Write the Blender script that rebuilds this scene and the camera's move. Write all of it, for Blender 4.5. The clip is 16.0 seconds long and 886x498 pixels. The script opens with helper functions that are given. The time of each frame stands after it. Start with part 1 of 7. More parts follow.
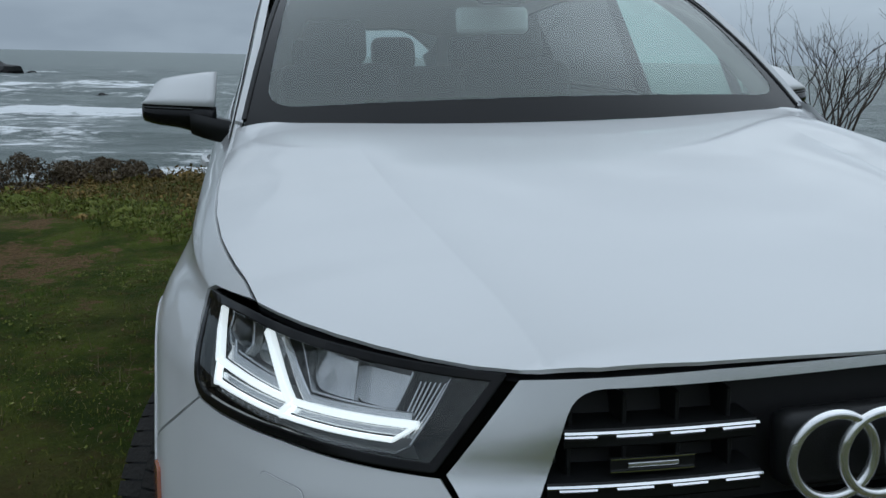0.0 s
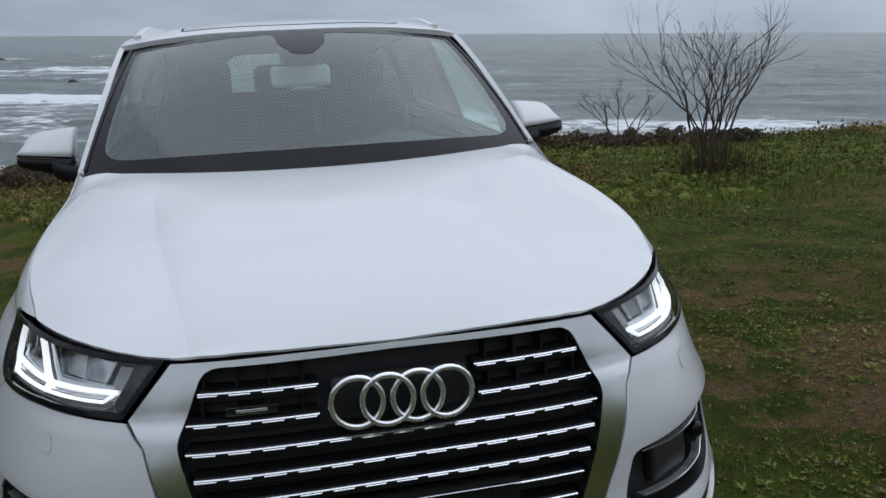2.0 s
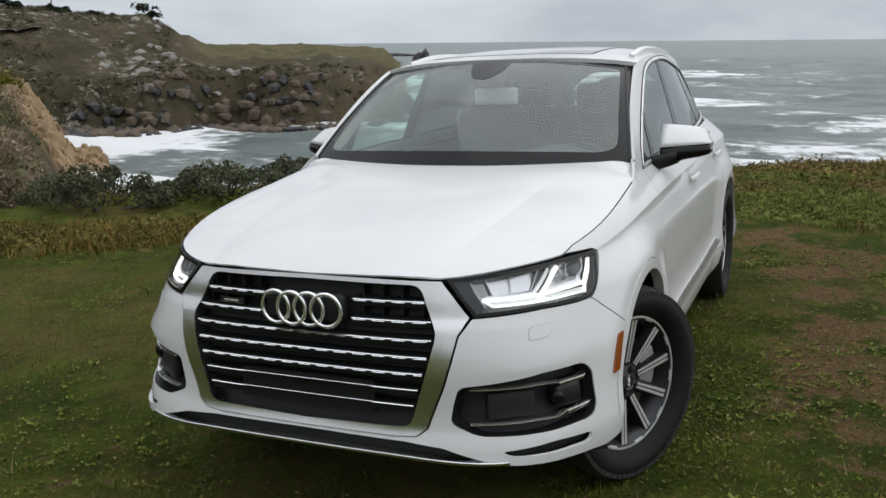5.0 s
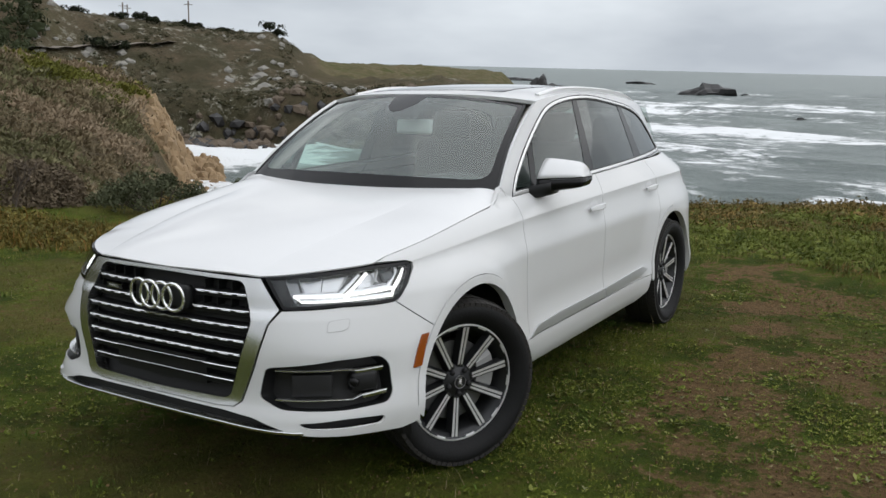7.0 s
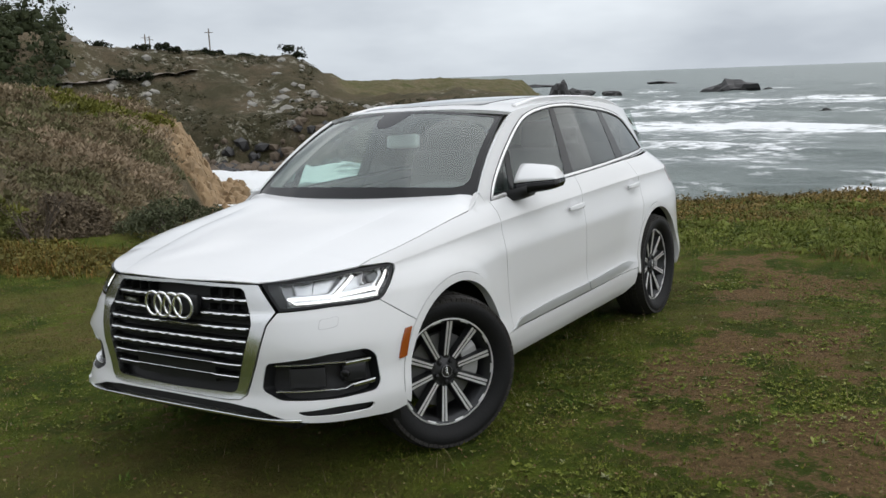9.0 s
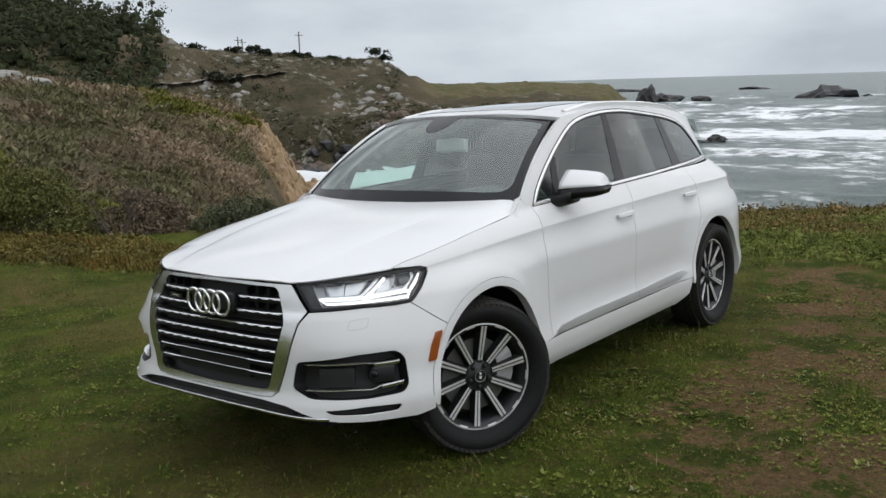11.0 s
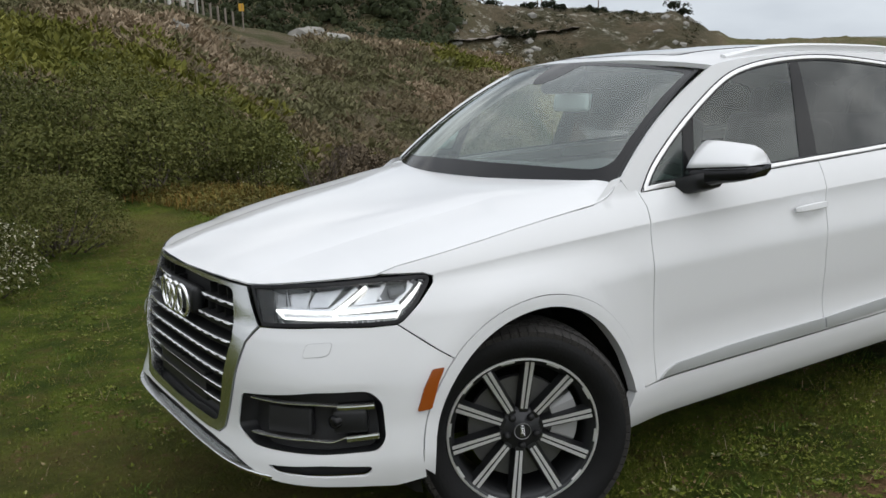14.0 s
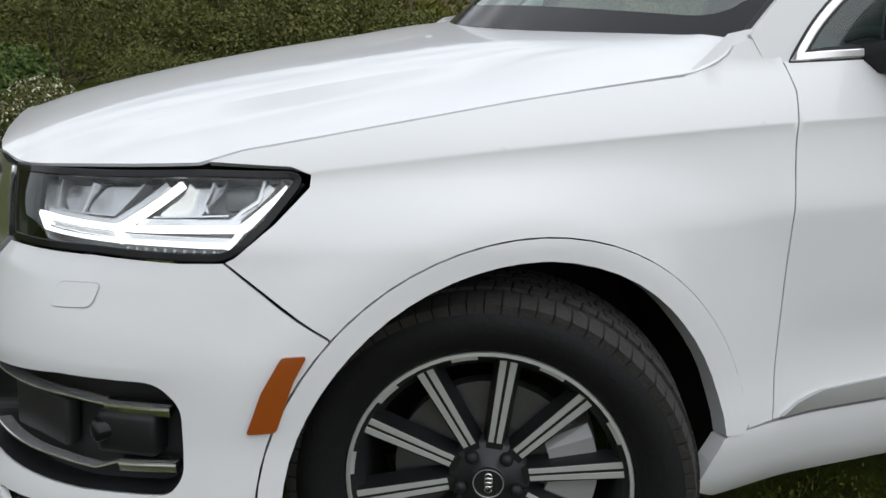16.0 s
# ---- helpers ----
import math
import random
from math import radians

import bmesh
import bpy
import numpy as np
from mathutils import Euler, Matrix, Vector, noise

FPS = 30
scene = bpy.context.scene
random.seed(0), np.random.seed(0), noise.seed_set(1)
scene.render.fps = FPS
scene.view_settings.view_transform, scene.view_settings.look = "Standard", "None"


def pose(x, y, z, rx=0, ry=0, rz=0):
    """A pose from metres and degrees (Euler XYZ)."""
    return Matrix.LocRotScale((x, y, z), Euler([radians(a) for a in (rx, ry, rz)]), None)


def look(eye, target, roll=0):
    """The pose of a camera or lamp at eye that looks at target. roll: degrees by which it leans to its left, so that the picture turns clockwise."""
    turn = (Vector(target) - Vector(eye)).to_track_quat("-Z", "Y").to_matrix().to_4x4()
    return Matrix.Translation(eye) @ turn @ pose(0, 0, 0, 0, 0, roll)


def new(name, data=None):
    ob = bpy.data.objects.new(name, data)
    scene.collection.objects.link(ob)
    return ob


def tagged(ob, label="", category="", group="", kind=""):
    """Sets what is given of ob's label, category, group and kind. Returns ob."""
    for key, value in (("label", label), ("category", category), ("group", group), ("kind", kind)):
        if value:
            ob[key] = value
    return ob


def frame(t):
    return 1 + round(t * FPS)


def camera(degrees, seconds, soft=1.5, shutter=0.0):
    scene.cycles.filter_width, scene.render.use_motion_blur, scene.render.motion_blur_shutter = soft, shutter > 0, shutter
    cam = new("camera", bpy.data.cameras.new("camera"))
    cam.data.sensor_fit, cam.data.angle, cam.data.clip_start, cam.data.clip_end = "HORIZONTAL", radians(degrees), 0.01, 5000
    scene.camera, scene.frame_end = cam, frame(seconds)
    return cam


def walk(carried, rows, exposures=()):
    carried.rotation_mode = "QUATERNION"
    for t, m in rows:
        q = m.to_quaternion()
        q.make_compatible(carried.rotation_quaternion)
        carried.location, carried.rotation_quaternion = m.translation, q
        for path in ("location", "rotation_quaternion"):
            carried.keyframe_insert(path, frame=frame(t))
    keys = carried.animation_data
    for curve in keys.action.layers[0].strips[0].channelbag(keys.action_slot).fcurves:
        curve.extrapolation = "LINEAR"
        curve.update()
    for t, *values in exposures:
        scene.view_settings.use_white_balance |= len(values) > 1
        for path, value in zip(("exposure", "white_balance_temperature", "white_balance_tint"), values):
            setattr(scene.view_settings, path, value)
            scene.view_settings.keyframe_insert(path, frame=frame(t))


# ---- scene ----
cam = camera(52.8, 16.0)
# seconds, eye, yaw, pitch, roll
PATH = [
    (0, (-0.834, -1.784, 1.339), -12.53, -12.16, 1.22),
    (0.5, (-0.848, -1.94, 1.554), -14.58, -11.68, -0.19),
    (1, (-0.726, -2.272, 1.613), -16.33, -10.61, -0.57),
    (1.5, (-0.567, -2.545, 1.649), -17.35, -11.28, -0.56),
    (2, (-0.37, -2.64, 1.626), -13.75, -13.64, -0.26),
    (2.5, (-0.09, -2.769, 1.687), -6.91, -14.28, -0.33),
    (3, (0.232, -3.024, 1.72), 1.86, -14.78, -0.60),
    (5.5, (1.92, -3.379, 1.75), 24.64, -13.06, -0.29),
    (6, (2.282, -3.439, 1.801), 24.48, -14.50, 0.31),
    (6.5, (2.561, -3.356, 1.776), 27.56, -13.71, 1.37),
    (7, (2.775, -3.318, 1.816), 30.71, -11.72, 1.37),
    (7.5, (3.044, -3.416, 1.825), 34.08, -11.58, 0.50),
    (8, (3.185, -3.513, 1.848), 34.66, -11.64, -1.18),
    (8.5, (3.188, -3.549, 1.85), 32.63, -10.96, -2.10),
    (11, (3.375, -3.425, 1.85), 37.99, -10.58, -1.65),
    (11.5, (3.512, -3.278, 1.849), 41.88, -10.93, -1.87),
    (12, (3.533, -3.017, 1.81), 43.24, -11.51, -1.76),
    (12.5, (3.535, -2.726, 1.79), 46.12, -12.30, -1.82),
    (13, (3.542, -2.403, 1.749), 51.28, -12.66, -1.23),
    (13.5, (3.395, -2.108, 1.723), 54.81, -12.50, -1.55),
    (14, (3.187, -1.795, 1.729), 56.76, -12.71, -1.80),
    (14.5, (3.008, -1.468, 1.68), 60.72, -14.16, -0.90),
    (15, (2.755, -1.174, 1.599), 63.48, -16.69, -0.50),
    (15.5, (2.478, -0.902, 1.502), 65.57, -18.21, -0.29),
    (16, (2.255, -0.585, 1.342), 69.78, -17.54, 0.71),
]
walk(cam, [(t, pose(*eye, 90 + pitch, 0, yaw) @ pose(0, 0, 0, 0, 0, roll)) for t, eye, yaw, pitch, roll in PATH],
     [(0.0, -0.88, 5600, 4), (0.3, -1.0, 5550, 5), (0.6, -1.10, 5500, 6), (1.1, -1.22, 5500, 6), (1.5, -0.72, 5600, 6), (2.0, -0.66, 5800, 10), (2.5, -0.45, 5950, 10), (3.0, -0.40, 6100, 10), (5.5, -0.20, 6400, 10), (7.0, -0.18, 6400, 10), (7.5, -0.32, 6400, 10), (8.0, -0.25, 6400, 10), (8.5, -0.09, 6400, 10), (11.0, -0.16, 6350, 10), (13.0, -0.12, 6400, 10), (16.0, -0.08, 6300, 10)])

# the car stands on ground that falls gently to its right
CAR = Matrix(((0.999397, 0.000283, -0.034725, 0), (0.000283, 0.999867, 0.016304, 0), (0.034725, -0.016304, 0.999264, 0), (0, 0, 0, 1)))
SEA = -8.0

# ---- light ----
SUN_UP, SUN_TURN = radians(55), radians(58)
world = bpy.data.worlds.new("overcast_sky")
scene.world = world
world.use_nodes = True
wn, wl = world.node_tree.nodes, world.node_tree.links
wn.clear()
w_out = wn.new("ShaderNodeOutputWorld")
w_bg = wn.new("ShaderNodeBackground")
w_sky = wn.new("ShaderNodeTexSky")
w_sky.sky_type, w_sky.sun_disc = "NISHITA", False
w_sky.sun_elevation, w_sky.sun_rotation = SUN_UP, SUN_TURN
w_sky.air_density, w_sky.dust_density = 1.0, 4.0
w_hsv = wn.new("ShaderNodeHueSaturation")
w_hsv.inputs["Saturation"].default_value = 0.12
w_tc = wn.new("ShaderNodeTexCoord")
w_map = wn.new("ShaderNodeMapping")
w_map.inputs["Scale"].default_value = (1.0, 1.0, 3.0)
w_noise = wn.new("ShaderNodeTexNoise")
w_noise.inputs["Scale"].default_value = 2.2
w_noise.inputs["Detail"].default_value = 5.0
w_noise.inputs["Roughness"].default_value = 0.5
w_ramp = wn.new("ShaderNodeValToRGB")
w_ramp.color_ramp.elements[0].position, w_ramp.color_ramp.elements[0].color = 0.36, (6.7, 7.3, 8.0, 1)
w_ramp.color_ramp.elements[1].position, w_ramp.color_ramp.elements[1].color = 0.68, (11.7, 12.4, 12.9, 1)
# broken cloud higher up, smoothed by haze towards the horizon
w_cloud = wn.new("ShaderNodeTexNoise")
w_cloud.inputs["Scale"].default_value, w_cloud.inputs["Detail"].default_value, w_cloud.inputs["Roughness"].default_value = 4.6, 6.0, 0.52
w_cramp = wn.new("ShaderNodeValToRGB")
w_cramp.color_ramp.elements[0].position, w_cramp.color_ramp.elements[0].color = 0.40, (4.0, 4.3, 4.7, 1)
w_cramp.color_ramp.elements[1].position, w_cramp.color_ramp.elements[1].color = 0.64, (12.6, 12.7, 12.7, 1)
w_high = wn.new("ShaderNodeMapRange")
w_high.inputs["From Min"].default_value, w_high.inputs["From Max"].default_value = 0.12, 0.26
w_top = wn.new("ShaderNodeMapRange")
w_top.inputs["From Min"].default_value, w_top.inputs["From Max"].default_value, w_top.inputs["To Min"].default_value, w_top.inputs["To Max"].default_value = 0.34, 0.66, 0.0, 0.92
w_even = wn.new("ShaderNodeMix")
w_even.data_type = "RGBA"
w_even.inputs["B"].default_value = (12.2, 12.6, 13.2, 1)
w_both = wn.new("ShaderNodeMix")
w_both.data_type = "RGBA"
w_mix = wn.new("ShaderNodeMix")
w_mix.data_type = "RGBA"
w_mix.inputs["Factor"].default_value = 0.8
wl.new(w_tc.outputs["Generated"], w_map.inputs["Vector"])
wl.new(w_map.outputs["Vector"], w_noise.inputs["Vector"])
wl.new(w_noise.outputs["Fac"], w_ramp.inputs["Fac"])
wl.new(w_sky.outputs["Color"], w_hsv.inputs["Color"])
wl.new(w_hsv.outputs["Color"], w_mix.inputs["A"])
wl.new(w_map.outputs["Vector"], w_cloud.inputs["Vector"])
wl.new(w_cloud.outputs["Fac"], w_cramp.inputs["Fac"])
wl.new(w_high.outputs["Result"], w_both.inputs["Factor"])
wl.new(w_ramp.outputs["Color"], w_both.inputs["A"])
wl.new(w_cramp.outputs["Color"], w_even.inputs["A"])
wl.new(w_top.outputs["Result"], w_even.inputs["Factor"])
wl.new(w_even.outputs["Result"], w_both.inputs["B"])
wl.new(w_both.outputs["Result"], w_mix.inputs["B"])
# an overcast sky is brighter overhead than at the horizon
w_sep = wn.new("ShaderNodeSeparateXYZ")
w_up = wn.new("ShaderNodeMapRange")
w_up.inputs["From Min"].default_value, w_up.inputs["From Max"].default_value, w_up.inputs["To Min"].default_value, w_up.inputs["To Max"].default_value = 0.1, 1.0, 1.0, 1.35
w_all = wn.new("ShaderNodeVectorMath")
w_all.operation = "SCALE"
wl.new(w_tc.outputs["Generated"], w_sep.inputs["Vector"])
wl.new(w_sep.outputs["Z"], w_up.inputs["Value"])
wl.new(w_sep.outputs["Z"], w_high.inputs["Value"])
wl.new(w_sep.outputs["Z"], w_top.inputs["Value"])
wl.new(w_mix.outputs["Result"], w_all.inputs[0])
wl.new(w_up.outputs["Result"], w_all.inputs["Scale"])
wl.new(w_all.outputs["Vector"], w_bg.inputs["Color"])
w_bg.inputs["Strength"].default_value = 0.1
wl.new(w_bg.outputs["Background"], w_out.inputs["Surface"])

sun = new("sun", bpy.data.lights.new("sun", "SUN"))
sun.data.energy, sun.data.angle, sun.data.color = 0.95, radians(110), (1.0, 0.97, 0.93)
sun.matrix_world = look((0, 0, 50), (50 * math.sin(SUN_TURN + math.pi) * math.cos(SUN_UP), 50 * math.cos(SUN_TURN + math.pi) * math.cos(SUN_UP), 50 - 50 * math.sin(SUN_UP)))

# ---- materials ----
def nodes_of(name):
    m = bpy.data.materials.new(name)
    m.use_nodes = True
    return m, m.node_tree.nodes, m.node_tree.links, m.node_tree.nodes["Principled BSDF"]


def surface(name, color, rough=0.5, metal=0.0, vary=0.0, scale=8.0, bump=0.0, bump_scale=60.0, coat=0.0, spec=0.5, rough_vary=0.0):
    """A principled surface with two scales of variation and fine relief."""
    m, n, l, b = nodes_of(name)
    b.inputs["Base Color"].default_value = (*color, 1)
    b.inputs["Roughness"].default_value, b.inputs["Metallic"].default_value = rough, metal
    b.inputs["Coat Weight"].default_value, b.inputs["Coat Roughness"].default_value = coat, 0.03
    b.inputs["Specular IOR Level"].default_value = spec
    tc = n.new("ShaderNodeTexCoord")
    if vary or rough_vary:
        big = n.new("ShaderNodeTexNoise")
        big.inputs["Scale"].default_value, big.inputs["Detail"].default_value, big.inputs["Roughness"].default_value = scale, 6.0, 0.65
        l.new(tc.outputs["Object"], big.inputs["Vector"])
        if vary:
            mix = n.new("ShaderNodeMix")
            mix.data_type = "RGBA"
            mix.inputs["A"].default_value = (*[c * (1 - vary) for c in color], 1)
            mix.inputs["B"].default_value = (*[min(c * (1 + vary), 1) for c in color], 1)
            l.new(big.outputs["Fac"], mix.inputs["Factor"])
            l.new(mix.outputs["Result"], b.inputs["Base Color"])
        if rough_vary:
            mr = n.new("ShaderNodeMapRange")
            mr.inputs["From Min"].default_value, mr.inputs["From Max"].default_value = 0.3, 0.7
            mr.inputs["To Min"].default_value, mr.inputs["To Max"].default_value = max(rough - rough_vary, 0.02), rough + rough_vary
            l.new(big.outputs["Fac"], mr.inputs["Value"])
            l.new(mr.outputs["Result"], b.inputs["Roughness"])
    if bump:
        fine = n.new("ShaderNodeTexNoise")
        fine.inputs["Scale"].default_value, fine.inputs["Detail"].default_value = bump_scale, 4.0
        l.new(tc.outputs["Object"], fine.inputs["Vector"])
        bp = n.new("ShaderNodeBump")
        bp.inputs["Strength"].default_value, bp.inputs["Distance"].default_value = bump, 0.01
        l.new(fine.outputs["Fac"], bp.inputs["Height"])
        l.new(bp.outputs["Normal"], b.inputs["Normal"])
    return m


def glass(name, tint, rough=0.0, normal=0.08, veil=0.0):
    """Thin sheet glass: what lies behind it, tinted, with a pale veil mixed in for the cabin's light, under a gloss
    that grows to the edge.
    """
    m, n, l, b = nodes_of(name)
    n.remove(b)
    out = n["Material Output"]
    tr, gl, mx = n.new("ShaderNodeBsdfTransparent"), n.new("ShaderNodeBsdfGlossy"), n.new("ShaderNodeMixShader")
    lw, pw, mr = n.new("ShaderNodeLayerWeight"), n.new("ShaderNodeMath"), n.new("ShaderNodeMapRange")
    lw.inputs["Blend"].default_value = 0.5
    pw.operation = "POWER"
    pw.inputs[1].default_value = 4.6
    mr.inputs["To Min"].default_value, mr.inputs["To Max"].default_value = normal, 1.0
    l.new(lw.outputs["Facing"], pw.inputs[0])
    l.new(pw.outputs["Value"], mr.inputs["Value"])
    l.new(mr.outputs["Result"], mx.inputs["Fac"])
    tr.inputs["Color"].default_value = (*tint, 1)
    gl.inputs["Roughness"].default_value = rough
    gl.inputs["Color"].default_value = (0.92, 0.95, 0.94, 1)
    # even grey-green diffuse share that brightens the pane in place of light inside
    di, dm = n.new("ShaderNodeBsdfDiffuse"), n.new("ShaderNodeMixShader")
    di.inputs["Color"].default_value = (0.55, 0.66, 0.62, 1)
    dm.inputs["Fac"].default_value = veil
    l.new(tr.outputs["BSDF"], dm.inputs[1])
    l.new(di.outputs["BSDF"], dm.inputs[2])
    l.new(dm.outputs["Shader"], mx.inputs[1])
    l.new(gl.outputs["BSDF"], mx.inputs[2])
    l.new(mx.outputs["Shader"], out.inputs["Surface"])
    return m


def glow(name, color, strength):
    m, n, l, b = nodes_of(name)
    b.inputs["Base Color"].default_value = (0.8, 0.8, 0.8, 1)
    b.inputs["Emission Color"].default_value, b.inputs["Emission Strength"].default_value = (*color, 1), strength
    return m


PAINT = surface("white_paint", (0.655, 0.66, 0.665), 0.36, vary=0.015, scale=3.0, coat=0.75, spec=0.12)
BLACK_GLOSS = surface("gloss_black", (0.008, 0.008, 0.009), 0.12, spec=0.25)
PLASTIC = surface("black_plastic", (0.010, 0.0105, 0.011), 0.45, spec=0.3, vary=0.15, bump=0.1, bump_scale=400)
LINER = surface("arch_liner", (0.012, 0.012, 0.012), 0.9, vary=0.3)
DARK = surface("dark_recess", (0.008, 0.008, 0.009), 0.6)
CHROME = surface("chrome", (0.88, 0.89, 0.90), 0.16, 1.0)
EMBLEM = surface("emblem_chrome", (0.90, 0.90, 0.90), 0.18, 0.85)
RAIL = surface("silver_rail", (0.78, 0.78, 0.78), 0.3, 0.4, vary=0.03)
SATIN = surface("satin_aluminium", (0.66, 0.67, 0.67), 0.25, 1.0, vary=0.03, scale=20)
GREY_STRIP = surface("grey_trim", (0.52, 0.53, 0.53), 0.32, 0.75, vary=0.03)
RUBBER = surface("tyre_rubber", (0.009, 0.009, 0.0095), 0.7, spec=0.25, vary=0.35, scale=14, bump=0.2, bump_scale=90)
TREAD = surface("dusty_tread", (0.022, 0.020, 0.018), 0.9, vary=0.5, scale=25, bump=0.4, bump_scale=120)
RIM_DARK = surface("rim_dark_grey", (0.036, 0.037, 0.039), 0.38, 0.6, vary=0.1)
RIM_CUT = surface("machined_rim", (0.70, 0.70, 0.70), 0.34, 0.5, vary=0.05, scale=40)
HUB_DARK = surface("hub_dark_grey", (0.040, 0.041, 0.043), 0.5, 0.4, vary=0.1)
STEEL = surface("brake_steel", (0.16, 0.16, 0.16), 0.45, 0.8, vary=0.2, scale=30)
CALIPER = surface("caliper_grey", (0.36, 0.36, 0.36), 0.5, 0.3, vary=0.1)
AMBER = surface("amber_reflector", (0.27, 0.062, 0.008), 0.15, bump=0.08, bump_scale=160, coat=0.8)
RED_LENS = surface("red_lens", (0.25, 0.008, 0.008), 0.12, coat=0.8)
LAMP_GLASS = glass("lamp_glass", (0.93, 0.94, 0.95), normal=0.05)
SCREEN = glass("screen_glass", (0.80, 0.90, 0.87), normal=0.095, veil=0.065)
SIDE_GLASS = glass("side_glass", (0.60, 0.80, 0.72), normal=0.085, veil=0.01)
REAR_GLASS = glass("rear_glass", (0.62, 0.68, 0.66), normal=0.08, veil=0.03)
PRIVACY = glass("privacy_glass", (0.15, 0.14, 0.135), normal=0.07)
SUNROOF = surface("sunroof_glass", (0.012, 0.014, 0.015), 0.05, spec=0.6, coat=1.0)
MIRROR = surface("mirror_glass", (0.85, 0.86, 0.87), 0.02, 1.0)
DRL = glow("day_running_light", (1.0, 0.99, 0.92), 1.5)
LAMP_CHROME = surface("lamp_reflector", (0.66, 0.67, 0.68), 0.20, 0.75)
LAMP_GREY = surface("lamp_inner_grey", (0.17, 0.175, 0.18), 0.35, 0.4)
BRIGHT_TRIM = surface("bright_window_trim", (0.88, 0.88, 0.88), 0.22, 0.6)
LAMP_DARK = surface("lamp_bezel", (0.10, 0.105, 0.11), 0.3, 0.6)
TRIM_INNER = surface("interior_light_trim", (0.55, 0.54, 0.50), 0.8, vary=0.05, bump=0.1, bump_scale=300)
DASH = surface("dashboard_black", (0.045, 0.046, 0.048), 0.65, vary=0.1, bump=0.2, bump_scale=350)
LEATHER = surface("seat_leather", (0.05, 0.049, 0.048), 0.5, vary=0.15, scale=12, bump=0.15, bump_scale=200)

# ---- small helpers ----
def lerp_table(t, xs, ys):
    return float(np.interp(t, xs, ys))


def smooth_table(t, xs, ys):
    """Monotone-safe cubic through a few stations."""
    if t <= xs[0]:
        return ys[0]
    if t >= xs[-1]:
        return ys[-1]
    k = int(np.searchsorted(xs, t)) - 1
    n = len(xs)
    h = xs[k + 1] - xs[k]

    def slope(i):
        if i == 0 or i == n - 1:
            j = min(max(i, 1), n - 1)
            return (ys[j] - ys[j - 1]) / (xs[j] - xs[j - 1])
        a, b = (ys[i] - ys[i - 1]) / (xs[i] - xs[i - 1]), (ys[i + 1] - ys[i]) / (xs[i + 1] - xs[i])
        return 0.0 if a * b <= 0 else 2 * a * b / (a + b)
    s = (t - xs[k]) / h
    m0, m1 = slope(k) * h, slope(k + 1) * h
    return (2 * s**3 - 3 * s**2 + 1) * ys[k] + (s**3 - 2 * s**2 + s) * m0 + (-2 * s**3 + 3 * s**2) * ys[k + 1] + (s**3 - s**2) * m1


def ease(a, b, t):
    t = min(max((t - a) / (b - a), 0.0), 1.0)
    return t * t * (3 - 2 * t)

# ---- land and sea ----
HUB = Vector((3.2, -2.9, 0.0))
fbm = noise.fractal


def polar(x, y):
    dx, dy = x - HUB.x, y - HUB.y
    return math.hypot(dx, dy), math.degrees(math.atan2(-dx, dy))


def edge_y(x):
    """Where the bluff's grass ends above the sea."""
    return smooth_table(x, (-30, -12, -6, -3, 0, 2.5, 5, 8, 14, 30, 80), (6.0, 9.0, 9.6, 9.4, 9.9, 11.4, 9.6, 8.4, 9.0, 11, 18)) + 0.5 * math.sin(1.7 * x) * 0.5


def soft_max(a, b, k=0.8):
    h = max(k - abs(a - b), 0.0) / k
    return max(a, b) + h * h * k * 0.25


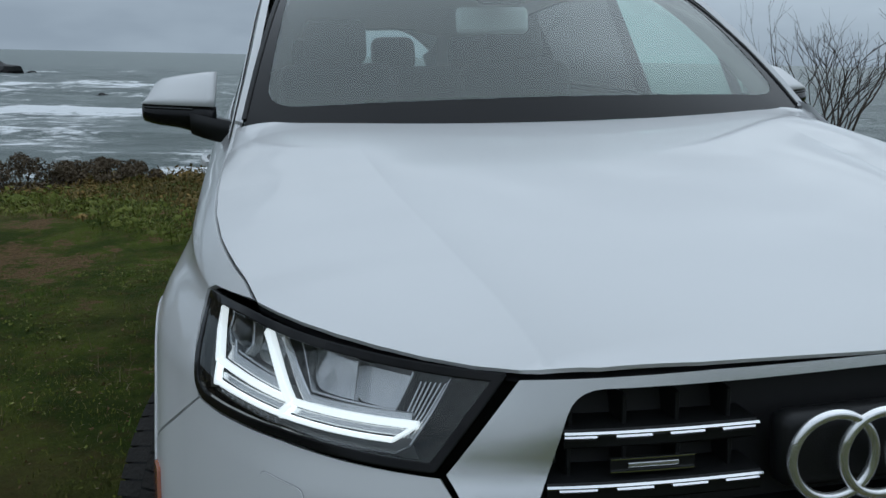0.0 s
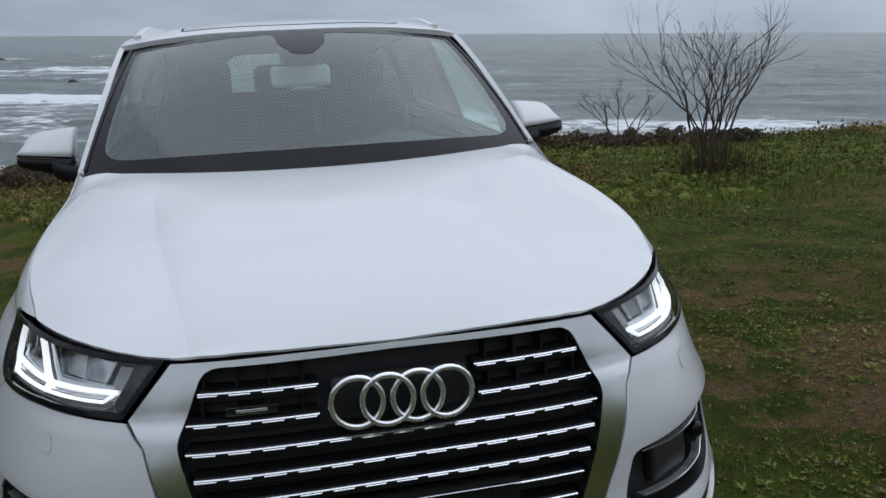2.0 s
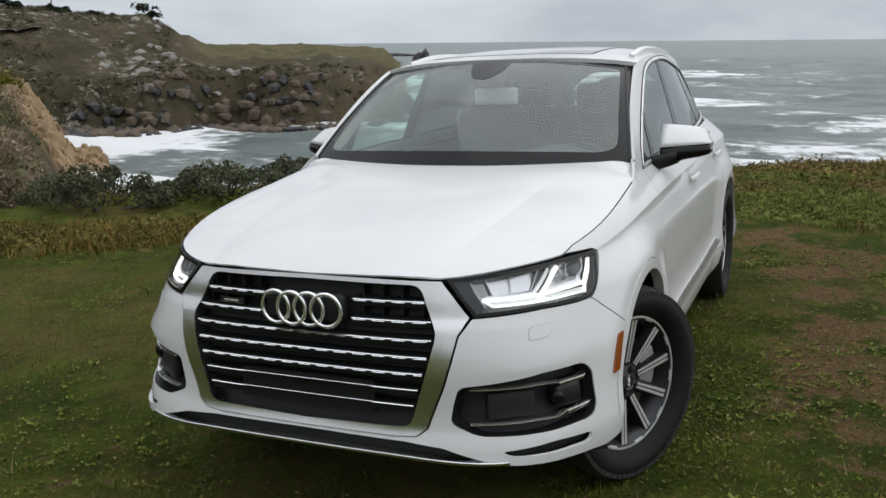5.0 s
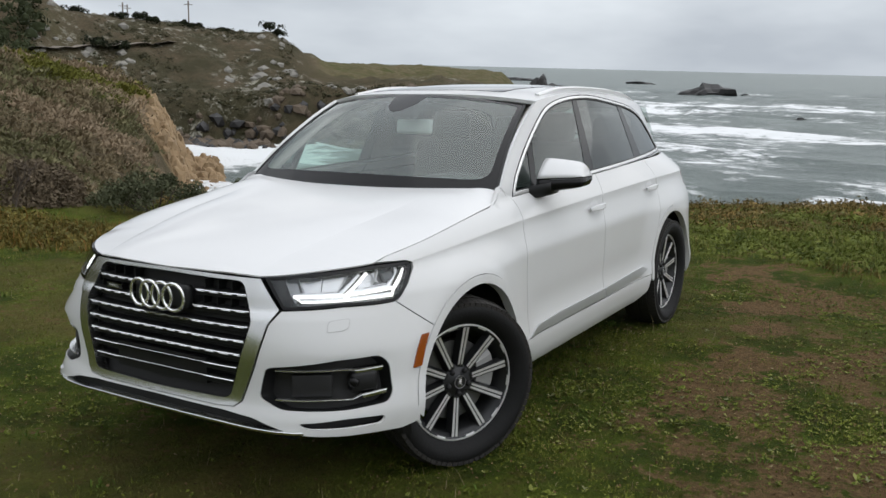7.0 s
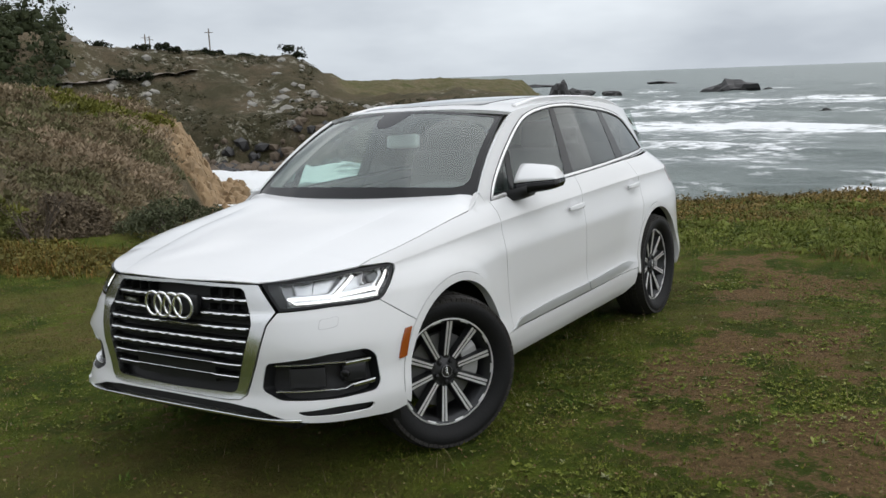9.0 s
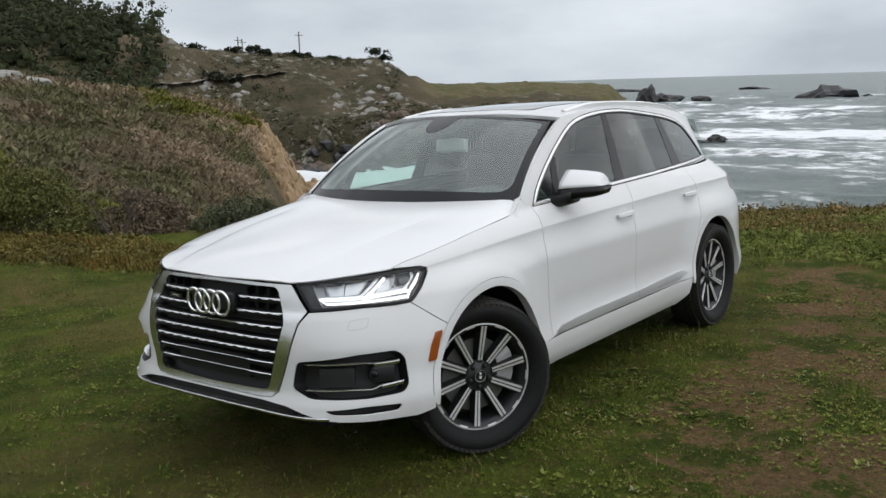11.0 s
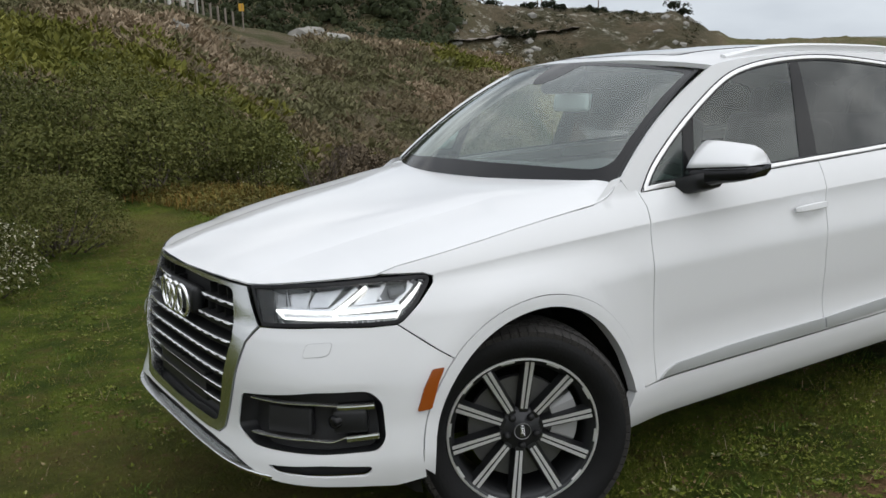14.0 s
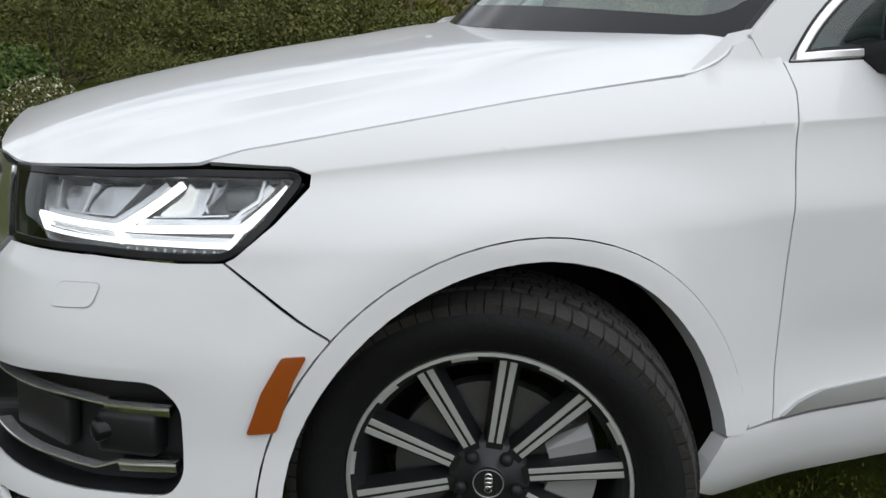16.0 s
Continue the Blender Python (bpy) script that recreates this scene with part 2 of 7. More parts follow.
def land_z(x, y):
    r, az = polar(x, y)
    # the bluff: a gentle plane with a bank behind the car, falling to the sea
    # the last term adds an unseen hill behind the camera, dimming the car's front
    z = 0.0347 * max(min(x, 30), -14) - 0.0163 * max(min(y, 12), -30) + 15.0 * ease(16, 80, -y - 0.15 * abs(x))
    if r < 60:
        z += 0.02 * fbm(Vector((x * 0.9, y * 0.9, 3.0)), 0.7, 2.0, 4) * min(1, r / 2)
        z += 0.10 * ease(4.3, 6.2, y + 0.25 * math.sin(x * 1.3)) * (x > -7) * (1 - ease(9, 12, y) * 0.5)
    z += 0.25 * ease(-4.6, -9.0, x) * ease(-6, 0, y)
    d = y - edge_y(x)
    if d > 0:
        z -= 0.55 * d + 0.10 * d * d
    if x < -11 and y > -12:
        z -= 0.10 * (-11 - x)
    z = max(z, SEA - 4 - 0.02 * r)
    if az < 25 or az > 150 or r < 13:
        return z
    rough = 0.6 + r / 60
    n1 = fbm(Vector((x / 17, y / 17, 0.3)), 0.9, 2.1, 5)
    n2 = fbm(Vector((x / 5, y / 5, 7.1)), 0.8, 2.1, 4)
    # gully that opens to the cove
    floor = lerp_table(az, (40, 47, 52, 60, 75, 110), (-13.0, -10.0, -5.0, -3.0, -1.5, 0.0)) + 0.3 * n1
    # green spur close by
    crest = lerp_table(az, (52, 58, 62, 66.5, 69, 72, 80, 90, 120), (-6.0, -3.2, -1.9, -0.4, 0.3, 0.8, 1.4, 2.2, 2.6))
    spur = crest - 0.055 * abs(r - 27) - (0.02 * max(r - 27, 0)) ** 2 + 0.35 * n2 * 0.5
    # brown ridge that ends in an ochre cliff above the cove
    crest = lerp_table(az, (46.0, 47.2, 48.4, 49.4, 50.5, 51.5, 54.5, 57, 60, 63.6, 67.7, 71, 86, 120), (-12.0, -7.5, -4.0, -1.9, -0.8, -0.2, 0.7, 1.3, 1.9, 2.7, 3.4, 4.6, 6.4, 8.0))
    ra = lerp_table(az, (46, 52, 60, 72, 120), (84, 80, 70, 60, 56))
    ridge = crest - (0.075 * max(ra - r, 0) + 0.0012 * max(ra - r, 0) ** 2) - 0.16 * max(r - ra - 4, 0) + 0.5 * n2 * 0.6 + 0.35 * n1
    # far headland across the cove
    crest = lerp_table(az, (25.5, 26.6, 27.3, 28.3, 31, 31.8, 38, 39, 40.7, 42, 44, 48, 50.3, 53.3, 55, 60), (-11.0, -6.5, -1.9, -0.8, -0.2, 0.2, 0.6, 1.6, 3.4, 5.8, 5.6, 7.0, 7.1, 8.2, 10.2, 9.5))
    shore = 106 + 4 * fbm(Vector((az / 3, 1.7, 0.0)), 1.0, 2.0, 3) + 9 * (1 - ease(25, 33, az))
    top = lerp_table(az, (25.5, 26.6, 27.3, 28.3, 32, 38, 46, 60), (-11.0, -6.6, -2.2, -1.2, -1.2, -1.4, -3.0, -4.5))
    far = SEA - 5 + (top - SEA + 5) * ease(shore, shore + 10, r) + (crest - top) * ease(shore + 8, 150, r) + 0.9 * n2 * ease(shore, shore + 14, r) + 0.6 * n1
    # wooded hill behind
    crest = lerp_table(az, (50, 53.5, 55, 58, 61, 66, 80, 120), (-20.0, -2.0, 9.0, 13.5, 17.5, 23.0, 27.0, 25.0))
    wood = -5 + (crest + 5) * ease(92, 205, r) if az > 53.6 else -50
    h = floor
    for other in (spur, ridge):
        h = soft_max(h, other)
    h = max(h, far, wood + 1.2 * n1)
    t = ease(12.5, 20.0, r) * ease(26, 34, az) * (1 - ease(120, 150, az))
    near = z
    return near + (max(h, SEA - 6) - near) * t if r < 20 else (h if az > 34 else max(h, near)) if az < 120 else near + (h - near) * t


def soil_mask(x, y):
    """Where bare earth shows: tracks by the car and patches."""
    v = 0.75 * math.exp(-((x - 1.6) / 1.0) ** 2) * ease(-0.6, 1.2, y) * (1 - ease(4.6, 5.4, y))
    v += 0.46 * math.exp(-((x - 3.2) / 1.9) ** 2) * (1 - ease(3.0, 4.6, y)) * ease(-3.8, -1.0, y)
    v += 0.8 * math.exp(-((x + 3.4) / 1.6) ** 2 - ((y - 5.8) / 1.8) ** 2)
    v = v * (0.62 + 0.8 * fbm(Vector((x * 1.5, y * 1.5, 5.0)), 0.8, 2.0, 4)) + 0.50 * fbm(Vector((x * 0.55, y * 0.55, 9.0)), 0.8, 2.0, 4)
    return v


az_lines = list(np.arange(-150, 25, 2.0)) + list(np.arange(25, 100, 0.3)) + list(np.arange(100, 210, 2.0))
r_lines = [0.2 * k for k in range(1, 80)]
while r_lines[-1] < 430:
    r_lines.append(r_lines[-1] + max(0.2, min(0.014 * r_lines[-1], 1.6 if r_lines[-1] < 165 else 9)))
V, F, W = [(HUB.x, HUB.y, land_z(HUB.x, HUB.y))], [], [(0.2, 0, 0, 0)]
na = len(az_lines)
for r in r_lines:
    for a in az_lines:
        x, y = HUB.x - r * math.sin(radians(a)), HUB.y + r * math.cos(radians(a))
        z = land_z(x, y)
        V.append((x, y, z))
        soil = soil_mask(x, y) if r < 22 else 0.1
        brush = ease(14, 24, r) * ease(26, 40, a) if a < 130 else 0.0
        green = 0.0
        if 48 < a < 60 and 62 < r < 90:
            green = ease(48, 50, a) * (1 - ease(55, 60, a)) * ease(62, 68, r)
        if 60 < a < 110 and 20 < r < 36:
            green = 0.9 * (1 - ease(30, 36, r))
        rock = ease(96, 104, r) * (1 - ease(52, 57, a)) * (a > 24.5)
        ochre = (1 - ease(49.8, 51.2, a)) * ease(44.5, 45.5, a) * ease(60, 70, r) * (1 - ease(90, 94, r))
        if a < 40.5 and r > 128:
            # the flat grassy point beyond the headland
            meadow = ease(128, 137, r) * (1 - ease(38.5, 40.5, a))
            rock, brush = rock * (1 - meadow), brush * (1 - meadow) + 0.56 * meadow
        W.append((soil, max(brush - green, 0), rock, ochre))
for j in range(na):
    F.append((0, 1 + j, 1 + (j + 1) % na))
for i in range(len(r_lines) - 1):
    for j in range(na):
        a, b = 1 + i * na + j, 1 + i * na + (j + 1) % na
        F.append((a, a + na, b + na, b))
me = bpy.data.meshes.new("ground")
me.from_pydata(V, [], [f[::-1] for f in F])
me.shade_smooth()
at = me.attributes.new("zones", "FLOAT_COLOR", "POINT")
at.data.foreach_set("color", [c for w in W for c in w])

m, n, l, b = nodes_of("ground")


def tex(n, l, scale, detail=6.0, rough=0.6, kind="ShaderNodeTexNoise", vec=None):
    t = n.new(kind)
    t.inputs["Scale"].default_value = scale
    if kind == "ShaderNodeTexNoise":
        t.inputs["Detail"].default_value, t.inputs["Roughness"].default_value = detail, rough
    if vec is not None:
        l.new(vec, t.inputs["Vector"])
    return t


def mixed(n, l, fac, a, b):
    x = n.new("ShaderNodeMix")
    x.data_type = "RGBA"
    for key, v in (("Factor", fac), ("A", a), ("B", b)):
        if isinstance(v, (float, int)):
            x.inputs[key].default_value = v
        elif isinstance(v, tuple):
            x.inputs[key].default_value = (*v, 1)
        else:
            l.new(v, x.inputs[key])
    return x.outputs["Result"]


def ranged(n, l, v, lo, hi, a=0.0, b=1.0):
    x = n.new("ShaderNodeMapRange")
    x.inputs["From Min"].default_value, x.inputs["From Max"].default_value, x.inputs["To Min"].default_value, x.inputs["To Max"].default_value = lo, hi, a, b
    l.new(v, x.inputs["Value"])
    return x.outputs["Result"]


def summed(n, l, a, b=None, op="ADD", k=None):
    x = n.new("ShaderNodeMath")
    x.operation = op
    l.new(a, x.inputs[0])
    if k is None:
        l.new(b, x.inputs[1])
    else:
        x.inputs[1].default_value = k
    return x.outputs["Value"]


pos = n.new("ShaderNodeNewGeometry").outputs["Position"]
zone = n.new("ShaderNodeAttribute")
zone.attribute_name = "zones"
sep = n.new("ShaderNodeSeparateColor")
l.new(zone.outputs["Color"], sep.inputs["Color"])
big, mid, fine = tex(n, l, 0.35, vec=pos), tex(n, l, 2.4, vec=pos), tex(n, l, 34.0, 10, 0.78, vec=pos)
grass = mixed(n, l, ranged(n, l, mid.outputs["Fac"], 0.40, 0.60), (0.045, 0.071, 0.009), (0.112, 0.146, 0.018))
grass = mixed(n, l, ranged(n, l, big.outputs["Fac"], 0.50, 0.68), grass, (0.175, 0.140, 0.048))
grass = mixed(n, l, ranged(n, l, tex(n, l, 7.0, 6, 0.7, vec=pos).outputs["Fac"], 0.50, 0.66, 0.0, 0.7), grass, (0.120, 0.086, 0.030))
grass = mixed(n, l, ranged(n, l, fine.outputs["Fac"], 0.35, 0.7, 0.0, 0.5), grass, (0.026, 0.030, 0.006))
soil = mixed(n, l, ranged(n, l, fine.outputs["Fac"], 0.3, 0.7), (0.066, 0.041, 0.018), (0.255, 0.166, 0.082))
soil_fac = ranged(n, l, summed(n, l, sep.outputs["Red"], summed(n, l, ranged(n, l, mid.outputs["Fac"], 0.3, 0.7, -0.62, 0.50), ranged(n, l, tex(n, l, 11.0, 6, 0.7, vec=pos).outputs["Fac"], 0.3, 0.7, -0.48, 0.42))), 0.34, 0.58)
col = mixed(n, l, soil_fac, grass, soil)
b_mid, b_fine = tex(n, l, 0.16, 8, 0.7, vec=pos), tex(n, l, 1.3, 8, 0.75, vec=pos)
brush = mixed(n, l, ranged(n, l, b_fine.outputs["Fac"], 0.3, 0.7), (0.072, 0.058, 0.036), (0.190, 0.150, 0.100))
brush = mixed(n, l, ranged(n, l, b_mid.outputs["Fac"], 0.46, 0.62), brush, (0.062, 0.066, 0.026))
col = mixed(n, l, ranged(n, l, sep.outputs["Green"], 0.1, 0.7), col, brush)
r_tex = tex(n, l, 0.55, 9, 0.8, vec=pos)
rocks = mixed(n, l, ranged(n, l, b_mid.outputs["Fac"], 0.42, 0.60), (0.058, 0.053, 0.030), (0.098, 0.078, 0.050))
lichen = summed(n, l, ranged(n, l, r_tex.outputs["Fac"], 0.53, 0.60), ranged(n, l, tex(n, l, 0.085, 4, 0.6, vec=pos).outputs["Fac"], 0.48, 0.60), "MULTIPLY")
rocks = mixed(n, l, lichen, rocks, (0.36, 0.345, 0.29))
rocks = mixed(n, l, ranged(n, l, b_fine.outputs["Fac"], 0.50, 0.7, 0.0, 0.6), rocks, (0.040, 0.038, 0.022))
col = mixed(n, l, sep.outputs["Blue"], col, rocks)
o_tex = tex(n, l, 0.8, 9, 0.78, vec=pos)
ochre = mixed(n, l, ranged(n, l, o_tex.outputs["Fac"], 0.38, 0.62), (0.12, 0.078, 0.044), (0.38, 0.265, 0.15))
ochre = mixed(n, l, ranged(n, l, b_fine.outputs["Fac"], 0.5, 0.72), ochre, (0.075, 0.048, 0.028))
l.new(mixed(n, l, ranged(n, l, zone.outputs["Alpha"], 0.25, 0.6), col, ochre), b.inputs["Base Color"])
b.inputs["Roughness"].default_value = 0.95
b.inputs["Specular IOR Level"].default_value = 0.08
bp = n.new("ShaderNodeBump")
bp.inputs["Strength"].default_value, bp.inputs["Distance"].default_value = 1.0, 0.055
l.new(fine.outputs["Fac"], bp.inputs["Height"])
bp2 = n.new("ShaderNodeBump")
bp2.inputs["Strength"].default_value, bp2.inputs["Distance"].default_value = 0.8, 0.5
l.new(summed(n, l, b_fine.outputs["Fac"], summed(n, l, sep.outputs["Green"], zone.outputs["Alpha"]), "MULTIPLY"), bp2.inputs["Height"])
l.new(bp.outputs["Normal"], bp2.inputs["Normal"])
l.new(bp2.outputs["Normal"], b.inputs["Normal"])
me.materials.append(m)
ground = tagged(new("ground", me), "rough grass and bare earth on a coastal bluff", "ground", kind="structure")

# sea: a swell with breaking bands, out to the horizon
a_sea = list(np.arange(-85, 62, 0.45))
r_sea = [9.0]
while r_sea[-1] < 4800:
    r_sea.append(r_sea[-1] * 1.012 + 0.25 if r_sea[-1] < 520 else r_sea[-1] * 1.06)
V, F, W = [], [], []
for r in r_sea:
    for a in a_sea:
        x, y = HUB.x - r * math.sin(radians(a)), HUB.y + r * math.cos(radians(a))
        z, foam = SEA, 0.0
        if r < 560:
            warp = fbm(Vector((x / 70, y / 70, 2.0)), 1.0, 2.0, 3)
            ph = (y + 0.25 * x) / 21.0 + 1.1 * warp
            sw = math.sin(2 * math.pi * ph)
            crest = max(sw, 0) ** 3
            live = 0.55 + 0.45 * fbm(Vector((x / 45, y / 28, 5.0)), 1.0, 2.0, 3)
            z += (0.55 * crest * max(live, 0) + 0.18 * sw + 0.12 * fbm(Vector((x / 6, y / 4, 1.0)), 1.0, 2.0, 4)) * (1 - ease(430, 560, r))
            band = 1.2 * math.exp(-((r - 248 - 34 * warp) / 30) ** 2) * ease(-4, 8, a)
            band += 0.55 * math.exp(-((r - 420 - 45 * warp) / 16) ** 2) * ease(0, 6, a) + 0.55 * math.exp(-((r - 330 - 50 * warp) / 10) ** 2) * ease(-4, 8, a)
            band += 0.95 * math.exp(-((r - 155 - 36 * warp) / 26) ** 2) * ease(-2, 8, a) + 0.8 * math.exp(-((r - 104 - 26 * warp) / 15) ** 2) + 0.10 * ease(2, 8, a) * (1 - ease(240, 300, r))
            band += 0.75 * (1 - ease(80 - 30 * ease(4, 12, a), 112 - 30 * ease(4, 12, a), r)) + 0.9 * ease(34, 40, a) * ease(78, 96, r) * (1 - ease(104, 118, r)) + 0.5 * ease(36, 42, a)
            foam = band * (0.72 + 0.6 * fbm(Vector((x / 34, y / 22, 4.0)), 0.9, 2.0, 4)) + 0.36 * crest * live + 0.62 * fbm(Vector((x / 15, y / 7, 8.0)), 0.7, 2.2, 6) - 0.20
            foam -= 0.35 * ease(300, 520, r)
        V.append((x, y, z))
        W.append(foam)
ns = len(a_sea)
for i in range(len(r_sea) - 1):
    for j in range(ns - 1):
        a = i * ns + j
        F.append((a, a + 1, a + ns + 1, a + ns))
me = bpy.data.meshes.new("sea")
me.from_pydata(V, [], F)
me.shade_smooth()
at = me.attributes.new("foam", "FLOAT", "POINT")
at.data.foreach_set("value", W)
m, n, l, b = nodes_of("sea_water")
pos = n.new("ShaderNodeNewGeometry").outputs["Position"]
mp = n.new("ShaderNodeMapping")
mp.inputs["Scale"].default_value = (0.65, 1.0, 1.0)
l.new(pos, mp.inputs["Vector"])
fo = n.new("ShaderNodeAttribute")
fo.attribute_name = "foam"
f1, f2 = tex(n, l, 0.55, 9, 0.72, vec=mp.outputs["Vector"]), tex(n, l, 0.10, 8, 0.65, vec=mp.outputs["Vector"])
lace = summed(n, l, fo.outputs["Fac"], ranged(n, l, f1.outputs["Fac"], 0.25, 0.75, -0.8, 0.8))
fac = ranged(n, l, lace, 0.30, 0.78)
water = mixed(n, l, ranged(n, l, f2.outputs["Fac"], 0.4, 0.62), (0.080, 0.106, 0.102), (0.155, 0.185, 0.175))
l.new(mixed(n, l, fac, water, (0.80, 0.82, 0.83)), b.inputs["Base Color"])
l.new(ranged(n, l, fac, 0.0, 1.0, 0.32, 0.9), b.inputs["Roughness"])
b.inputs["Specular IOR Level"].default_value = 0.3
b.inputs["IOR"].default_value = 1.33
bp = n.new("ShaderNodeBump")
bp.inputs["Strength"].default_value, bp.inputs["Distance"].default_value = 0.9, 0.7
l.new(f1.outputs["Fac"], bp.inputs["Height"])
l.new(bp.outputs["Normal"], b.inputs["Normal"])
me.materials.append(m)
tagged(new("water", me), "grey green ocean with white breaking surf", "ocean", kind="structure")

# ---- the car's master surfaces: x to its left, y to its rear from the front axle, z up ----
Y0, YR, HALF_PI = 0.30, 3.05, math.pi / 2
WHEEL_Y = (0.0, 2.994)


def belt_z(y):
    return smooth_table(y, (-0.9, -0.485, -0.2, 0.1, 0.48, 0.69, 1.7, 2.6, 3.4, 4.1), (0.958, 1.004, 1.052, 1.096, 1.136, 1.157, 1.188, 1.215, 1.243, 1.25))


def belt_x(y):
    return smooth_table(y, (-0.5, -0.2, 0.1, 0.48, 0.69, 1.2, 2.0, 2.7, 3.4, 4.0), (0.895, 0.880, 0.860, 0.842, 0.836, 0.846, 0.842, 0.805, 0.715, 0.60))


def crease_z(y):
    return smooth_table(y, (-0.5, 0.0, 0.65, 1.7, 2.9, 3.8), (0.965, 1.012, 1.044, 1.070, 1.090, 1.09))


def side_x(y, z):
    zc, zb = crease_z(y), belt_z(y)
    low = smooth_table(z, (0.22, 0.28, 0.36, 0.43, 0.47, 0.56, 0.72, 0.86, 0.95), (0.84, 0.925, 0.962, 0.972, 0.968, 0.956, 0.952, 0.950, 0.946))
    crease = 0.914 - 0.025 * ease(2.4, 3.8, y)
    body = low if z < 0.86 else low + (crease - low) * ease(0.86, zc, z)
    # muscles over the wheels, and the flat arch edge
    for wy in WHEEL_Y:
        d = math.hypot(y - wy, z - 0.39)
        body += (0.031 if wy == 0.0 else 0.024) * (1 - ease(0.44, 0.74, d)) * (1 - ease(0.93, zc, z))
    # the raised blister round the front arch
    d = math.hypot(y + 0.012, z - 0.382)
    body += 0.0075 * (1 - ease(0.495, 0.585, d)) * (1 - ease(0.30, 0.42, y)) * (1 - ease(0.95, 1.0, z))
    if z > zc:
        t = min((z - zc) / max(zb - zc, 0.01), 1.65)
        body = crease + (belt_x(y) - crease) * (0.72 * t + 0.28 * t * t) if t < 1 else belt_x(y) - (0.9 - 0.55 * ease(0.3, 0.5, y)) * min(z - zb, 0.09)
    # the doors' hollow above the sill
    body -= 0.006 * math.exp(-((z - 0.60) / 0.07) ** 2) * ease(0.5, 0.8, y) * (1 - ease(2.3, 2.6, y))
    return body


def nose_b(z):
    return smooth_table(z, (0.22, 0.30, 0.36, 0.42, 0.49, 0.56, 0.63, 0.70, 0.80, 0.84, 0.90, 0.96, 1.0, 1.1),
                        (1.14, 1.205, 1.240, 1.228, 1.205, 1.200, 1.200, 1.195, 1.178, 1.160, 1.148, 1.132, 1.118, 1.05))


def nose_n(z):
    return smooth_table(z, (0.3, 0.65, 0.82, 0.97, 1.1), (4.2, 4.1, 3.5, 3.15, 3.0))


def tail_round(y, z):
    """How far the plan has rounded in towards the tail."""
    if y <= YR:
        return 1.0
    b, n = 1.02 - 0.18 * ease(0.75, 1.25, z), 3.4
    v = min((y - YR) / b, 0.9999)
    return (1 - v**n) ** (1 / n)


def low_point(u, z):
    """The lower body: u is the plan angle from the nose to the side, then metres to the rear; z is the height."""
    if u < HALF_PI:
        n, b = nose_n(z), nose_b(z)
        s, c = math.sin(max(u, 0.0)), math.cos(u)
        a = 0.955
        for _ in range(3):
            r = (abs(s / a) ** n + abs(c / b) ** n) ** (-1 / n)
            y = Y0 - r * c
            a = side_x(y, min(z, crease_z(y)))
        r = (abs(s / a) ** n + abs(c / b) ** n) ** (-1 / n)
        y = Y0 - r * c
        return Vector((r * s - (a - side_x(y, z)) * ease(0.4, 0.8, u), y, z))
    y = Y0 + (u - HALF_PI)
    y = min(y, YR + 1.0199 - 0.18 * ease(0.75, 1.25, z))
    return Vector((side_x(y, z) * tail_round(y, z), y, z))


def low_normal(u, z):
    e = 0.004
    a = low_point(u + e, z) - low_point(max(u - e, 0), z)
    b = low_point(u, z + e) - low_point(u, z - e)
    return a.cross(b).normalized()


def u_of(y, z):
    """The plan angle at which the lower body has this y."""
    if y >= Y0:
        return HALF_PI + y - Y0
    lo, hi = 0.3, HALF_PI
    for _ in range(32):
        mid = (lo + hi) / 2
        if low_point(mid, z).y < y:
            lo = mid
        else:
            hi = mid
    return (lo + hi) / 2


def lamp_top(u):
    return lerp_table(u, (0.0, 0.40, 0.423, 0.60, 0.81), (0.964, 0.958, 0.957, 0.972, 0.986))


# the bonnet's edge, taken from the skin below it: along the lamp, then along the wing
EDGE = [low_point(u, lamp_top(u) + 0.008) for u in (0.412, 0.46, 0.52, 0.58, 0.64, 0.70, 0.75, 0.80)]
EDGE += [low_point(u_of(y, belt_z(y)), belt_z(y)) for y in (-0.41, -0.32, -0.22, -0.1, 0.05, 0.2, 0.35, 0.44)]
CORNER = ((1.738, 1.142), (1.765, 1.153), (1.79, 1.168), (1.806, 1.185))
EDGE += [low_point(u, z) for u, z in CORNER]
EDGE_X, EDGE_Y, EDGE_Z = [p[0] for p in EDGE], [p[1] for p in EDGE], [p[2] for p in EDGE]


def fold_x(y):
    """The line of the fold that runs from the grille's corner to the screen's foot."""
    return lerp_table(y, (-0.85, -0.80, -0.62, -0.455, -0.163, 0.218, 0.5), (0.428, 0.434, 0.457, 0.484, 0.525, 0.552, 0.568))


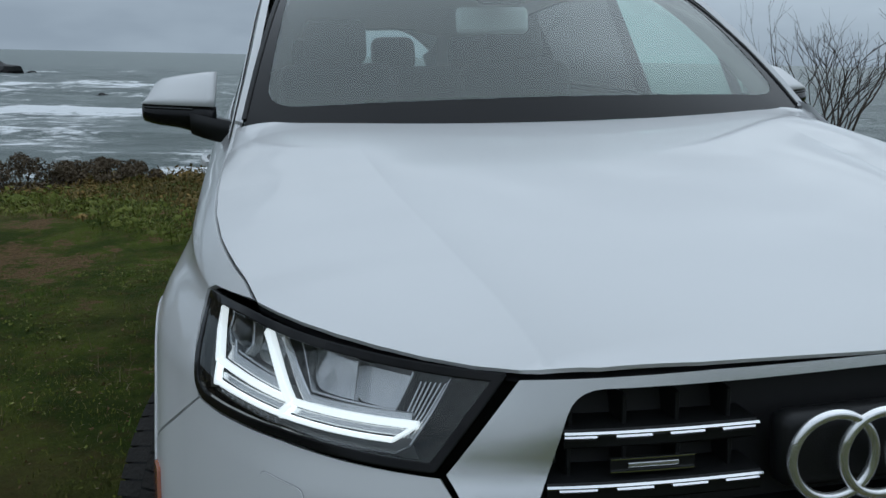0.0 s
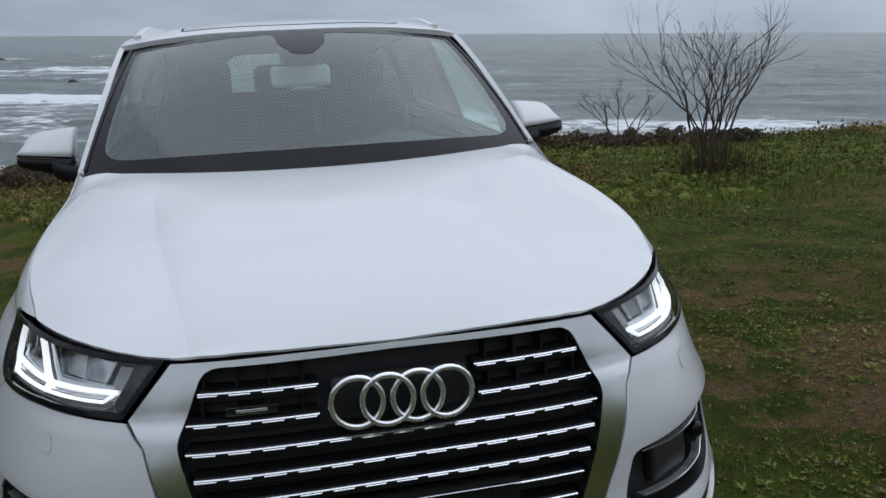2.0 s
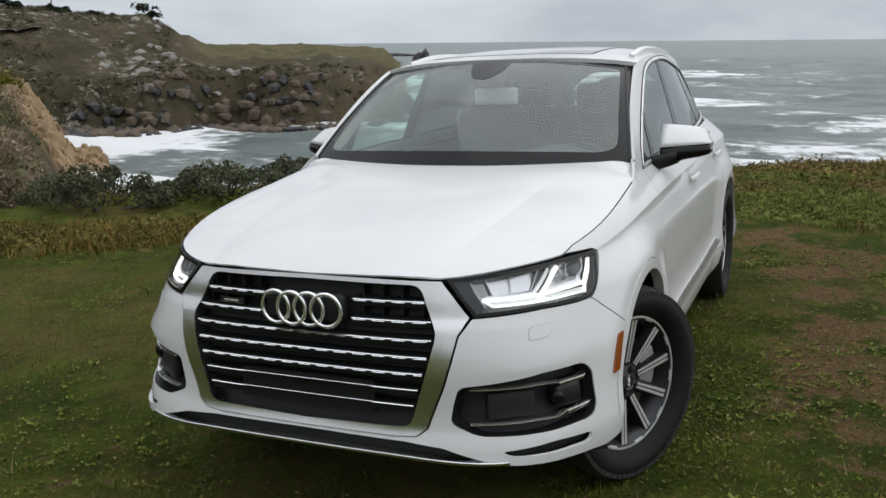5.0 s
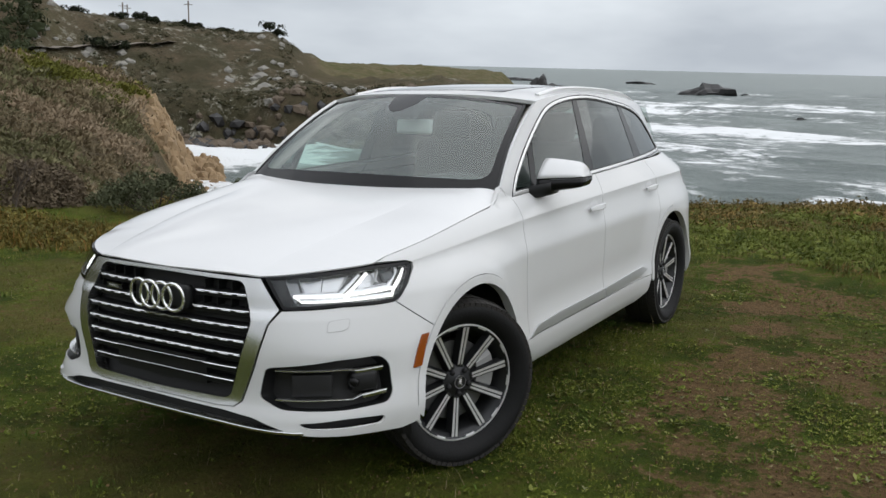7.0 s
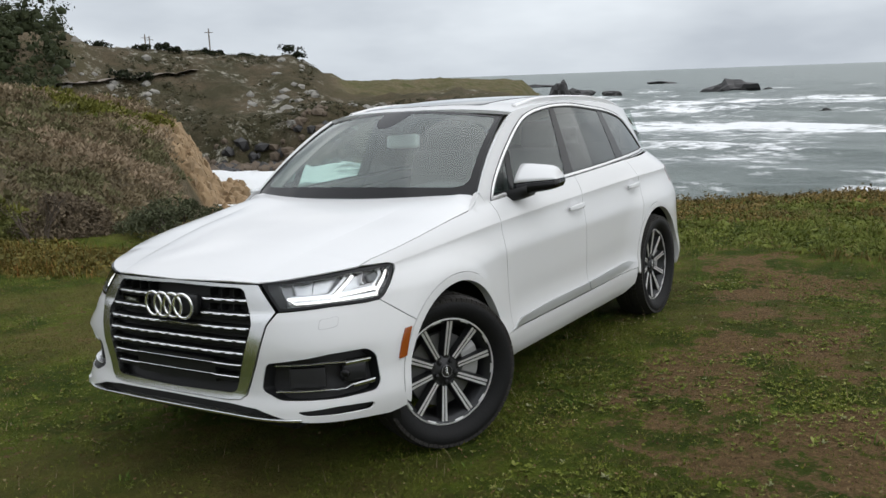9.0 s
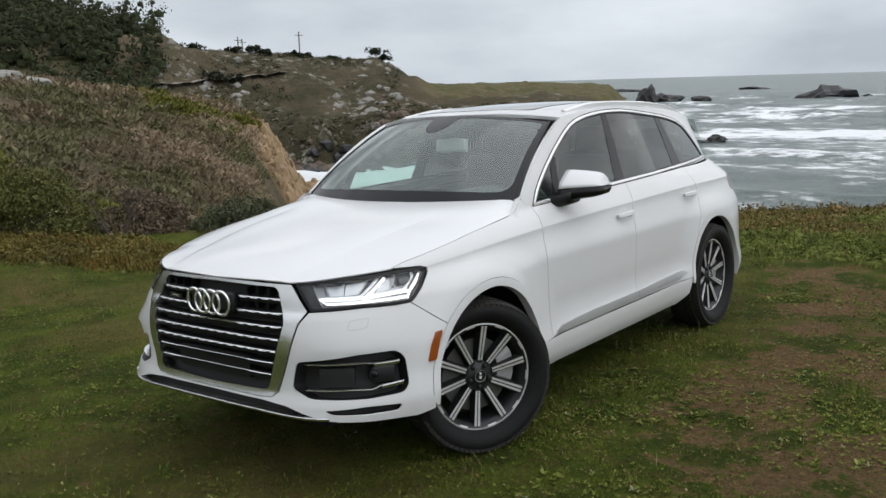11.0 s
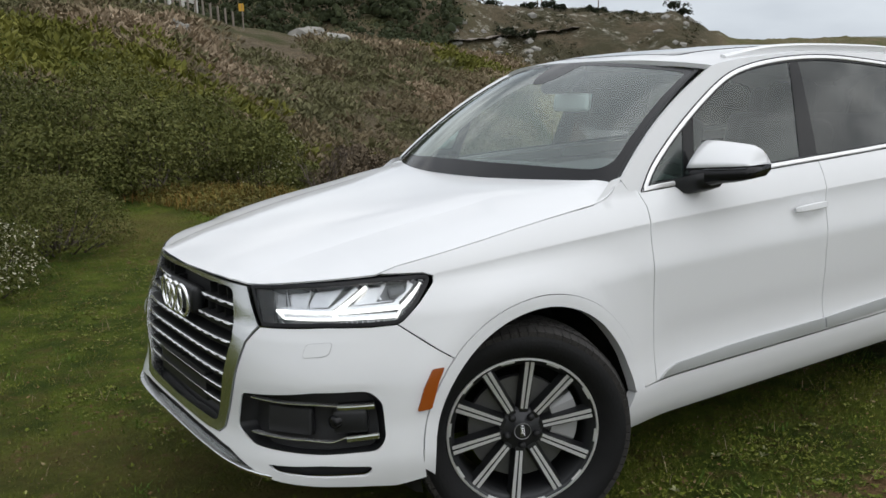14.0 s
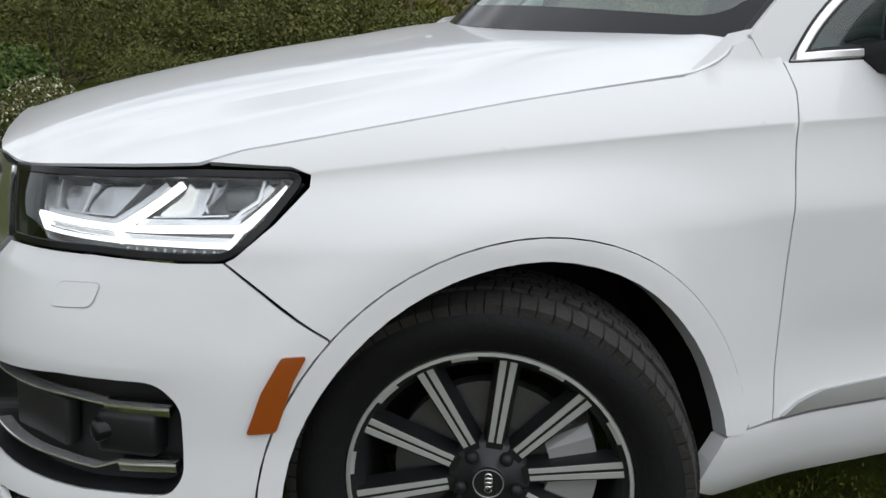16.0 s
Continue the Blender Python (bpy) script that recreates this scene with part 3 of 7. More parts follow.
def hood_point(x, y):
    """The bonnet: height over x, y."""
    mid = smooth_table(y, (-0.95, -0.84, -0.72, -0.5, -0.2, 0.1, 0.4, 0.7), (0.890, 0.963, 1.010, 1.066, 1.120, 1.162, 1.197, 1.225))
    ax = abs(x)
    edge_x, edge_z = lerp_table(y, EDGE_Y, EDGE_X), lerp_table(y, EDGE_Y, EDGE_Z)
    ridge = fold_x(y)
    # crowned middle, a soft ridge, then a fall to the wing
    t = ax / max(edge_x, 0.46)
    f = 0.16 * t**2 + 0.84 * t ** (3.0 + 1.5 * ease(-0.45, 0.2, y) + 6.0 * ease(0.05, 0.5, y))
    z = mid + (edge_z - mid) * f
    # a crisp fold at the foot of the raised middle, soft on its outer side
    z -= 0.010 * (math.exp(-((ax - ridge) / 0.17) ** 2) if ax > ridge else math.exp(-(ridge - ax) / 0.062)) * ease(-0.95, -0.70, y) * (1 - ease(-0.02, 0.34, y))
    return Vector((x, y, z))


def cabin_x(y, z):
    """The side of the cabin above the belt line."""
    t = max(z - belt_z(y), -0.05)
    k = smooth_table(y, (0.6, 1.76, 2.65, 3.4, 4.0), (0.30, 0.315, 0.40, 0.46, 0.5))
    x = belt_x(y) - k * t - 0.06 * t * t
    return x * tail_round(min(y, YR + 0.80), 1.25)


def cabin_point(y, z):
    return Vector((cabin_x(y, z), y, z))


def roof_edge_z(y):
    return smooth_table(y, (1.0, 1.18, 1.5, 1.9, 2.5, 3.0, 3.4, 3.8, 4.0), (1.56, 1.614, 1.650, 1.664, 1.655, 1.625, 1.585, 1.53, 1.50))


def roof_point(x, y):
    mid = smooth_table(y, (0.95, 1.08, 1.5, 2.0, 2.6, 3.2, 3.7, 4.0), (1.635, 1.660, 1.706, 1.722, 1.712, 1.672, 1.612, 1.57))
    ze = roof_edge_z(y)
    t = abs(x) / cabin_x(y, ze)
    return Vector((x, y, mid + (ze - mid) * t**3.0))


def screen_point(s, t):
    """The windscreen: s across from -1 to 1, t from its foot (0) to its head (1)."""
    xb, xt = 0.794 * s, 0.645 * s
    foot = Vector((xb, 0.385 + 0.195 * s * s, 1.224 - 0.018 * s * s))
    head = Vector((xt, 1.055 + 0.125 * s * s, 1.657 - 0.055 * s * s))
    p = foot.lerp(head, t)
    return p + Vector((0, -0.025, 0.035)) * (4 * t * (1 - t)) * (1 - 0.3 * s * s)

# ---- building helpers ----
from mathutils.geometry import delaunay_2d_cdt


def mesh_of(name, verts, faces, material, smooth=False, normals=None):
    me = bpy.data.meshes.new(name)
    me.from_pydata([tuple(v) for v in verts], [], [tuple(f) for f in faces])
    me.materials.append(material)
    if smooth:
        me.shade_smooth()
    me.update()
    if normals is not None:
        me.normals_split_custom_set_from_vertices([tuple(v) for v in normals])
    return me


def part(name, data, parent, label=""):
    ob = new(name, data)
    ob.parent = parent
    if label:
        tagged(ob, label)
    return ob


def bm_mesh(name, bm, material, smooth=False):
    me = bpy.data.meshes.new(name)
    bmesh.ops.recalc_face_normals(bm, faces=bm.faces)
    bm.to_mesh(me)
    bm.free()
    me.materials.append(material)
    if smooth:
        me.shade_smooth()
    return me


def rounded(pts, r=0.02, n=5):
    """A closed outline with its corners rounded; a point may carry a radius of its own."""
    out, k = [], len(pts)
    for i in range(k):
        p = Vector(pts[i][:2])
        rad = pts[i][2] if len(pts[i]) > 2 else r
        a, b = Vector(pts[i - 1][:2]) - p, Vector(pts[(i + 1) % k][:2]) - p
        if rad < 1e-4 or a.length < 1e-6 or b.length < 1e-6:
            out.append(p)
            continue
        d = min(rad, 0.45 * a.length, 0.45 * b.length)
        s, e = p + a.normalized() * d, p + b.normalized() * d
        out += [s * (1 - t) ** 2 + p * 2 * t * (1 - t) + e * t * t for t in [j / n for j in range(n + 1)]]
    return out


def densify(pts, step, closed=True):
    out = []
    k = len(pts)
    for i in range(k if closed else k - 1):
        a, b = Vector(pts[i]), Vector(pts[(i + 1) % k])
        m = max(1, int(math.ceil((b - a).length / step)))
        out += [a.lerp(b, j / m) for j in range(m)]
    if not closed:
        out.append(Vector(pts[-1]))
    return out


def area2(pts):
    return sum(pts[i - 1][0] * pts[i][1] - pts[i][0] * pts[i - 1][1] for i in range(len(pts)))


def inset(pts, g):
    """Moves a closed outline inwards by g."""
    if abs(g) < 1e-6:
        return pts
    sign, out, k = (1 if area2(pts) > 0 else -1), [], len(pts)
    for i in range(k):
        a, b = pts[i] - pts[i - 1], pts[(i + 1) % k] - pts[i]
        na, nb = Vector((-a.y, a.x)), Vector((-b.y, b.x))
        na, nb = (na.normalized() if na.length > 1e-9 else nb.normalized()), (nb.normalized() if nb.length > 1e-9 else na.normalized())
        d = na + nb
        d = d.normalized() / max((1 + na.dot(nb)) / 2, 0.35) ** 0.5 if d.length > 1e-6 else na
        out.append(pts[i] + d * g * sign)
    return out


def inside(polys, x, y):
    odd = False
    for poly in polys:
        j = len(poly) - 1
        for i in range(len(poly)):
            xi, yi, xj, yj = poly[i][0], poly[i][1], poly[j][0], poly[j][1]
            if (yi > y) != (yj > y) and x < (xj - xi) * (y - yi) / (yj - yi) + xi:
                odd = not odd
            j = i
    return odd


def crease_row(u):
    """The height of the body's shoulder crease at a plan angle."""
    return crease_z(low_point(u, 1.0).y)


def chart_normal(f, a, b, flip=1.0, e=0.0015):
    n = (f(a + e, b) - f(a - e, b)).cross(f(a, b + e) - f(a, b - e))
    return n.normalized() * flip


def panel(name, f, outline, material, parent, holes=(), res=0.03, gap=0.0018, depth=0.014, offset=0.0, sides=(1,), flip=1.0, label="", lift=None, row=None, extra=()):
    """A sheet cut from the surface f by an outline with holes, with a turned-in edge; sides: 1 the left, -1 the right, both in one mesh."""
    both = len(sides) == 2
    first = inset(list(map(Vector, outline)), gap)
    if both:
        first = [Vector((0.0, p.y)) if abs(Vector(o).x) < 1e-6 else p for o, p in zip(outline, first)]
    loops = [densify(first, res)] + [densify(inset(list(map(Vector, h)), -gap), res) for h in holes]
    polys = [[(p.x, p.y) for p in lp] for lp in loops]
    pts, edges = [], []
    for lp in loops:
        s = len(pts)
        pts += [Vector((p.x, p.y)) for p in lp]
        edges += [(s + i, s + (i + 1) % len(lp)) for i in range(len(lp))]
    rim_n = len(pts)
    rim = np.array([(p.x, p.y) for p in pts])
    lo, hi = rim.min(0), rim.max(0)
    if row:
        # two lines of points on either side of a sharp crease
        for x in np.arange(lo[0], hi[0], res * 0.6):
            for dz in (-0.003, 0.003):
                y = row(x) + dz
                if inside(polys, x, y) and ((rim - (x, y)) ** 2).sum(1).min() > 4e-6:
                    pts.append(Vector((x, y)))
    for q in extra:
        if inside(polys, *q) and ((rim - q) ** 2).sum(1).min() > 1e-4:
            pts.append(Vector(q))
    held = np.array(extra) if len(extra) else None
    odd_row = 0
    y = lo[1] + res * 0.5
    while y < hi[1]:
        x = lo[0] + res * (0.5 if odd_row % 2 else 1.0)
        while x < hi[0]:
            if inside(polys, x, y) and ((rim - (x, y)) ** 2).sum(1).min() > (0.5 * res) ** 2 and (row is None or abs(y - row(x)) > 0.3 * res) and (held is None or ((held - (x, y)) ** 2).sum(1).min() > (0.4 * res) ** 2):
                pts.append(Vector((x, y)))
            x += res
        y += res * 0.87
        odd_row += 1
    verts, _, faces, orig, _, _ = delaunay_2d_cdt(pts, edges, [], 0, 1e-7)
    tris = []
    for t in faces:
        cx, cy = sum(verts[i].x for i in t) / len(t), sum(verts[i].y for i in t) / len(t)
        if inside(polys, cx, cy):
            tris.append(t)
    used = sorted({i for t in tris for i in t})
    at = {i: k for k, i in enumerate(used)}
    P, N = [], []
    for i in used:
        a, b = verts[i].x, verts[i].y
        nrm = chart_normal(f, a, b, flip)
        if both and a < 1e-6:
            nrm = Vector((0, nrm.y, nrm.z)).normalized()
        P.append(f(a, b) + nrm * (offset + (lift(a, b) if lift else 0.0)))
        N.append(nrm)
    F = []
    for t in tris:
        q = [at[i] for i in t]
        n = (P[q[1]] - P[q[0]]).cross(P[q[2]] - P[q[0]])
        F.append(q if n.dot(N[q[0]]) > 0 else q[::-1])
    count = {}
    for q in F:
        for i in range(3):
            e = (q[i], q[(i + 1) % 3])
            count[tuple(sorted(e))] = None if tuple(sorted(e)) in count else e
    if depth > 0:
        for e in [e for e in count.values() if e]:
            i, j = e
            if both and abs(P[i].x) < 1e-5 and abs(P[j].x) < 1e-5:
                continue
            side = (P[j] - P[i]).cross(N[i]).normalized()
            k = len(P)
            P += [P[i].copy(), P[j].copy(), P[j] - N[j] * depth, P[i] - N[i] * depth]
            N += [side] * 4
            F += [[k + 1, k, k + 3], [k + 1, k + 3, k + 2]]
    VV, FF, NN = [], [], []
    for s in sides:
        k = len(VV)
        VV += [Vector((p.x * s, p.y, p.z)) for p in P]
        NN += [Vector((n.x * s, n.y, n.z)) for n in N]
        FF += [[k + i for i in (q if s > 0 else q[::-1])] for q in F]
    return part(name, mesh_of(name, VV, FF, material, True, NN), parent, label)


def ribbon(path, normals, half, thick, closed=False, inner=0.0):
    """A flat bar swept along a path: half its width, its thickness over the surface."""
    V, F, k = [], [], len(path)
    for i in range(k):
        a, b = path[i - 1] if (closed or i) else path[i], path[(i + 1) % k] if (closed or i < k - 1) else path[i]
        t = (b - a).normalized()
        n = (normals[i] - t * normals[i].dot(t)).normalized()
        s = t.cross(n)
        h = half[i] if isinstance(half, (list, tuple)) else half
        for u, v in ((-1, -inner), (-1, thick * 0.7), (-0.7, thick), (0.7, thick), (1, thick * 0.7), (1, -inner)):
            V.append(path[i] + s * h * u + n * v)
    m = 6
    for i in range(k if closed else k - 1):
        j = (i + 1) % k
        F += [[i * m + c, i * m + (c + 1) % m, j * m + (c + 1) % m, j * m + c] for c in range(m)]
    if not closed:
        F += [list(range(m))[::-1], [(k - 1) * m + c for c in range(m)]]
    return V, F


def tube(path, radius, sides=10, closed=False):
    V, F, k = [], [], len(path)
    up = Vector((0.123, 0.31, 0.94)).normalized()
    for i in range(k):
        a, b = path[i - 1] if (closed or i) else path[i], path[(i + 1) % k] if (closed or i < k - 1) else path[i]
        t = (b - a).normalized()
        s = t.cross(up).normalized()
        n = s.cross(t)
        r = radius[i] if isinstance(radius, (list, tuple)) else radius
        V += [path[i] + (s * math.cos(2 * math.pi * c / sides) + n * math.sin(2 * math.pi * c / sides)) * r for c in range(sides)]
    for i in range(k if closed else k - 1):
        j = (i + 1) % k
        F += [[i * sides + c, i * sides + (c + 1) % sides, j * sides + (c + 1) % sides, j * sides + c] for c in range(sides)]
    if not closed:
        F += [list(range(sides))[::-1], [(k - 1) * sides + c for c in range(sides)]]
    return V, F


def grid_faces(rows, cols, wrap=False):
    return [[r * cols + c, r * cols + (c + 1) % cols, (r + 1) * cols + (c + 1) % cols, (r + 1) * cols + c] for r in range(rows - 1) for c in range(cols if wrap else cols - 1)]


def revolve(profile, steps=48):
    """A body turned about the x axis; the profile is a list of (x, radius)."""
    V = [Vector((x, r * math.cos(2 * math.pi * s / steps), r * math.sin(2 * math.pi * s / steps))) for x, r in profile for s in range(steps)]
    return V, grid_faces(len(profile), steps, True)


def flipped(F):
    return [f[::-1] for f in F]


def soft_box(size, bevel, segments=2):
    bm = bmesh.new()
    bmesh.ops.create_cube(bm, size=1)
    bmesh.ops.scale(bm, vec=size, verts=bm.verts)
    bmesh.ops.bevel(bm, geom=bm.edges[:], offset=bevel, segments=segments, profile=0.5, affect="EDGES")
    return bm


def put(bm, m):
    bmesh.ops.transform(bm, matrix=m, verts=bm.verts)
    return bm


def mirrored(V, F):
    return [Vector((-v.x, v.y, v.z)) for v in V], flipped(F)


def arc(cy, cz, r, a0, a1, n=18):
    """Points on the lower body along a circle seen from the side; 0 degrees points to the rear, 90 up."""
    out = []
    for i in range(n + 1):
        a = radians(a0 + (a1 - a0) * i / n)
        y, z = cy + r * math.cos(a), cz + r * math.sin(a)
        out.append((u_of(y, z), z))
    return out


# ---- the car ----
car = tagged(new("car"), "white sport utility car with lit daytime lights parked on grass", "car")
car.matrix_world = CAR
AF, AR, RO, RI = (0.045, 0.385), (2.985, 0.385), 0.488, 0.448
SEAM = [(0.861, 0.846), tuple(arc(*AF, RO, 136, 130, 1)[0])]
DOOR_F = [(1.917, 1.152), (1.921, 1.10), (1.906, 1.044), (1.888, 0.847), (1.877, 0.616), (1.866, 0.452)]
DOOR_B = [(3.03, 1.187), (2.985, 1.02), (2.958, 0.80), (2.945, 0.60), (2.940, 0.452)]
DOOR_R = [(4.02, 1.211), (4.03, 1.02), (3.98, 0.86)]
LAMP = rounded([(0.423, 0.957, 0.006), (0.60, 0.972, 0.0), (0.81, 0.985, 0.0), (0.957, 0.985, 0.035), (0.915, 0.905, 0.0), (0.872, 0.846, 0.035), (0.80, 0.845, 0.0), (0.68, 0.848, 0.0), (0.492, 0.838, 0.006)], 0.0)
FOG = rounded([(0.445, 0.622, 0.02), (0.66, 0.652, 0.0), (0.79, 0.652, 0.02), (0.822, 0.615, 0.02), (0.830, 0.50, 0.02), (0.812, 0.466, 0.03), (0.69, 0.460, 0.0), (0.49, 0.467, 0.02), (0.423, 0.503, 0.02), (0.432, 0.56, 0.0)], 0.0)
FRAME_OUT = [(0.0, 0.958), (0.20, 0.957), (0.412, 0.951), (0.482, 0.838), (0.447, 0.785), (0.405, 0.62), (0.362, 0.480), (0.335, 0.456), (0.28, 0.450), (0.0, 0.448)]
FRAME_IN = rounded([(0.0, 0.942, 0.0), (0.352, 0.937, 0.03), (0.392, 0.79, 0.02), (0.318, 0.484, 0.03), (0.0, 0.474, 0.0)], 0.0)
ARCH_F = arc(*AF, RO, 136, 7.4, 26)

# bumper
front_arch = arc(*AF, RO, 179, 136, 9)
bumper_out = [(0.0, 0.449), (0.28, 0.451), (0.336, 0.457), (0.364, 0.481), (0.407, 0.62), (0.449, 0.785), (0.486, 0.835), (0.68, 0.846), (0.80, 0.843), *SEAM[:1], (0.935, 0.785), *front_arch[::-1], (0.921, 0.42), (0.925, 0.365),
              (0.85, 0.353), (0.68, 0.362), (0.53, 0.376), (0.46, 0.402), (0.40, 0.425), (0.30, 0.436), (0.0, 0.438)]
slot = rounded([(0.545, 0.416), (0.68, 0.424), (0.80, 0.417), (0.785, 0.393), (0.68, 0.394), (0.57, 0.402)], 0.012)


def bumper_lift(u, z):
    """The ledge over the fog recess and the blade below it."""
    ledge = 1 - ease(0.676, 0.765, z) if z > 0.676 else ease(0.650, 0.676, z)
    return 0.016 * ledge * ease(0.40, 0.55, u) * (1 - ease(0.78, 0.89, u)) + 0.012 * (1 - ease(0.40, 0.43, z)) * ease(0.5, 0.6, u)


panel("front_bumper", low_point, bumper_out, PAINT, car, holes=[FOG, slot], res=0.019, sides=(1, -1), lift=bumper_lift)
panel("grille_frame", low_point, [*FRAME_OUT, *[tuple(p) for p in FRAME_IN[::-1]]], SATIN, car, res=0.02, sides=(1, -1), offset=0.004, depth=0.05, gap=0.0015, label="satin aluminium frame round the grille")

# wings, doors, quarters, sills
hood_edge = [(u_of(y, belt_z(y)), belt_z(y)) for y in np.linspace(-0.41, 0.44, 16)]
wing = [(0.812, 0.996), *hood_edge, *CORNER, (1.84, 1.199), (1.875, 1.197), (1.912, 1.171), *DOOR_F, *ARCH_F[::-1], *SEAM[::-1], (0.875, 0.855), (0.919, 0.905), (0.957, 0.960), (0.957, 0.978), (0.93, 0.990)]
front_door = [(DOOR_F[0][0], 1.155), (2.17, 1.163), (2.6, 1.178), DOOR_B[0], *DOOR_B[1:], *DOOR_F[::-1][:-1]]
rear_arch = arc(*AR, RO, 176, 90, 10)
rear_arch2 = arc(*AR, RO, 90, -8, 12)
seam_hit = arc(*AR, RO, 140, 172, 8)
rear_door = [DOOR_B[0], (3.5, 1.201), DOOR_R[0], *DOOR_R[1:], *seam_hit, *DOOR_B[::-1][:-1]]
quarter = [DOOR_R[0], (4.4, 1.214), (4.68, 1.222), (4.9, 1.228), (4.93, 1.10), (4.93, 0.62), *rear_arch2[::-1][:-4], *arc(*AR, RO, 90, 140, 8), *DOOR_R[::-1][:-1]]
rear_bumper = [(4.93, 0.61), (5.32, 0.61), (5.32, 0.33), (4.75, 0.30), *rear_arch2[::-1][:5], (4.80, 0.61)]
tailgate = [(4.94, 0.62), (5.335, 0.62), (5.335, 1.235), (4.94, 1.235)]
sill = [(1.738, 0.440), (1.760, 0.447), (1.866, 0.449), (2.94, 0.449), (3.76, 0.452), (3.74, 0.34), (3.60, 0.285), (1.76, 0.285), (1.706, 0.312), (1.697, 0.346), (1.712, 0.39)]
tail = rounded([(4.74, 1.09), (4.925, 1.12), (4.925, 0.97), (4.78, 0.98)], 0.02)
for s, tag in ((1, "left"), (-1, "right")):
    for name, out, holes in (("wing", wing, ()), ("front_door", front_door, ()), ("rear_door", rear_door, ()), ("quarter_panel", quarter, [tail]), ("sill", sill, ()), ("tailgate_half", tailgate, ()), ("rear_bumper", rear_bumper, ())):
        panel(name, low_point, out, PAINT, car, holes=holes, res=0.032, depth=0.04 if name == "sill" else 0.014, sides=(s,), row=crease_row if name in ("wing", "front_door", "rear_door", "quarter_panel") else None)
    panel("tail_light", low_point, tail, RED_LENS, car, sides=(s,), res=0.04)
    # arch mouldings, side strips, marker lamps, washer covers
    panel("arch_moulding", low_point, [*arc(*AF, RO - 0.0008, 179, 9, 30), (1.788, 0.441), *[(u_of(AF[0] + r * math.cos(radians(a)), AF[1] + r * math.sin(radians(a))), AF[1] + r * math.sin(radians(a))) for a, r in zip(range(8, 88, 6), np.interp(range(8, 88, 6), (8, 20, 44, 62, 86), (0.430, 0.430, 0.434, 0.442, 0.448)))], *arc(*AF, RI, 88, 183, 18)], PAINT, car, res=0.03, gap=0.0, depth=0.04, offset=0.003, sides=(s,))
    panel("arch_moulding", low_point, [*arc(*AR, RO - 0.0008, 176, -8, 30), *arc(*AR, RI, -8, 178, 30)], PAINT, car, res=0.03, gap=0.0, depth=0.04, offset=0.003, sides=(s,))
    strip = [(1.884, 0.457), (1.93, 0.478), (2.0, 0.494), (2.3, 0.505), (2.935, 0.506), (2.935, 0.459)]
    strip2 = [(2.948, 0.506), (3.56, 0.522), (3.63, 0.524), (3.70, 0.500), (3.60, 0.474), (2.948, 0.459)]
    panel("side_strip", low_point, rounded(strip, 0.008), GREY_STRIP, car, res=0.03, gap=0.0, offset=0.010, depth=0.014, sides=(s,), label="satin grey trim strip along the doors")
    panel("side_strip", low_point, rounded(strip2, 0.008), GREY_STRIP, car, res=0.03, gap=0.0, offset=0.010, depth=0.014, sides=(s,), label="satin grey trim strip along the doors")
    panel("marker_lamp", low_point, rounded([(0.951, 0.702), (0.983, 0.703), (0.966, 0.66), (0.945, 0.577), (0.909, 0.575), (0.927, 0.645)], 0.006), AMBER, car, res=0.012, gap=0.0, offset=0.006, depth=0.012, sides=(s,), label="amber side marker lamp")
    panel("washer_cover", low_point, rounded([(0.634, 0.797), (0.700, 0.803), (0.692, 0.764), (0.628, 0.757)], 0.012), PAINT, car, res=0.015, gap=0.0, offset=0.0022, depth=0.006, sides=(s,))
    panel("washer_gap", low_point, rounded([(0.6325, 0.7985), (0.7015, 0.8045), (0.6935, 0.7625), (0.6265, 0.7555)], 0.013), surface("washer_seam", (0.40, 0.40, 0.41), 0.5), car, res=0.015, gap=0.0, offset=0.0006, depth=0.0, sides=(s,))

# bonnet
hood_side = [(float(np.interp(y, EDGE_Y, EDGE_X)), y) for y in np.linspace(-0.41, 0.40, 14)]
hood_half = [(0.0, -0.842), (0.25, -0.833), (0.38, -0.820), *[(p.x, p.y) for p in EDGE[:8]], *hood_side, *[(p.x, p.y) for p in EDGE[-4:]], (0.815, 0.545), (0.785, 0.553), (0.70, 0.570), (0.60, 0.55), (0.443, 0.495), (0.25, 0.452), (0.0, 0.432)]
panel("bonnet", hood_point, hood_half, PAINT, car, res=0.03, sides=(1, -1), depth=0.006, gap=0.0032, extra=[(fold_x(y) + d, y) for y in np.arange(-0.83, 0.40, 0.016) for d in (-0.0035, 0.0035)])

panel("bonnet_liner", hood_point, [(x * 0.995, y) for x, y in hood_half], DARK, car, res=0.06, sides=(1, -1), depth=0.0, offset=-0.016, gap=0.0)

# inner shells that close the gaps
for s in (1, -1):
    panel("inner_shell", low_point, [(0.965, 0.80), (0.99, 0.96), (1.05, 1.03), (1.75, 1.10), (4.9, 1.18), (5.2, 1.15), (5.2, 0.45), *arc(*AR, RO + 0.02, -4, 184, 14), (3.65, 0.32), (1.80, 0.32), *arc(*AF, RO + 0.02, -4, 184, 14)], DARK, car, res=0.08, gap=0.0, offset=-0.022, depth=0.0, sides=(s,))
    # wheel wells
    for cy, cz in (AF, AR):
        prof = [(0.935, RI + 0.03), (0.90, RI + 0.045), (0.55, RI + 0.05), (0.50, 0.02)]
        V, F = [], []
        for x, r in prof:
            for i in range(25):
                a = radians(-12 + 204 * i / 24)
                V.append(Vector((x, cy + r * math.cos(a), cz + r * math.sin(a))))
        F = grid_faces(len(prof), 25)
        if s < 0:
            V, F = mirrored(V, F)
        part("wheel_arch_liner", mesh_of("wheel_arch_liner", V, F, LINER), car)
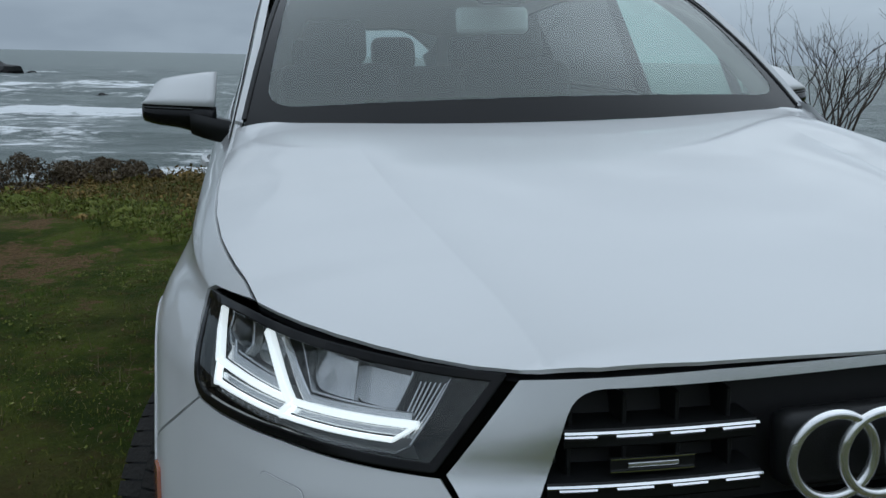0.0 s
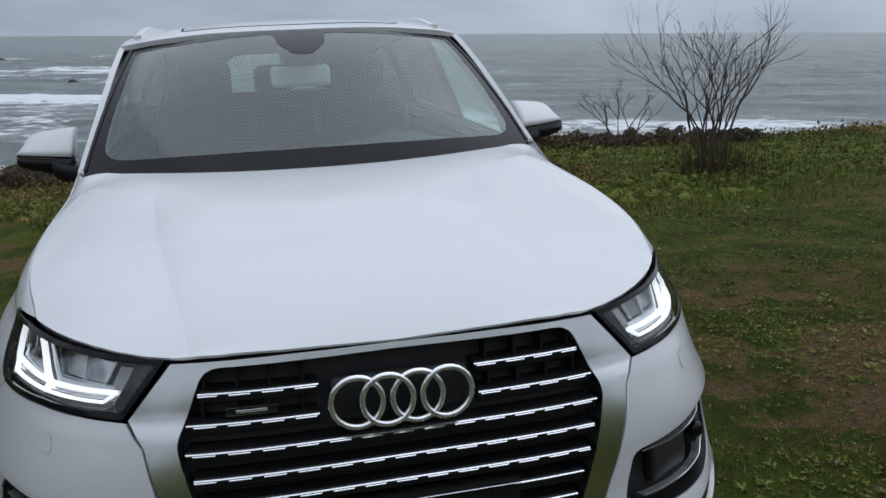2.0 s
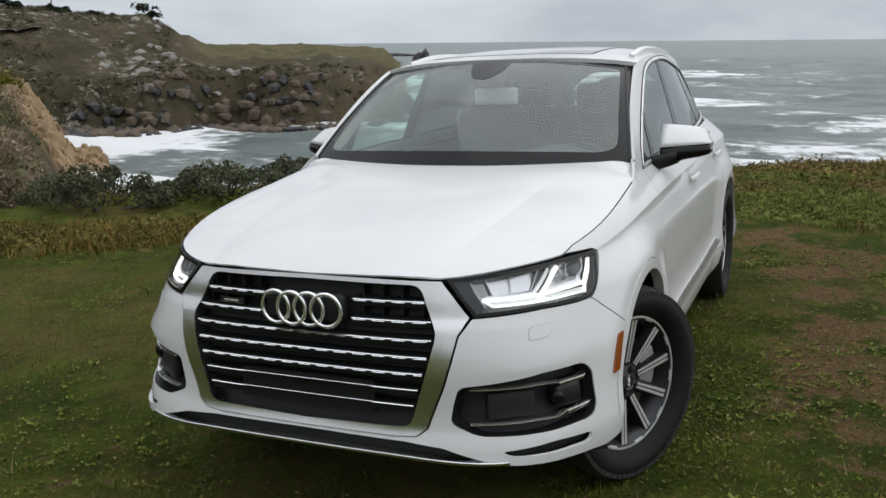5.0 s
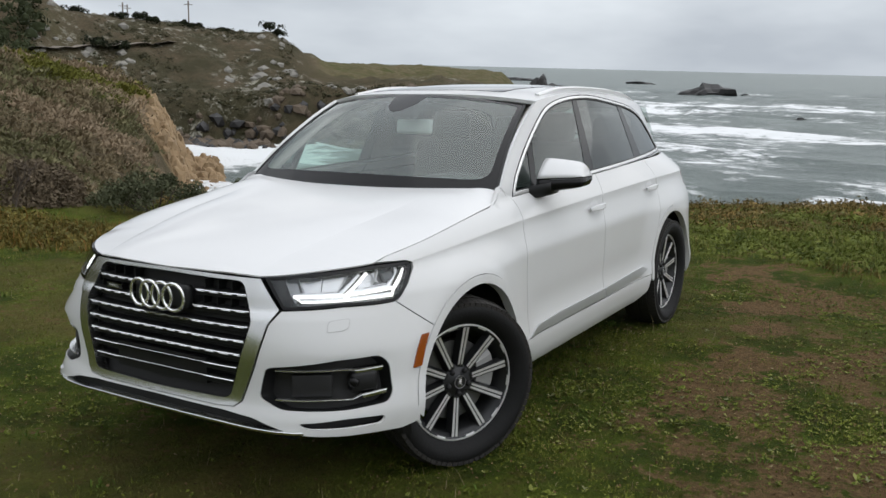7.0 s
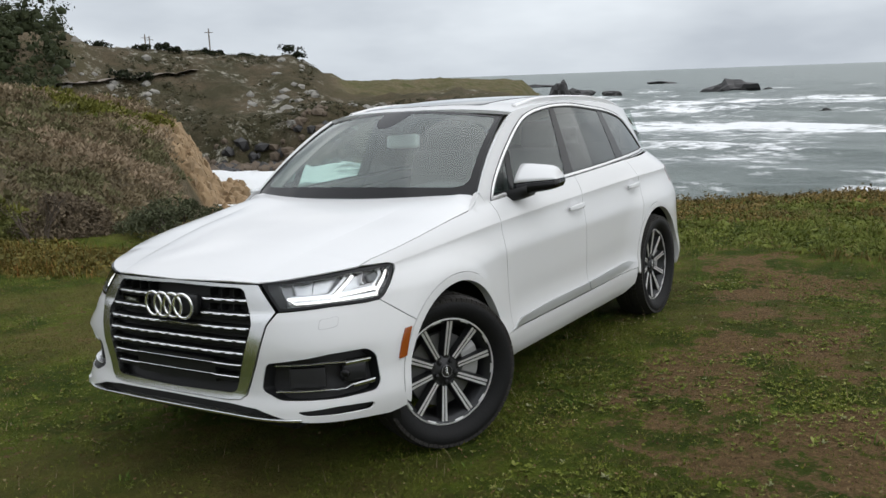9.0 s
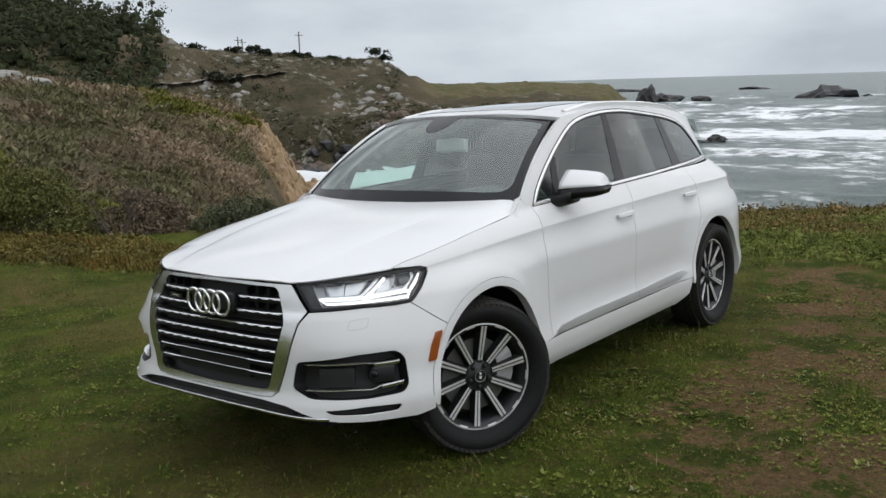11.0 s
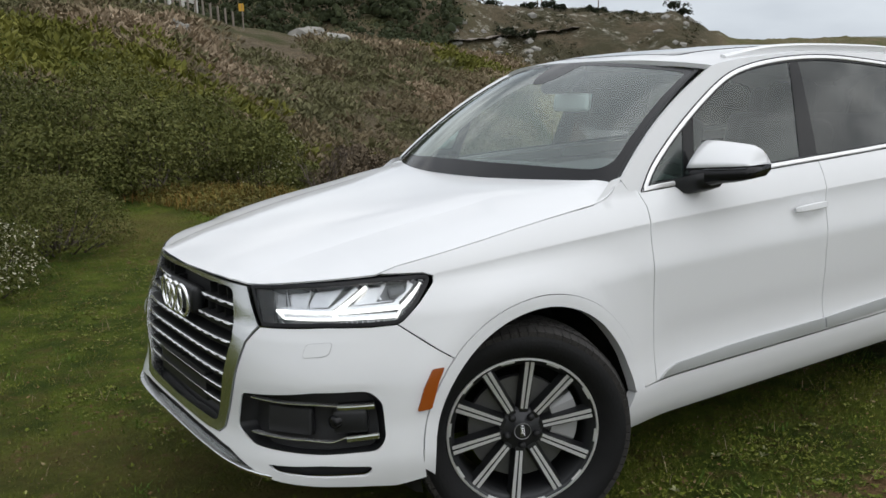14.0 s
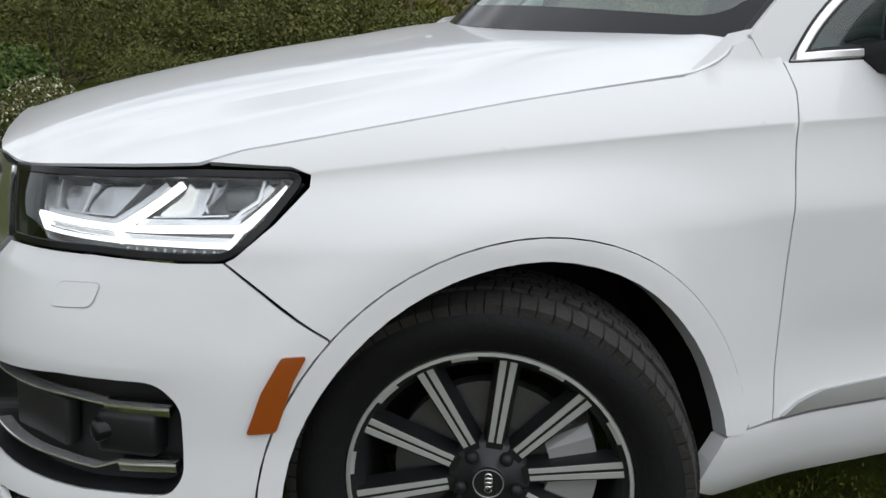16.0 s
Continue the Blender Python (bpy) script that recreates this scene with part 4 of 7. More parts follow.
bm = soft_box((1.72, 1.9, 0.2), 0.03)
part("underbody", bm_mesh("underbody", put(bm, pose(0, 1.5, 0.33)), LINER), car)
bm = soft_box((1.0, 4.4, 0.2), 0.03)
part("underbody", bm_mesh("underbody", put(bm, pose(0, 1.55, 0.33)), LINER), car)
# lower intake and its lip
panel("lower_intake", low_point, [(0.0, 0.445), (0.40, 0.435), (0.56, 0.392), (0.56, 0.375), (0.0, 0.37)], PLASTIC, car, res=0.04, gap=0.0, offset=-0.03, depth=0.0, sides=(1, -1))
path = [Vector((low_point(abs(u), z).x * (1 if u >= 0 else -1), low_point(abs(u), z).y, z)) for u, z in [(t, 0.393 - 0.012 * ease(0.25, 0.55, abs(t))) for t in np.linspace(-0.56, 0.56, 31)]]
V, F = ribbon(path, [Vector((p.x * 0.5, -1, -0.1)).normalized() for p in path], 0.006, 0.008, inner=0.03)
part("lower_lip", mesh_of("lower_lip", V, F, SATIN, False), car, "satin silver lip under the bumper")
for s in (1, -1):
    panel("blade_slot", low_point, inset([Vector(p) for p in slot], -0.006), PLASTIC, car, res=0.03, gap=0.0, offset=-0.02, depth=0.0, sides=(s,))

# ---- grille ----
grille_in = [tuple(p) for p in FRAME_IN]
panel("grille_back", low_point, [(0.0, 0.96), (0.37, 0.955), (0.41, 0.79), (0.34, 0.47), (0.0, 0.46)], DARK, car, res=0.05, gap=0.0, offset=-0.06, depth=0.0, sides=(1, -1))


def front_run(u0, u1, z, off, n=24, shift=0.0):
    """A run across the nose at one height, set in from the skin."""
    P, N = [], []
    for u in np.linspace(u0, u1, n):
        s = 1 if u >= 0 else -1
        p, nn = low_point(abs(u), z), low_normal(max(abs(u), 0.01), z)
        P.append(Vector((s * (p.x + nn.x * off), p.y + nn.y * off, z + shift)))
        N.append(Vector((s * nn.x, nn.y, 0)).normalized())
    return P, N


def grille_half(z):
    return float(np.interp(z, (0.484, 0.79, 0.937), (0.318, 0.392, 0.352)))


SLATS = (0.876, 0.816, 0.759, 0.704, 0.650, 0.595, 0.541)
for k, z in enumerate(SLATS):
    w = grille_half(z) - 0.006
    spans = [(-w, -0.150), (0.150, w)] if k < 2 else [(-w, w)]
    for u0, u1 in spans:
        P, N = front_run(u0, u1, z, -0.022, 40)
        V, F = ribbon(P, N, 0.013, 0.012, inner=0.05)
        bar = part("grille_slat", mesh_of("grille_slat", V, F, PLASTIC), car)
        # the bright edge, notched along its under side
        edge_spans = [(u0, u1)] if k < 5 else [(u0, -0.205), (0.205, u1)]
        for e0, e1 in edge_spans:
            P, N = front_run(e0, e1, z, -0.008, 60, 0.008)
            N = [(n + Vector((0, 0, 0.9))).normalized() for n in N]
            V, F = ribbon(P, N, 0.0024, 0.004, inner=0.006)
            part("bright_edge", mesh_of("bright_edge", V, F, CHROME), bar, "bright chrome edge")
            if k < 5:
                pitch = 0.058
                c = math.ceil(e0 / pitch) * pitch
                while c < e1:
                    P, N = front_run(max(c - 0.019, e0), min(c + 0.019, e1), z, -0.007, 4, 0.0035)
                    N = [(n + Vector((0, 0, 0.9))).normalized() for n in N]
                    V, F = ribbon(P, N, 0.0018, 0.004, inner=0.006)
                    part("bright_tooth", mesh_of("bright_tooth", V, F, CHROME), bar)
                    c += pitch
        if k >= 5:
            P, N = front_run(-0.215, 0.215, z, -0.004, 24, 0.012)
            V, F = ribbon(P, [(n + Vector((0, 0, 0.7))).normalized() for n in N], 0.0012, 0.003, inner=0.006)
            part("bright_line", mesh_of("bright_line", V, F, CHROME), bar)
for u in np.linspace(-0.36, 0.36, 13):
    for za in (0.905, 0.845):
        if abs(u) > 0.17:
            P, N = front_run(u - 0.001, u + 0.001, za, -0.045, 2)
            bm = soft_box((0.006, 0.05, 0.045), 0.001, 1)
            part("grille_rib", bm_mesh("grille_rib", put(bm, Matrix.Translation((P[0] + P[1]) / 2)), PLASTIC), car)
panel("plate_carrier", lambda u, z: low_point(u, z), rounded([(0.0, 0.622), (0.215, 0.620), (0.215, 0.516), (0.0, 0.514)], 0.006), PLASTIC, car, res=0.03, gap=0.0, offset=-0.010, depth=0.03, sides=(1, -1), label="blank black plate carrier across the grille")
for k in range(4):
    cx = -0.099 + 0.066 * k
    ring = [Vector((cx + 0.0555 * math.cos(a), -0.898 + 0.10 * (cx + 0.0555 * math.cos(a)) ** 2 * 3 - 0.002 * (k % 2), 0.852 + 0.0555 * math.sin(a))) for a in np.linspace(0, 2 * math.pi, 49)[:-1]]
    V, F = tube(ring, 0.0068, 12, closed=True)
    part("emblem_ring", mesh_of("emblem_ring", V, F, EMBLEM, True), car, "chrome emblem ring")
bm = soft_box((0.31, 0.05, 0.10), 0.02, 3)
part("emblem_mount", bm_mesh("emblem_mount", put(bm, pose(0, -0.852, 0.85, -6)), PLASTIC, True), car)
P, N = front_run(-0.315, -0.225, 0.846, -0.008, 6)
V, F = ribbon(P, N, 0.008, 0.003, inner=0.004)
badge = part("grille_badge", mesh_of("grille_badge", V, F, PLASTIC), car, "small black badge with a bright rim")
for dz in (-0.0085, 0.0085):
    P2 = [p + Vector((0, 0, dz)) for p in P]
    V, F = ribbon(P2, N, 0.0009, 0.005)
    part("badge_rim", mesh_of("badge_rim", V, F, CHROME), badge)
V, F = ribbon([p + Vector((0, -0.003, 0)) for p in P[1:-1]], N[1:-1], 0.0030, 0.002)
part("badge_bar", mesh_of("badge_bar", V, F, LAMP_CHROME), badge)

# ---- lamps and fog recesses ----
def skin_run(pts, off, s, n=8):
    """A run over the lower body through points (u, z), set off from the skin."""
    P, N = [], []
    for i in range(len(pts) - 1):
        for t in np.linspace(0, 1, n)[(0 if i == 0 else 1):]:
            u, z = pts[i][0] + (pts[i + 1][0] - pts[i][0]) * t, pts[i][1] + (pts[i + 1][1] - pts[i][1]) * t
            p, nn = low_point(u, z), low_normal(u, z)
            p = p + nn * off
            P.append(Vector((p.x * s, p.y, p.z)))
            N.append(Vector((nn.x * s, nn.y, nn.z)))
    return P, N


def skin_box(u, z, off, size, bevel, s, turn=0.0):
    """A box set square to the skin: its width along the skin, depth and height."""
    p, nn = low_point(u, z), low_normal(u, z)
    t = (low_point(u + 0.01, z) - low_point(u - 0.01, z)).normalized()
    up = nn.cross(t).normalized() * -1
    up = up if up.z > 0 else -up
    m = Matrix((t, -nn, up)).transposed().to_4x4()
    m.translation = p + nn * off
    bm = put(put(soft_box(size, bevel), pose(0, 0, 0, 0, turn, 0)), m)
    if s < 0:
        put(bm, Matrix.Diagonal((-1, 1, 1, 1)))
    return bm


def skin_disc(u, z, off, radius, length, s, dome=0.0, straight=False):
    """A short round body that looks forwards out of the skin."""
    p, nn = low_point(u, z), low_normal(u, z)
    if straight:
        nn = Vector((0.25, -1, 0)).normalized()
    prof = [(-length, radius), (0, radius), (0.004, radius * 0.92), (dome * 0.7 + 0.004, radius * 0.6), (dome + 0.004, 0.001)]
    V, F = revolve(prof, 24)
    q = nn.to_track_quat("X", "Z").to_matrix()
    V = [p + low_normal(u, z) * off + q @ v for v in V]
    return mirrored(V, F) if s < 0 else (V, F)


def recess(name, outline, depth, wall_mat, back_mat, parent, s):
    loop = densify([Vector(p) for p in outline], 0.03)
    V, F = [], []
    for p in loop:
        q, nn = low_point(p.x, p.y), low_normal(p.x, p.y)
        c = Vector((sum(v.x for v in loop) / len(loop), sum(v.y for v in loop) / len(loop)))
        pin = p.lerp(c, 0.08)
        q2, n2 = low_point(pin.x, pin.y), low_normal(pin.x, pin.y)
        V += [q - nn * 0.004, q2 - n2 * depth]
    k = len(loop)
    F = [[2 * i, 2 * ((i + 1) % k), 2 * ((i + 1) % k) + 1, 2 * i + 1] for i in range(k)]
    if s < 0:
        V, F = mirrored(V, F)
    wall = part(name, mesh_of(name, V, F, wall_mat), parent)
    panel(name + "_back", low_point, [p.lerp(c, 0.07) for p in loop], back_mat, wall, res=0.03, gap=0.0, offset=-depth, depth=0.0, sides=(s,))
    return wall


for s in (1, -1):
    lamp = panel("headlight", low_point, LAMP, LAMP_GLASS, car, res=0.025, gap=0.002, depth=0.0, sides=(s,), label="clear headlight with lit white light bars")
    lamp.visible_shadow = False
    recess("lamp_housing", LAMP, 0.070, BLACK_GLOSS, LAMP_GREY, lamp, s)
    # black rim of the lens
    c_loop = densify(inset([Vector(p) for p in LAMP], 0.006), 0.015)
    P = [low_point(p.x, p.y) for p in c_loop]
    N = [low_normal(p.x, p.y) for p in c_loop]
    V, F = ribbon(P, N, 0.0065, 0.0015, closed=True, inner=0.006)
    part("lens_rim", mesh_of("lens_rim", V, F, BLACK_GLOSS) if s > 0 else mesh_of("lens_rim", *mirrored(V, F), BLACK_GLOSS), lamp)
    # black apron at the inner end and along the foot
    panel("lamp_bezel", low_point, [(0.43, 0.953), (0.485, 0.956), (0.522, 0.868), (0.515, 0.851), (0.86, 0.860), (0.862, 0.852), (0.80, 0.846), (0.68, 0.849), (0.494, 0.841)], BLACK_GLOSS, lamp, res=0.02, gap=0.0, offset=-0.022, depth=0.01, sides=(s,))
    panel("lamp_bezel", low_point, [(0.81, 0.982), (0.925, 0.981), (0.949, 0.967), (0.912, 0.906), (0.872, 0.856), (0.860, 0.862), (0.893, 0.912), (0.926, 0.964), (0.915, 0.972)], BLACK_GLOSS, lamp, res=0.015, gap=0.0, offset=-0.016, depth=0.01, sides=(s,))

    def lamp_run(name, pts, off, half, thick, mat, label="", inner=0.006, n=8):
        P, N = skin_run(pts, off, s, n)
        V, F = ribbon(P, N, half, thick, inner=inner)
        part(name, mesh_of(name, V, F if s > 0 else flipped(F), mat), lamp, label)

    # light bars: two strokes and a pair of lines
    for pts, half, off in ((((0.520, 0.893), (0.690, 0.895)), 0.0050, -0.024), (((0.690, 0.895), (0.872, 0.903)), 0.0050, -0.024),
                           (((0.548, 0.871), (0.700, 0.873)), 0.0034, -0.024), (((0.700, 0.873), (0.862, 0.874)), 0.0034, -0.024),
                           (((0.926, 0.962), (0.872, 0.903)), 0.0065, -0.022), (((0.772, 0.962), (0.690, 0.892)), 0.0062, -0.022),
                           (((0.520, 0.893), (0.548, 0.870)), 0.0022, -0.024), (((0.872, 0.903), (0.858, 0.869)), 0.0036, -0.024), (((0.690, 0.892), (0.706, 0.872)), 0.006, -0.024)):
        lamp_run("light_bar", pts, off, half, 0.005, DRL, "lit white light bar")
    # bright shelves that carry the bars
    for pts, half, off in ((((0.53, 0.903), (0.68, 0.905)), 0.006, -0.034), (((0.715, 0.908), (0.865, 0.915)), 0.007, -0.034), (((0.745, 0.962), (0.665, 0.896)), 0.007, -0.034), (((0.900, 0.964), (0.848, 0.912)), 0.007, -0.034), (((0.53, 0.882), (0.86, 0.886)), 0.005, -0.034)):
        lamp_run("lamp_shelf", pts, off, half, 0.004, LAMP_CHROME, inner=0.03)
    # inner chamber: two cells and their frame; outer chamber: a lens box
    for out in ([(0.540, 0.949), (0.612, 0.954), (0.606, 0.915), (0.556, 0.912)], [(0.620, 0.954), (0.700, 0.960), (0.668, 0.918), (0.612, 0.915)], [(0.775, 0.966), (0.832, 0.969), (0.80, 0.925), (0.738, 0.921)]):
        panel("reflector", low_point, rounded(out, 0.006), LAMP_CHROME, lamp, res=0.012, gap=0.0, offset=-0.052, depth=0.02, sides=(s,), lift=lambda u, z: 0.014 * math.sin(95 * u) * math.sin(60 * (z - 0.9)), label="bright reflector chamber")
    for pts, half in ((((0.536, 0.953), (0.552, 0.909), (0.670, 0.914), (0.706, 0.962)), 0.0016), (((0.612, 0.956), (0.608, 0.913)), 0.0022), (((0.735, 0.917), (0.845, 0.924)), 0.0018), (((0.490, 0.948), (0.528, 0.866)), 0.0018), (((0.868, 0.866), (0.845, 0.858), (0.70, 0.855), (0.545, 0.854), (0.532, 0.862)), 0.0011)):
        lamp_run("lamp_fin", pts, -0.034, half, 0.004, LAMP_CHROME, inner=0.022)
    part("projector_lens", bm_mesh("projector_lens", skin_box(0.858, 0.948, -0.040, (0.060, 0.03, 0.040), 0.010, s, -8), LAMP_DARK, True), lamp, "dark square projector lens")
    for pts in (((0.818, 0.968), (0.806, 0.938), (0.815, 0.926)), ((0.890, 0.970), (0.884, 0.945), (0.862, 0.928))):
        lamp_run("lamp_fin", pts, -0.028, 0.0028, 0.004, LAMP_CHROME, inner=0.012)
    for k in range(6):
        lamp_run("lamp_rib", ((0.497 + 0.006 * k, 0.944), (0.530 + 0.004 * k, 0.874)), -0.040, 0.0014, 0.003, LAMP_CHROME, n=3)
    for k in range(10):
        lamp_run("lamp_rib", ((0.715 + 0.014 * k, 0.864), (0.715 + 0.014 * k, 0.855)), -0.026, 0.0028, 0.003, LAMP_CHROME, n=3)
    # fog recess
    fog = recess("fog_recess", FOG, 0.06, PLASTIC, DARK, car, s)
    for pts, w in ((((0.470, 0.612), (0.66, 0.612), (0.715, 0.606)), 0.0020), (((0.715, 0.5965), (0.805, 0.598)), 0.0085), (((0.47, 0.498), (0.64, 0.499), (0.705, 0.494)), 0.0020), (((0.705, 0.494), (0.737, 0.509)), 0.0020), (((0.737, 0.4995), (0.815, 0.5065)), 0.0085)):
        P, N = skin_run(pts, -0.020 if w > 0.003 else -0.014, s)
        tilted = [(n - Vector((0, 0, 0.35))).normalized() for n in N] if w > 0.003 else N
        V, F = ribbon(P, tilted, w, 0.005, inner=0.02)
        part("fog_trim", mesh_of("fog_trim", V, F if s > 0 else flipped(F), SATIN if w > 0.003 else EMBLEM), fog, "satin metal trim blade")
        if w > 0.003:
            V, F = ribbon([p + Vector((0, 0, w + 0.001)) for p in P], N, 0.0016, 0.010, inner=0.01)
            part("fog_trim", mesh_of("fog_trim", V, F if s > 0 else flipped(F), EMBLEM), fog, "bright chrome trim line")
    part("fog_block", bm_mesh("fog_block", skin_box(0.745, 0.555, -0.035, (0.11, 0.05, 0.075), 0.012, s), PLASTIC, True), fog)
    part("fog_block", bm_mesh("fog_block", skin_box(0.58, 0.550, -0.05, (0.16, 0.03, 0.09), 0.008, s), DARK, True), fog)
    V, F = skin_disc(0.705, 0.556, -0.010, 0.022, 0.04, s, 0.006, True)
    part("sensor_eye", mesh_of("sensor_eye", V, F, BLACK_GLOSS, True), fog)

# ---- cabin ----
DLO = [(0.668, 1.156), (0.762, 1.255), (0.955, 1.395), (1.195, 1.533), (1.39, 1.603), (1.68, 1.641), (2.04, 1.647), (2.52, 1.612), (2.87, 1.575), (3.13, 1.518), (3.27, 1.42), (3.425, 1.245), (3.10, 1.232), (2.49, 1.214), (1.79, 1.194), (1.20, 1.177)]


def spline(pts, n=6):
    """A smooth closed line through points, kept sharp at the ends of the belt."""
    out, k = [], len(pts)
    for i in range(k):
        p0, p1, p2, p3 = (Vector(pts[(i + d) % k]) for d in (-1, 0, 1, 2))
        if i in (0,):
            p0 = p1 * 2 - p2
        if i == k - 1 or i == 10:
            p3 = p2 * 2 - p1
        if i == 11:
            p0 = p1 * 2 - p2
        out += [0.5 * (2 * p1 + (p2 - p0) * t + (2 * p0 - 5 * p1 + 4 * p2 - p3) * t * t + (3 * p1 - p0 - 3 * p2 + p3) * t**3) for t in [j / n for j in range(n)]]
    return out


dlo = spline(DLO)
dlo_in = inset(dlo, 0.013)
screen_edge = [screen_point(1.0, t) for t in np.linspace(0.0, 1.0, 9)]
roof_y = list(np.linspace(1.22, 3.74, 14))
cabin_side = [(p.y - 0.006, p.z) for p in screen_edge] + [(y, roof_edge_z(y)) for y in roof_y] + [(3.85, 1.40), (3.85, 1.232), (3.44, 1.226), (3.10, 1.218), (2.49, 1.208), (1.79, 1.188), (1.20, 1.170), (0.668, 1.150), (0.60, 1.158)]


def clip_poly(poly, keep):
    """The part of an outline in which keep(point) is positive."""
    out = []
    for i in range(len(poly)):
        a, b = poly[i - 1], poly[i]
        ka, kb = keep(a), keep(b)
        if (ka > 0) != (kb > 0):
            out.append(a.lerp(b, ka / (ka - kb)))
        if kb > 0:
            out.append(b)
    return out


def line_side(y0, z0, y1, z1):
    return lambda p: (p.x - y0) * (z1 - z0) - (p.y - z0) * (y1 - y0)


for s in (1, -1):
    panel("cabin_side", cabin_point, cabin_side, PAINT, car, holes=[dlo], res=0.035, gap=0.0, depth=0.02, sides=(s,), flip=1.0)
    loop = densify(inset(dlo, 0.006), 0.03)
    P, N = [cabin_point(*p) for p in loop], [chart_normal(cabin_point, *p) for p in loop]
    V, F = ribbon(P, N, 0.0085, 0.006, closed=True, inner=0.015)
    if s < 0:
        V, F = mirrored(V, F)
    part("window_chrome", mesh_of("window_chrome", V, F, BRIGHT_TRIM), car, "bright chrome window surround")
    # black seals along both edges of the bright trim
    for off, half, lift in ((-0.0055, 0.0022, 0.002), (0.0175, 0.0045, -0.001)):
        loop = densify(inset(dlo, off), 0.03)
        V, F = ribbon([cabin_point(*p) for p in loop], [chart_normal(cabin_point, *p) for p in loop], half, lift + 0.002, closed=True, inner=0.008)
        if s < 0:
            V, F = mirrored(V, F)
        part("window_seal", mesh_of("window_seal", V, F, DARK), car)
    b0, b1, c0, c1, q = line_side(1.637, 1.205, 1.738, 1.63), line_side(1.765, 1.205, 1.805, 1.63), line_side(2.60, 1.225, 2.615, 1.605), line_side(2.765, 1.23, 2.700, 1.59), line_side(0.905, 1.18, 0.965, 1.385)
    minus = lambda f: (lambda p: -f(p))
    panes = (("quarter_light", clip_poly(dlo_in, minus(q)), SIDE_GLASS), ("front_window", clip_poly(clip_poly(dlo_in, lambda p: q(p) - 0.012), minus(b0)), SIDE_GLASS),
             ("rear_window", clip_poly(clip_poly(dlo_in, b1), minus(c0)), PRIVACY), ("rear_quarter_window", clip_poly(dlo_in, c1), PRIVACY))
    for name, poly, mat in panes:
        ob = panel(name, cabin_point, poly, mat, car, res=0.06, gap=0.0, depth=0.0, offset=-0.004, sides=(s,))
        ob.visible_shadow = False
    for poly in (clip_poly(clip_poly(dlo_in, b0), minus(b1)), clip_poly(clip_poly(dlo_in, c0), minus(c1)), clip_poly(clip_poly(dlo_in, lambda p: q(p) + 0.001), lambda p: 0.011 - q(p))):
        if len(poly) > 2:
            panel("pillar_cover", cabin_point, poly, BLACK_GLOSS, car, res=0.05, gap=0.0, depth=0.01, offset=-0.002, sides=(s,))
    # inside of the window frames
    panel("pillar_lining", cabin_point, cabin_side, TRIM_INNER, car, holes=[inset(dlo, 0.02)], res=0.06, gap=0.01, depth=0.0, offset=-0.05, sides=(s,))
    # black seal down the windscreen's side
    P = [p + Vector((0.004, 0, 0)) for p in screen_edge]
    N = [Vector((0.45, -0.55, 0.7)).normalized()] * len(P)
    V, F = ribbon(P, N, 0.007, 0.004, inner=0.02)
    if s < 0:
        V, F = mirrored(V, F)
    part("windscreen_seal", mesh_of("windscreen_seal", V, F, PLASTIC), car)
    # roof rails
    ys = np.linspace(1.36, 3.40, 30)
    P = []
    for y in ys:
        x = cabin_x(y, roof_edge_z(y)) - 0.055
        t = (y - ys[0]) / (ys[-1] - ys[0])
        P.append(Vector((x, y, roof_point(x, y).z + 0.002 + 0.018 * min(ease(0, 0.16, t), 1 - ease(0.80, 1.0, t)))))
    V, F = ribbon(P, [Vector((0.25, 0, 1))] * len(P), 0.015, 0.010, inner=0.034)
    if s < 0:
        V, F = mirrored(V, F)
    part("roof_rail", mesh_of("roof_rail", V, F, RAIL, False), car, "satin silver roof rail")

panel("roof", roof_point, [(0.0, 1.075), (0.30, 1.098), (0.50, 1.138), (0.636, 1.188), *[(cabin_x(y, roof_edge_z(y)), y) for y in roof_y], (0.40, 3.86), (0.0, 3.90)], PAINT, car, res=0.05, gap=0.001, depth=0.02, sides=(1, -1),
      holes=[rounded([(-0.01, 1.24), (0.44, 1.27), (0.46, 1.30), (0.44, 2.58), (-0.01, 2.60)], 0.02)])
panel("sunroof", roof_point, rounded([(0.0, 1.243, 0), (0.44, 1.273), (0.45, 1.30), (0.435, 2.575), (0.0, 2.596, 0)], 0.02), SUNROOF, car, res=0.06, gap=0.0, offset=0.002, depth=0.01, sides=(1, -1), label="dark glass sunroof panel")
panel("headlining", roof_point, [(0.0, 1.12), (0.60, 1.22), (0.57, 3.7), (0.0, 3.8)], TRIM_INNER, car, res=0.12, gap=0.0, offset=-0.05, depth=0.0, sides=(1, -1))

# windscreen with its black border
scr = rounded([(-1.0, -0.055, 0.02), (1.0, -0.055, 0.02), (1.0, 1.0, 0.03), (-1.0, 1.0, 0.03)], 0.02)
ob = panel("windscreen", screen_point, scr, SCREEN, car, res=0.08, gap=0.0, depth=0.006, flip=1.0, label="raked windscreen of clear glass")
ob.visible_shadow = False
view_in = rounded([(-0.945, 0.05, 0.12), (0.945, 0.05, 0.12), (0.965, 0.955, 0.05), (0.16, 0.955, 0.02), (0.13, 0.82, 0.04), (0.05, 0.72, 0.04), (-0.05, 0.72, 0.04), (-0.13, 0.82, 0.04), (-0.16, 0.955, 0.02), (-0.965, 0.955, 0.05)], 0.05)
panel("windscreen_border", screen_point, inset([Vector(p) for p in scr], 0.002), BLACK_GLOSS, car, holes=[view_in], res=0.06, gap=0.0, depth=0.0, offset=0.001)
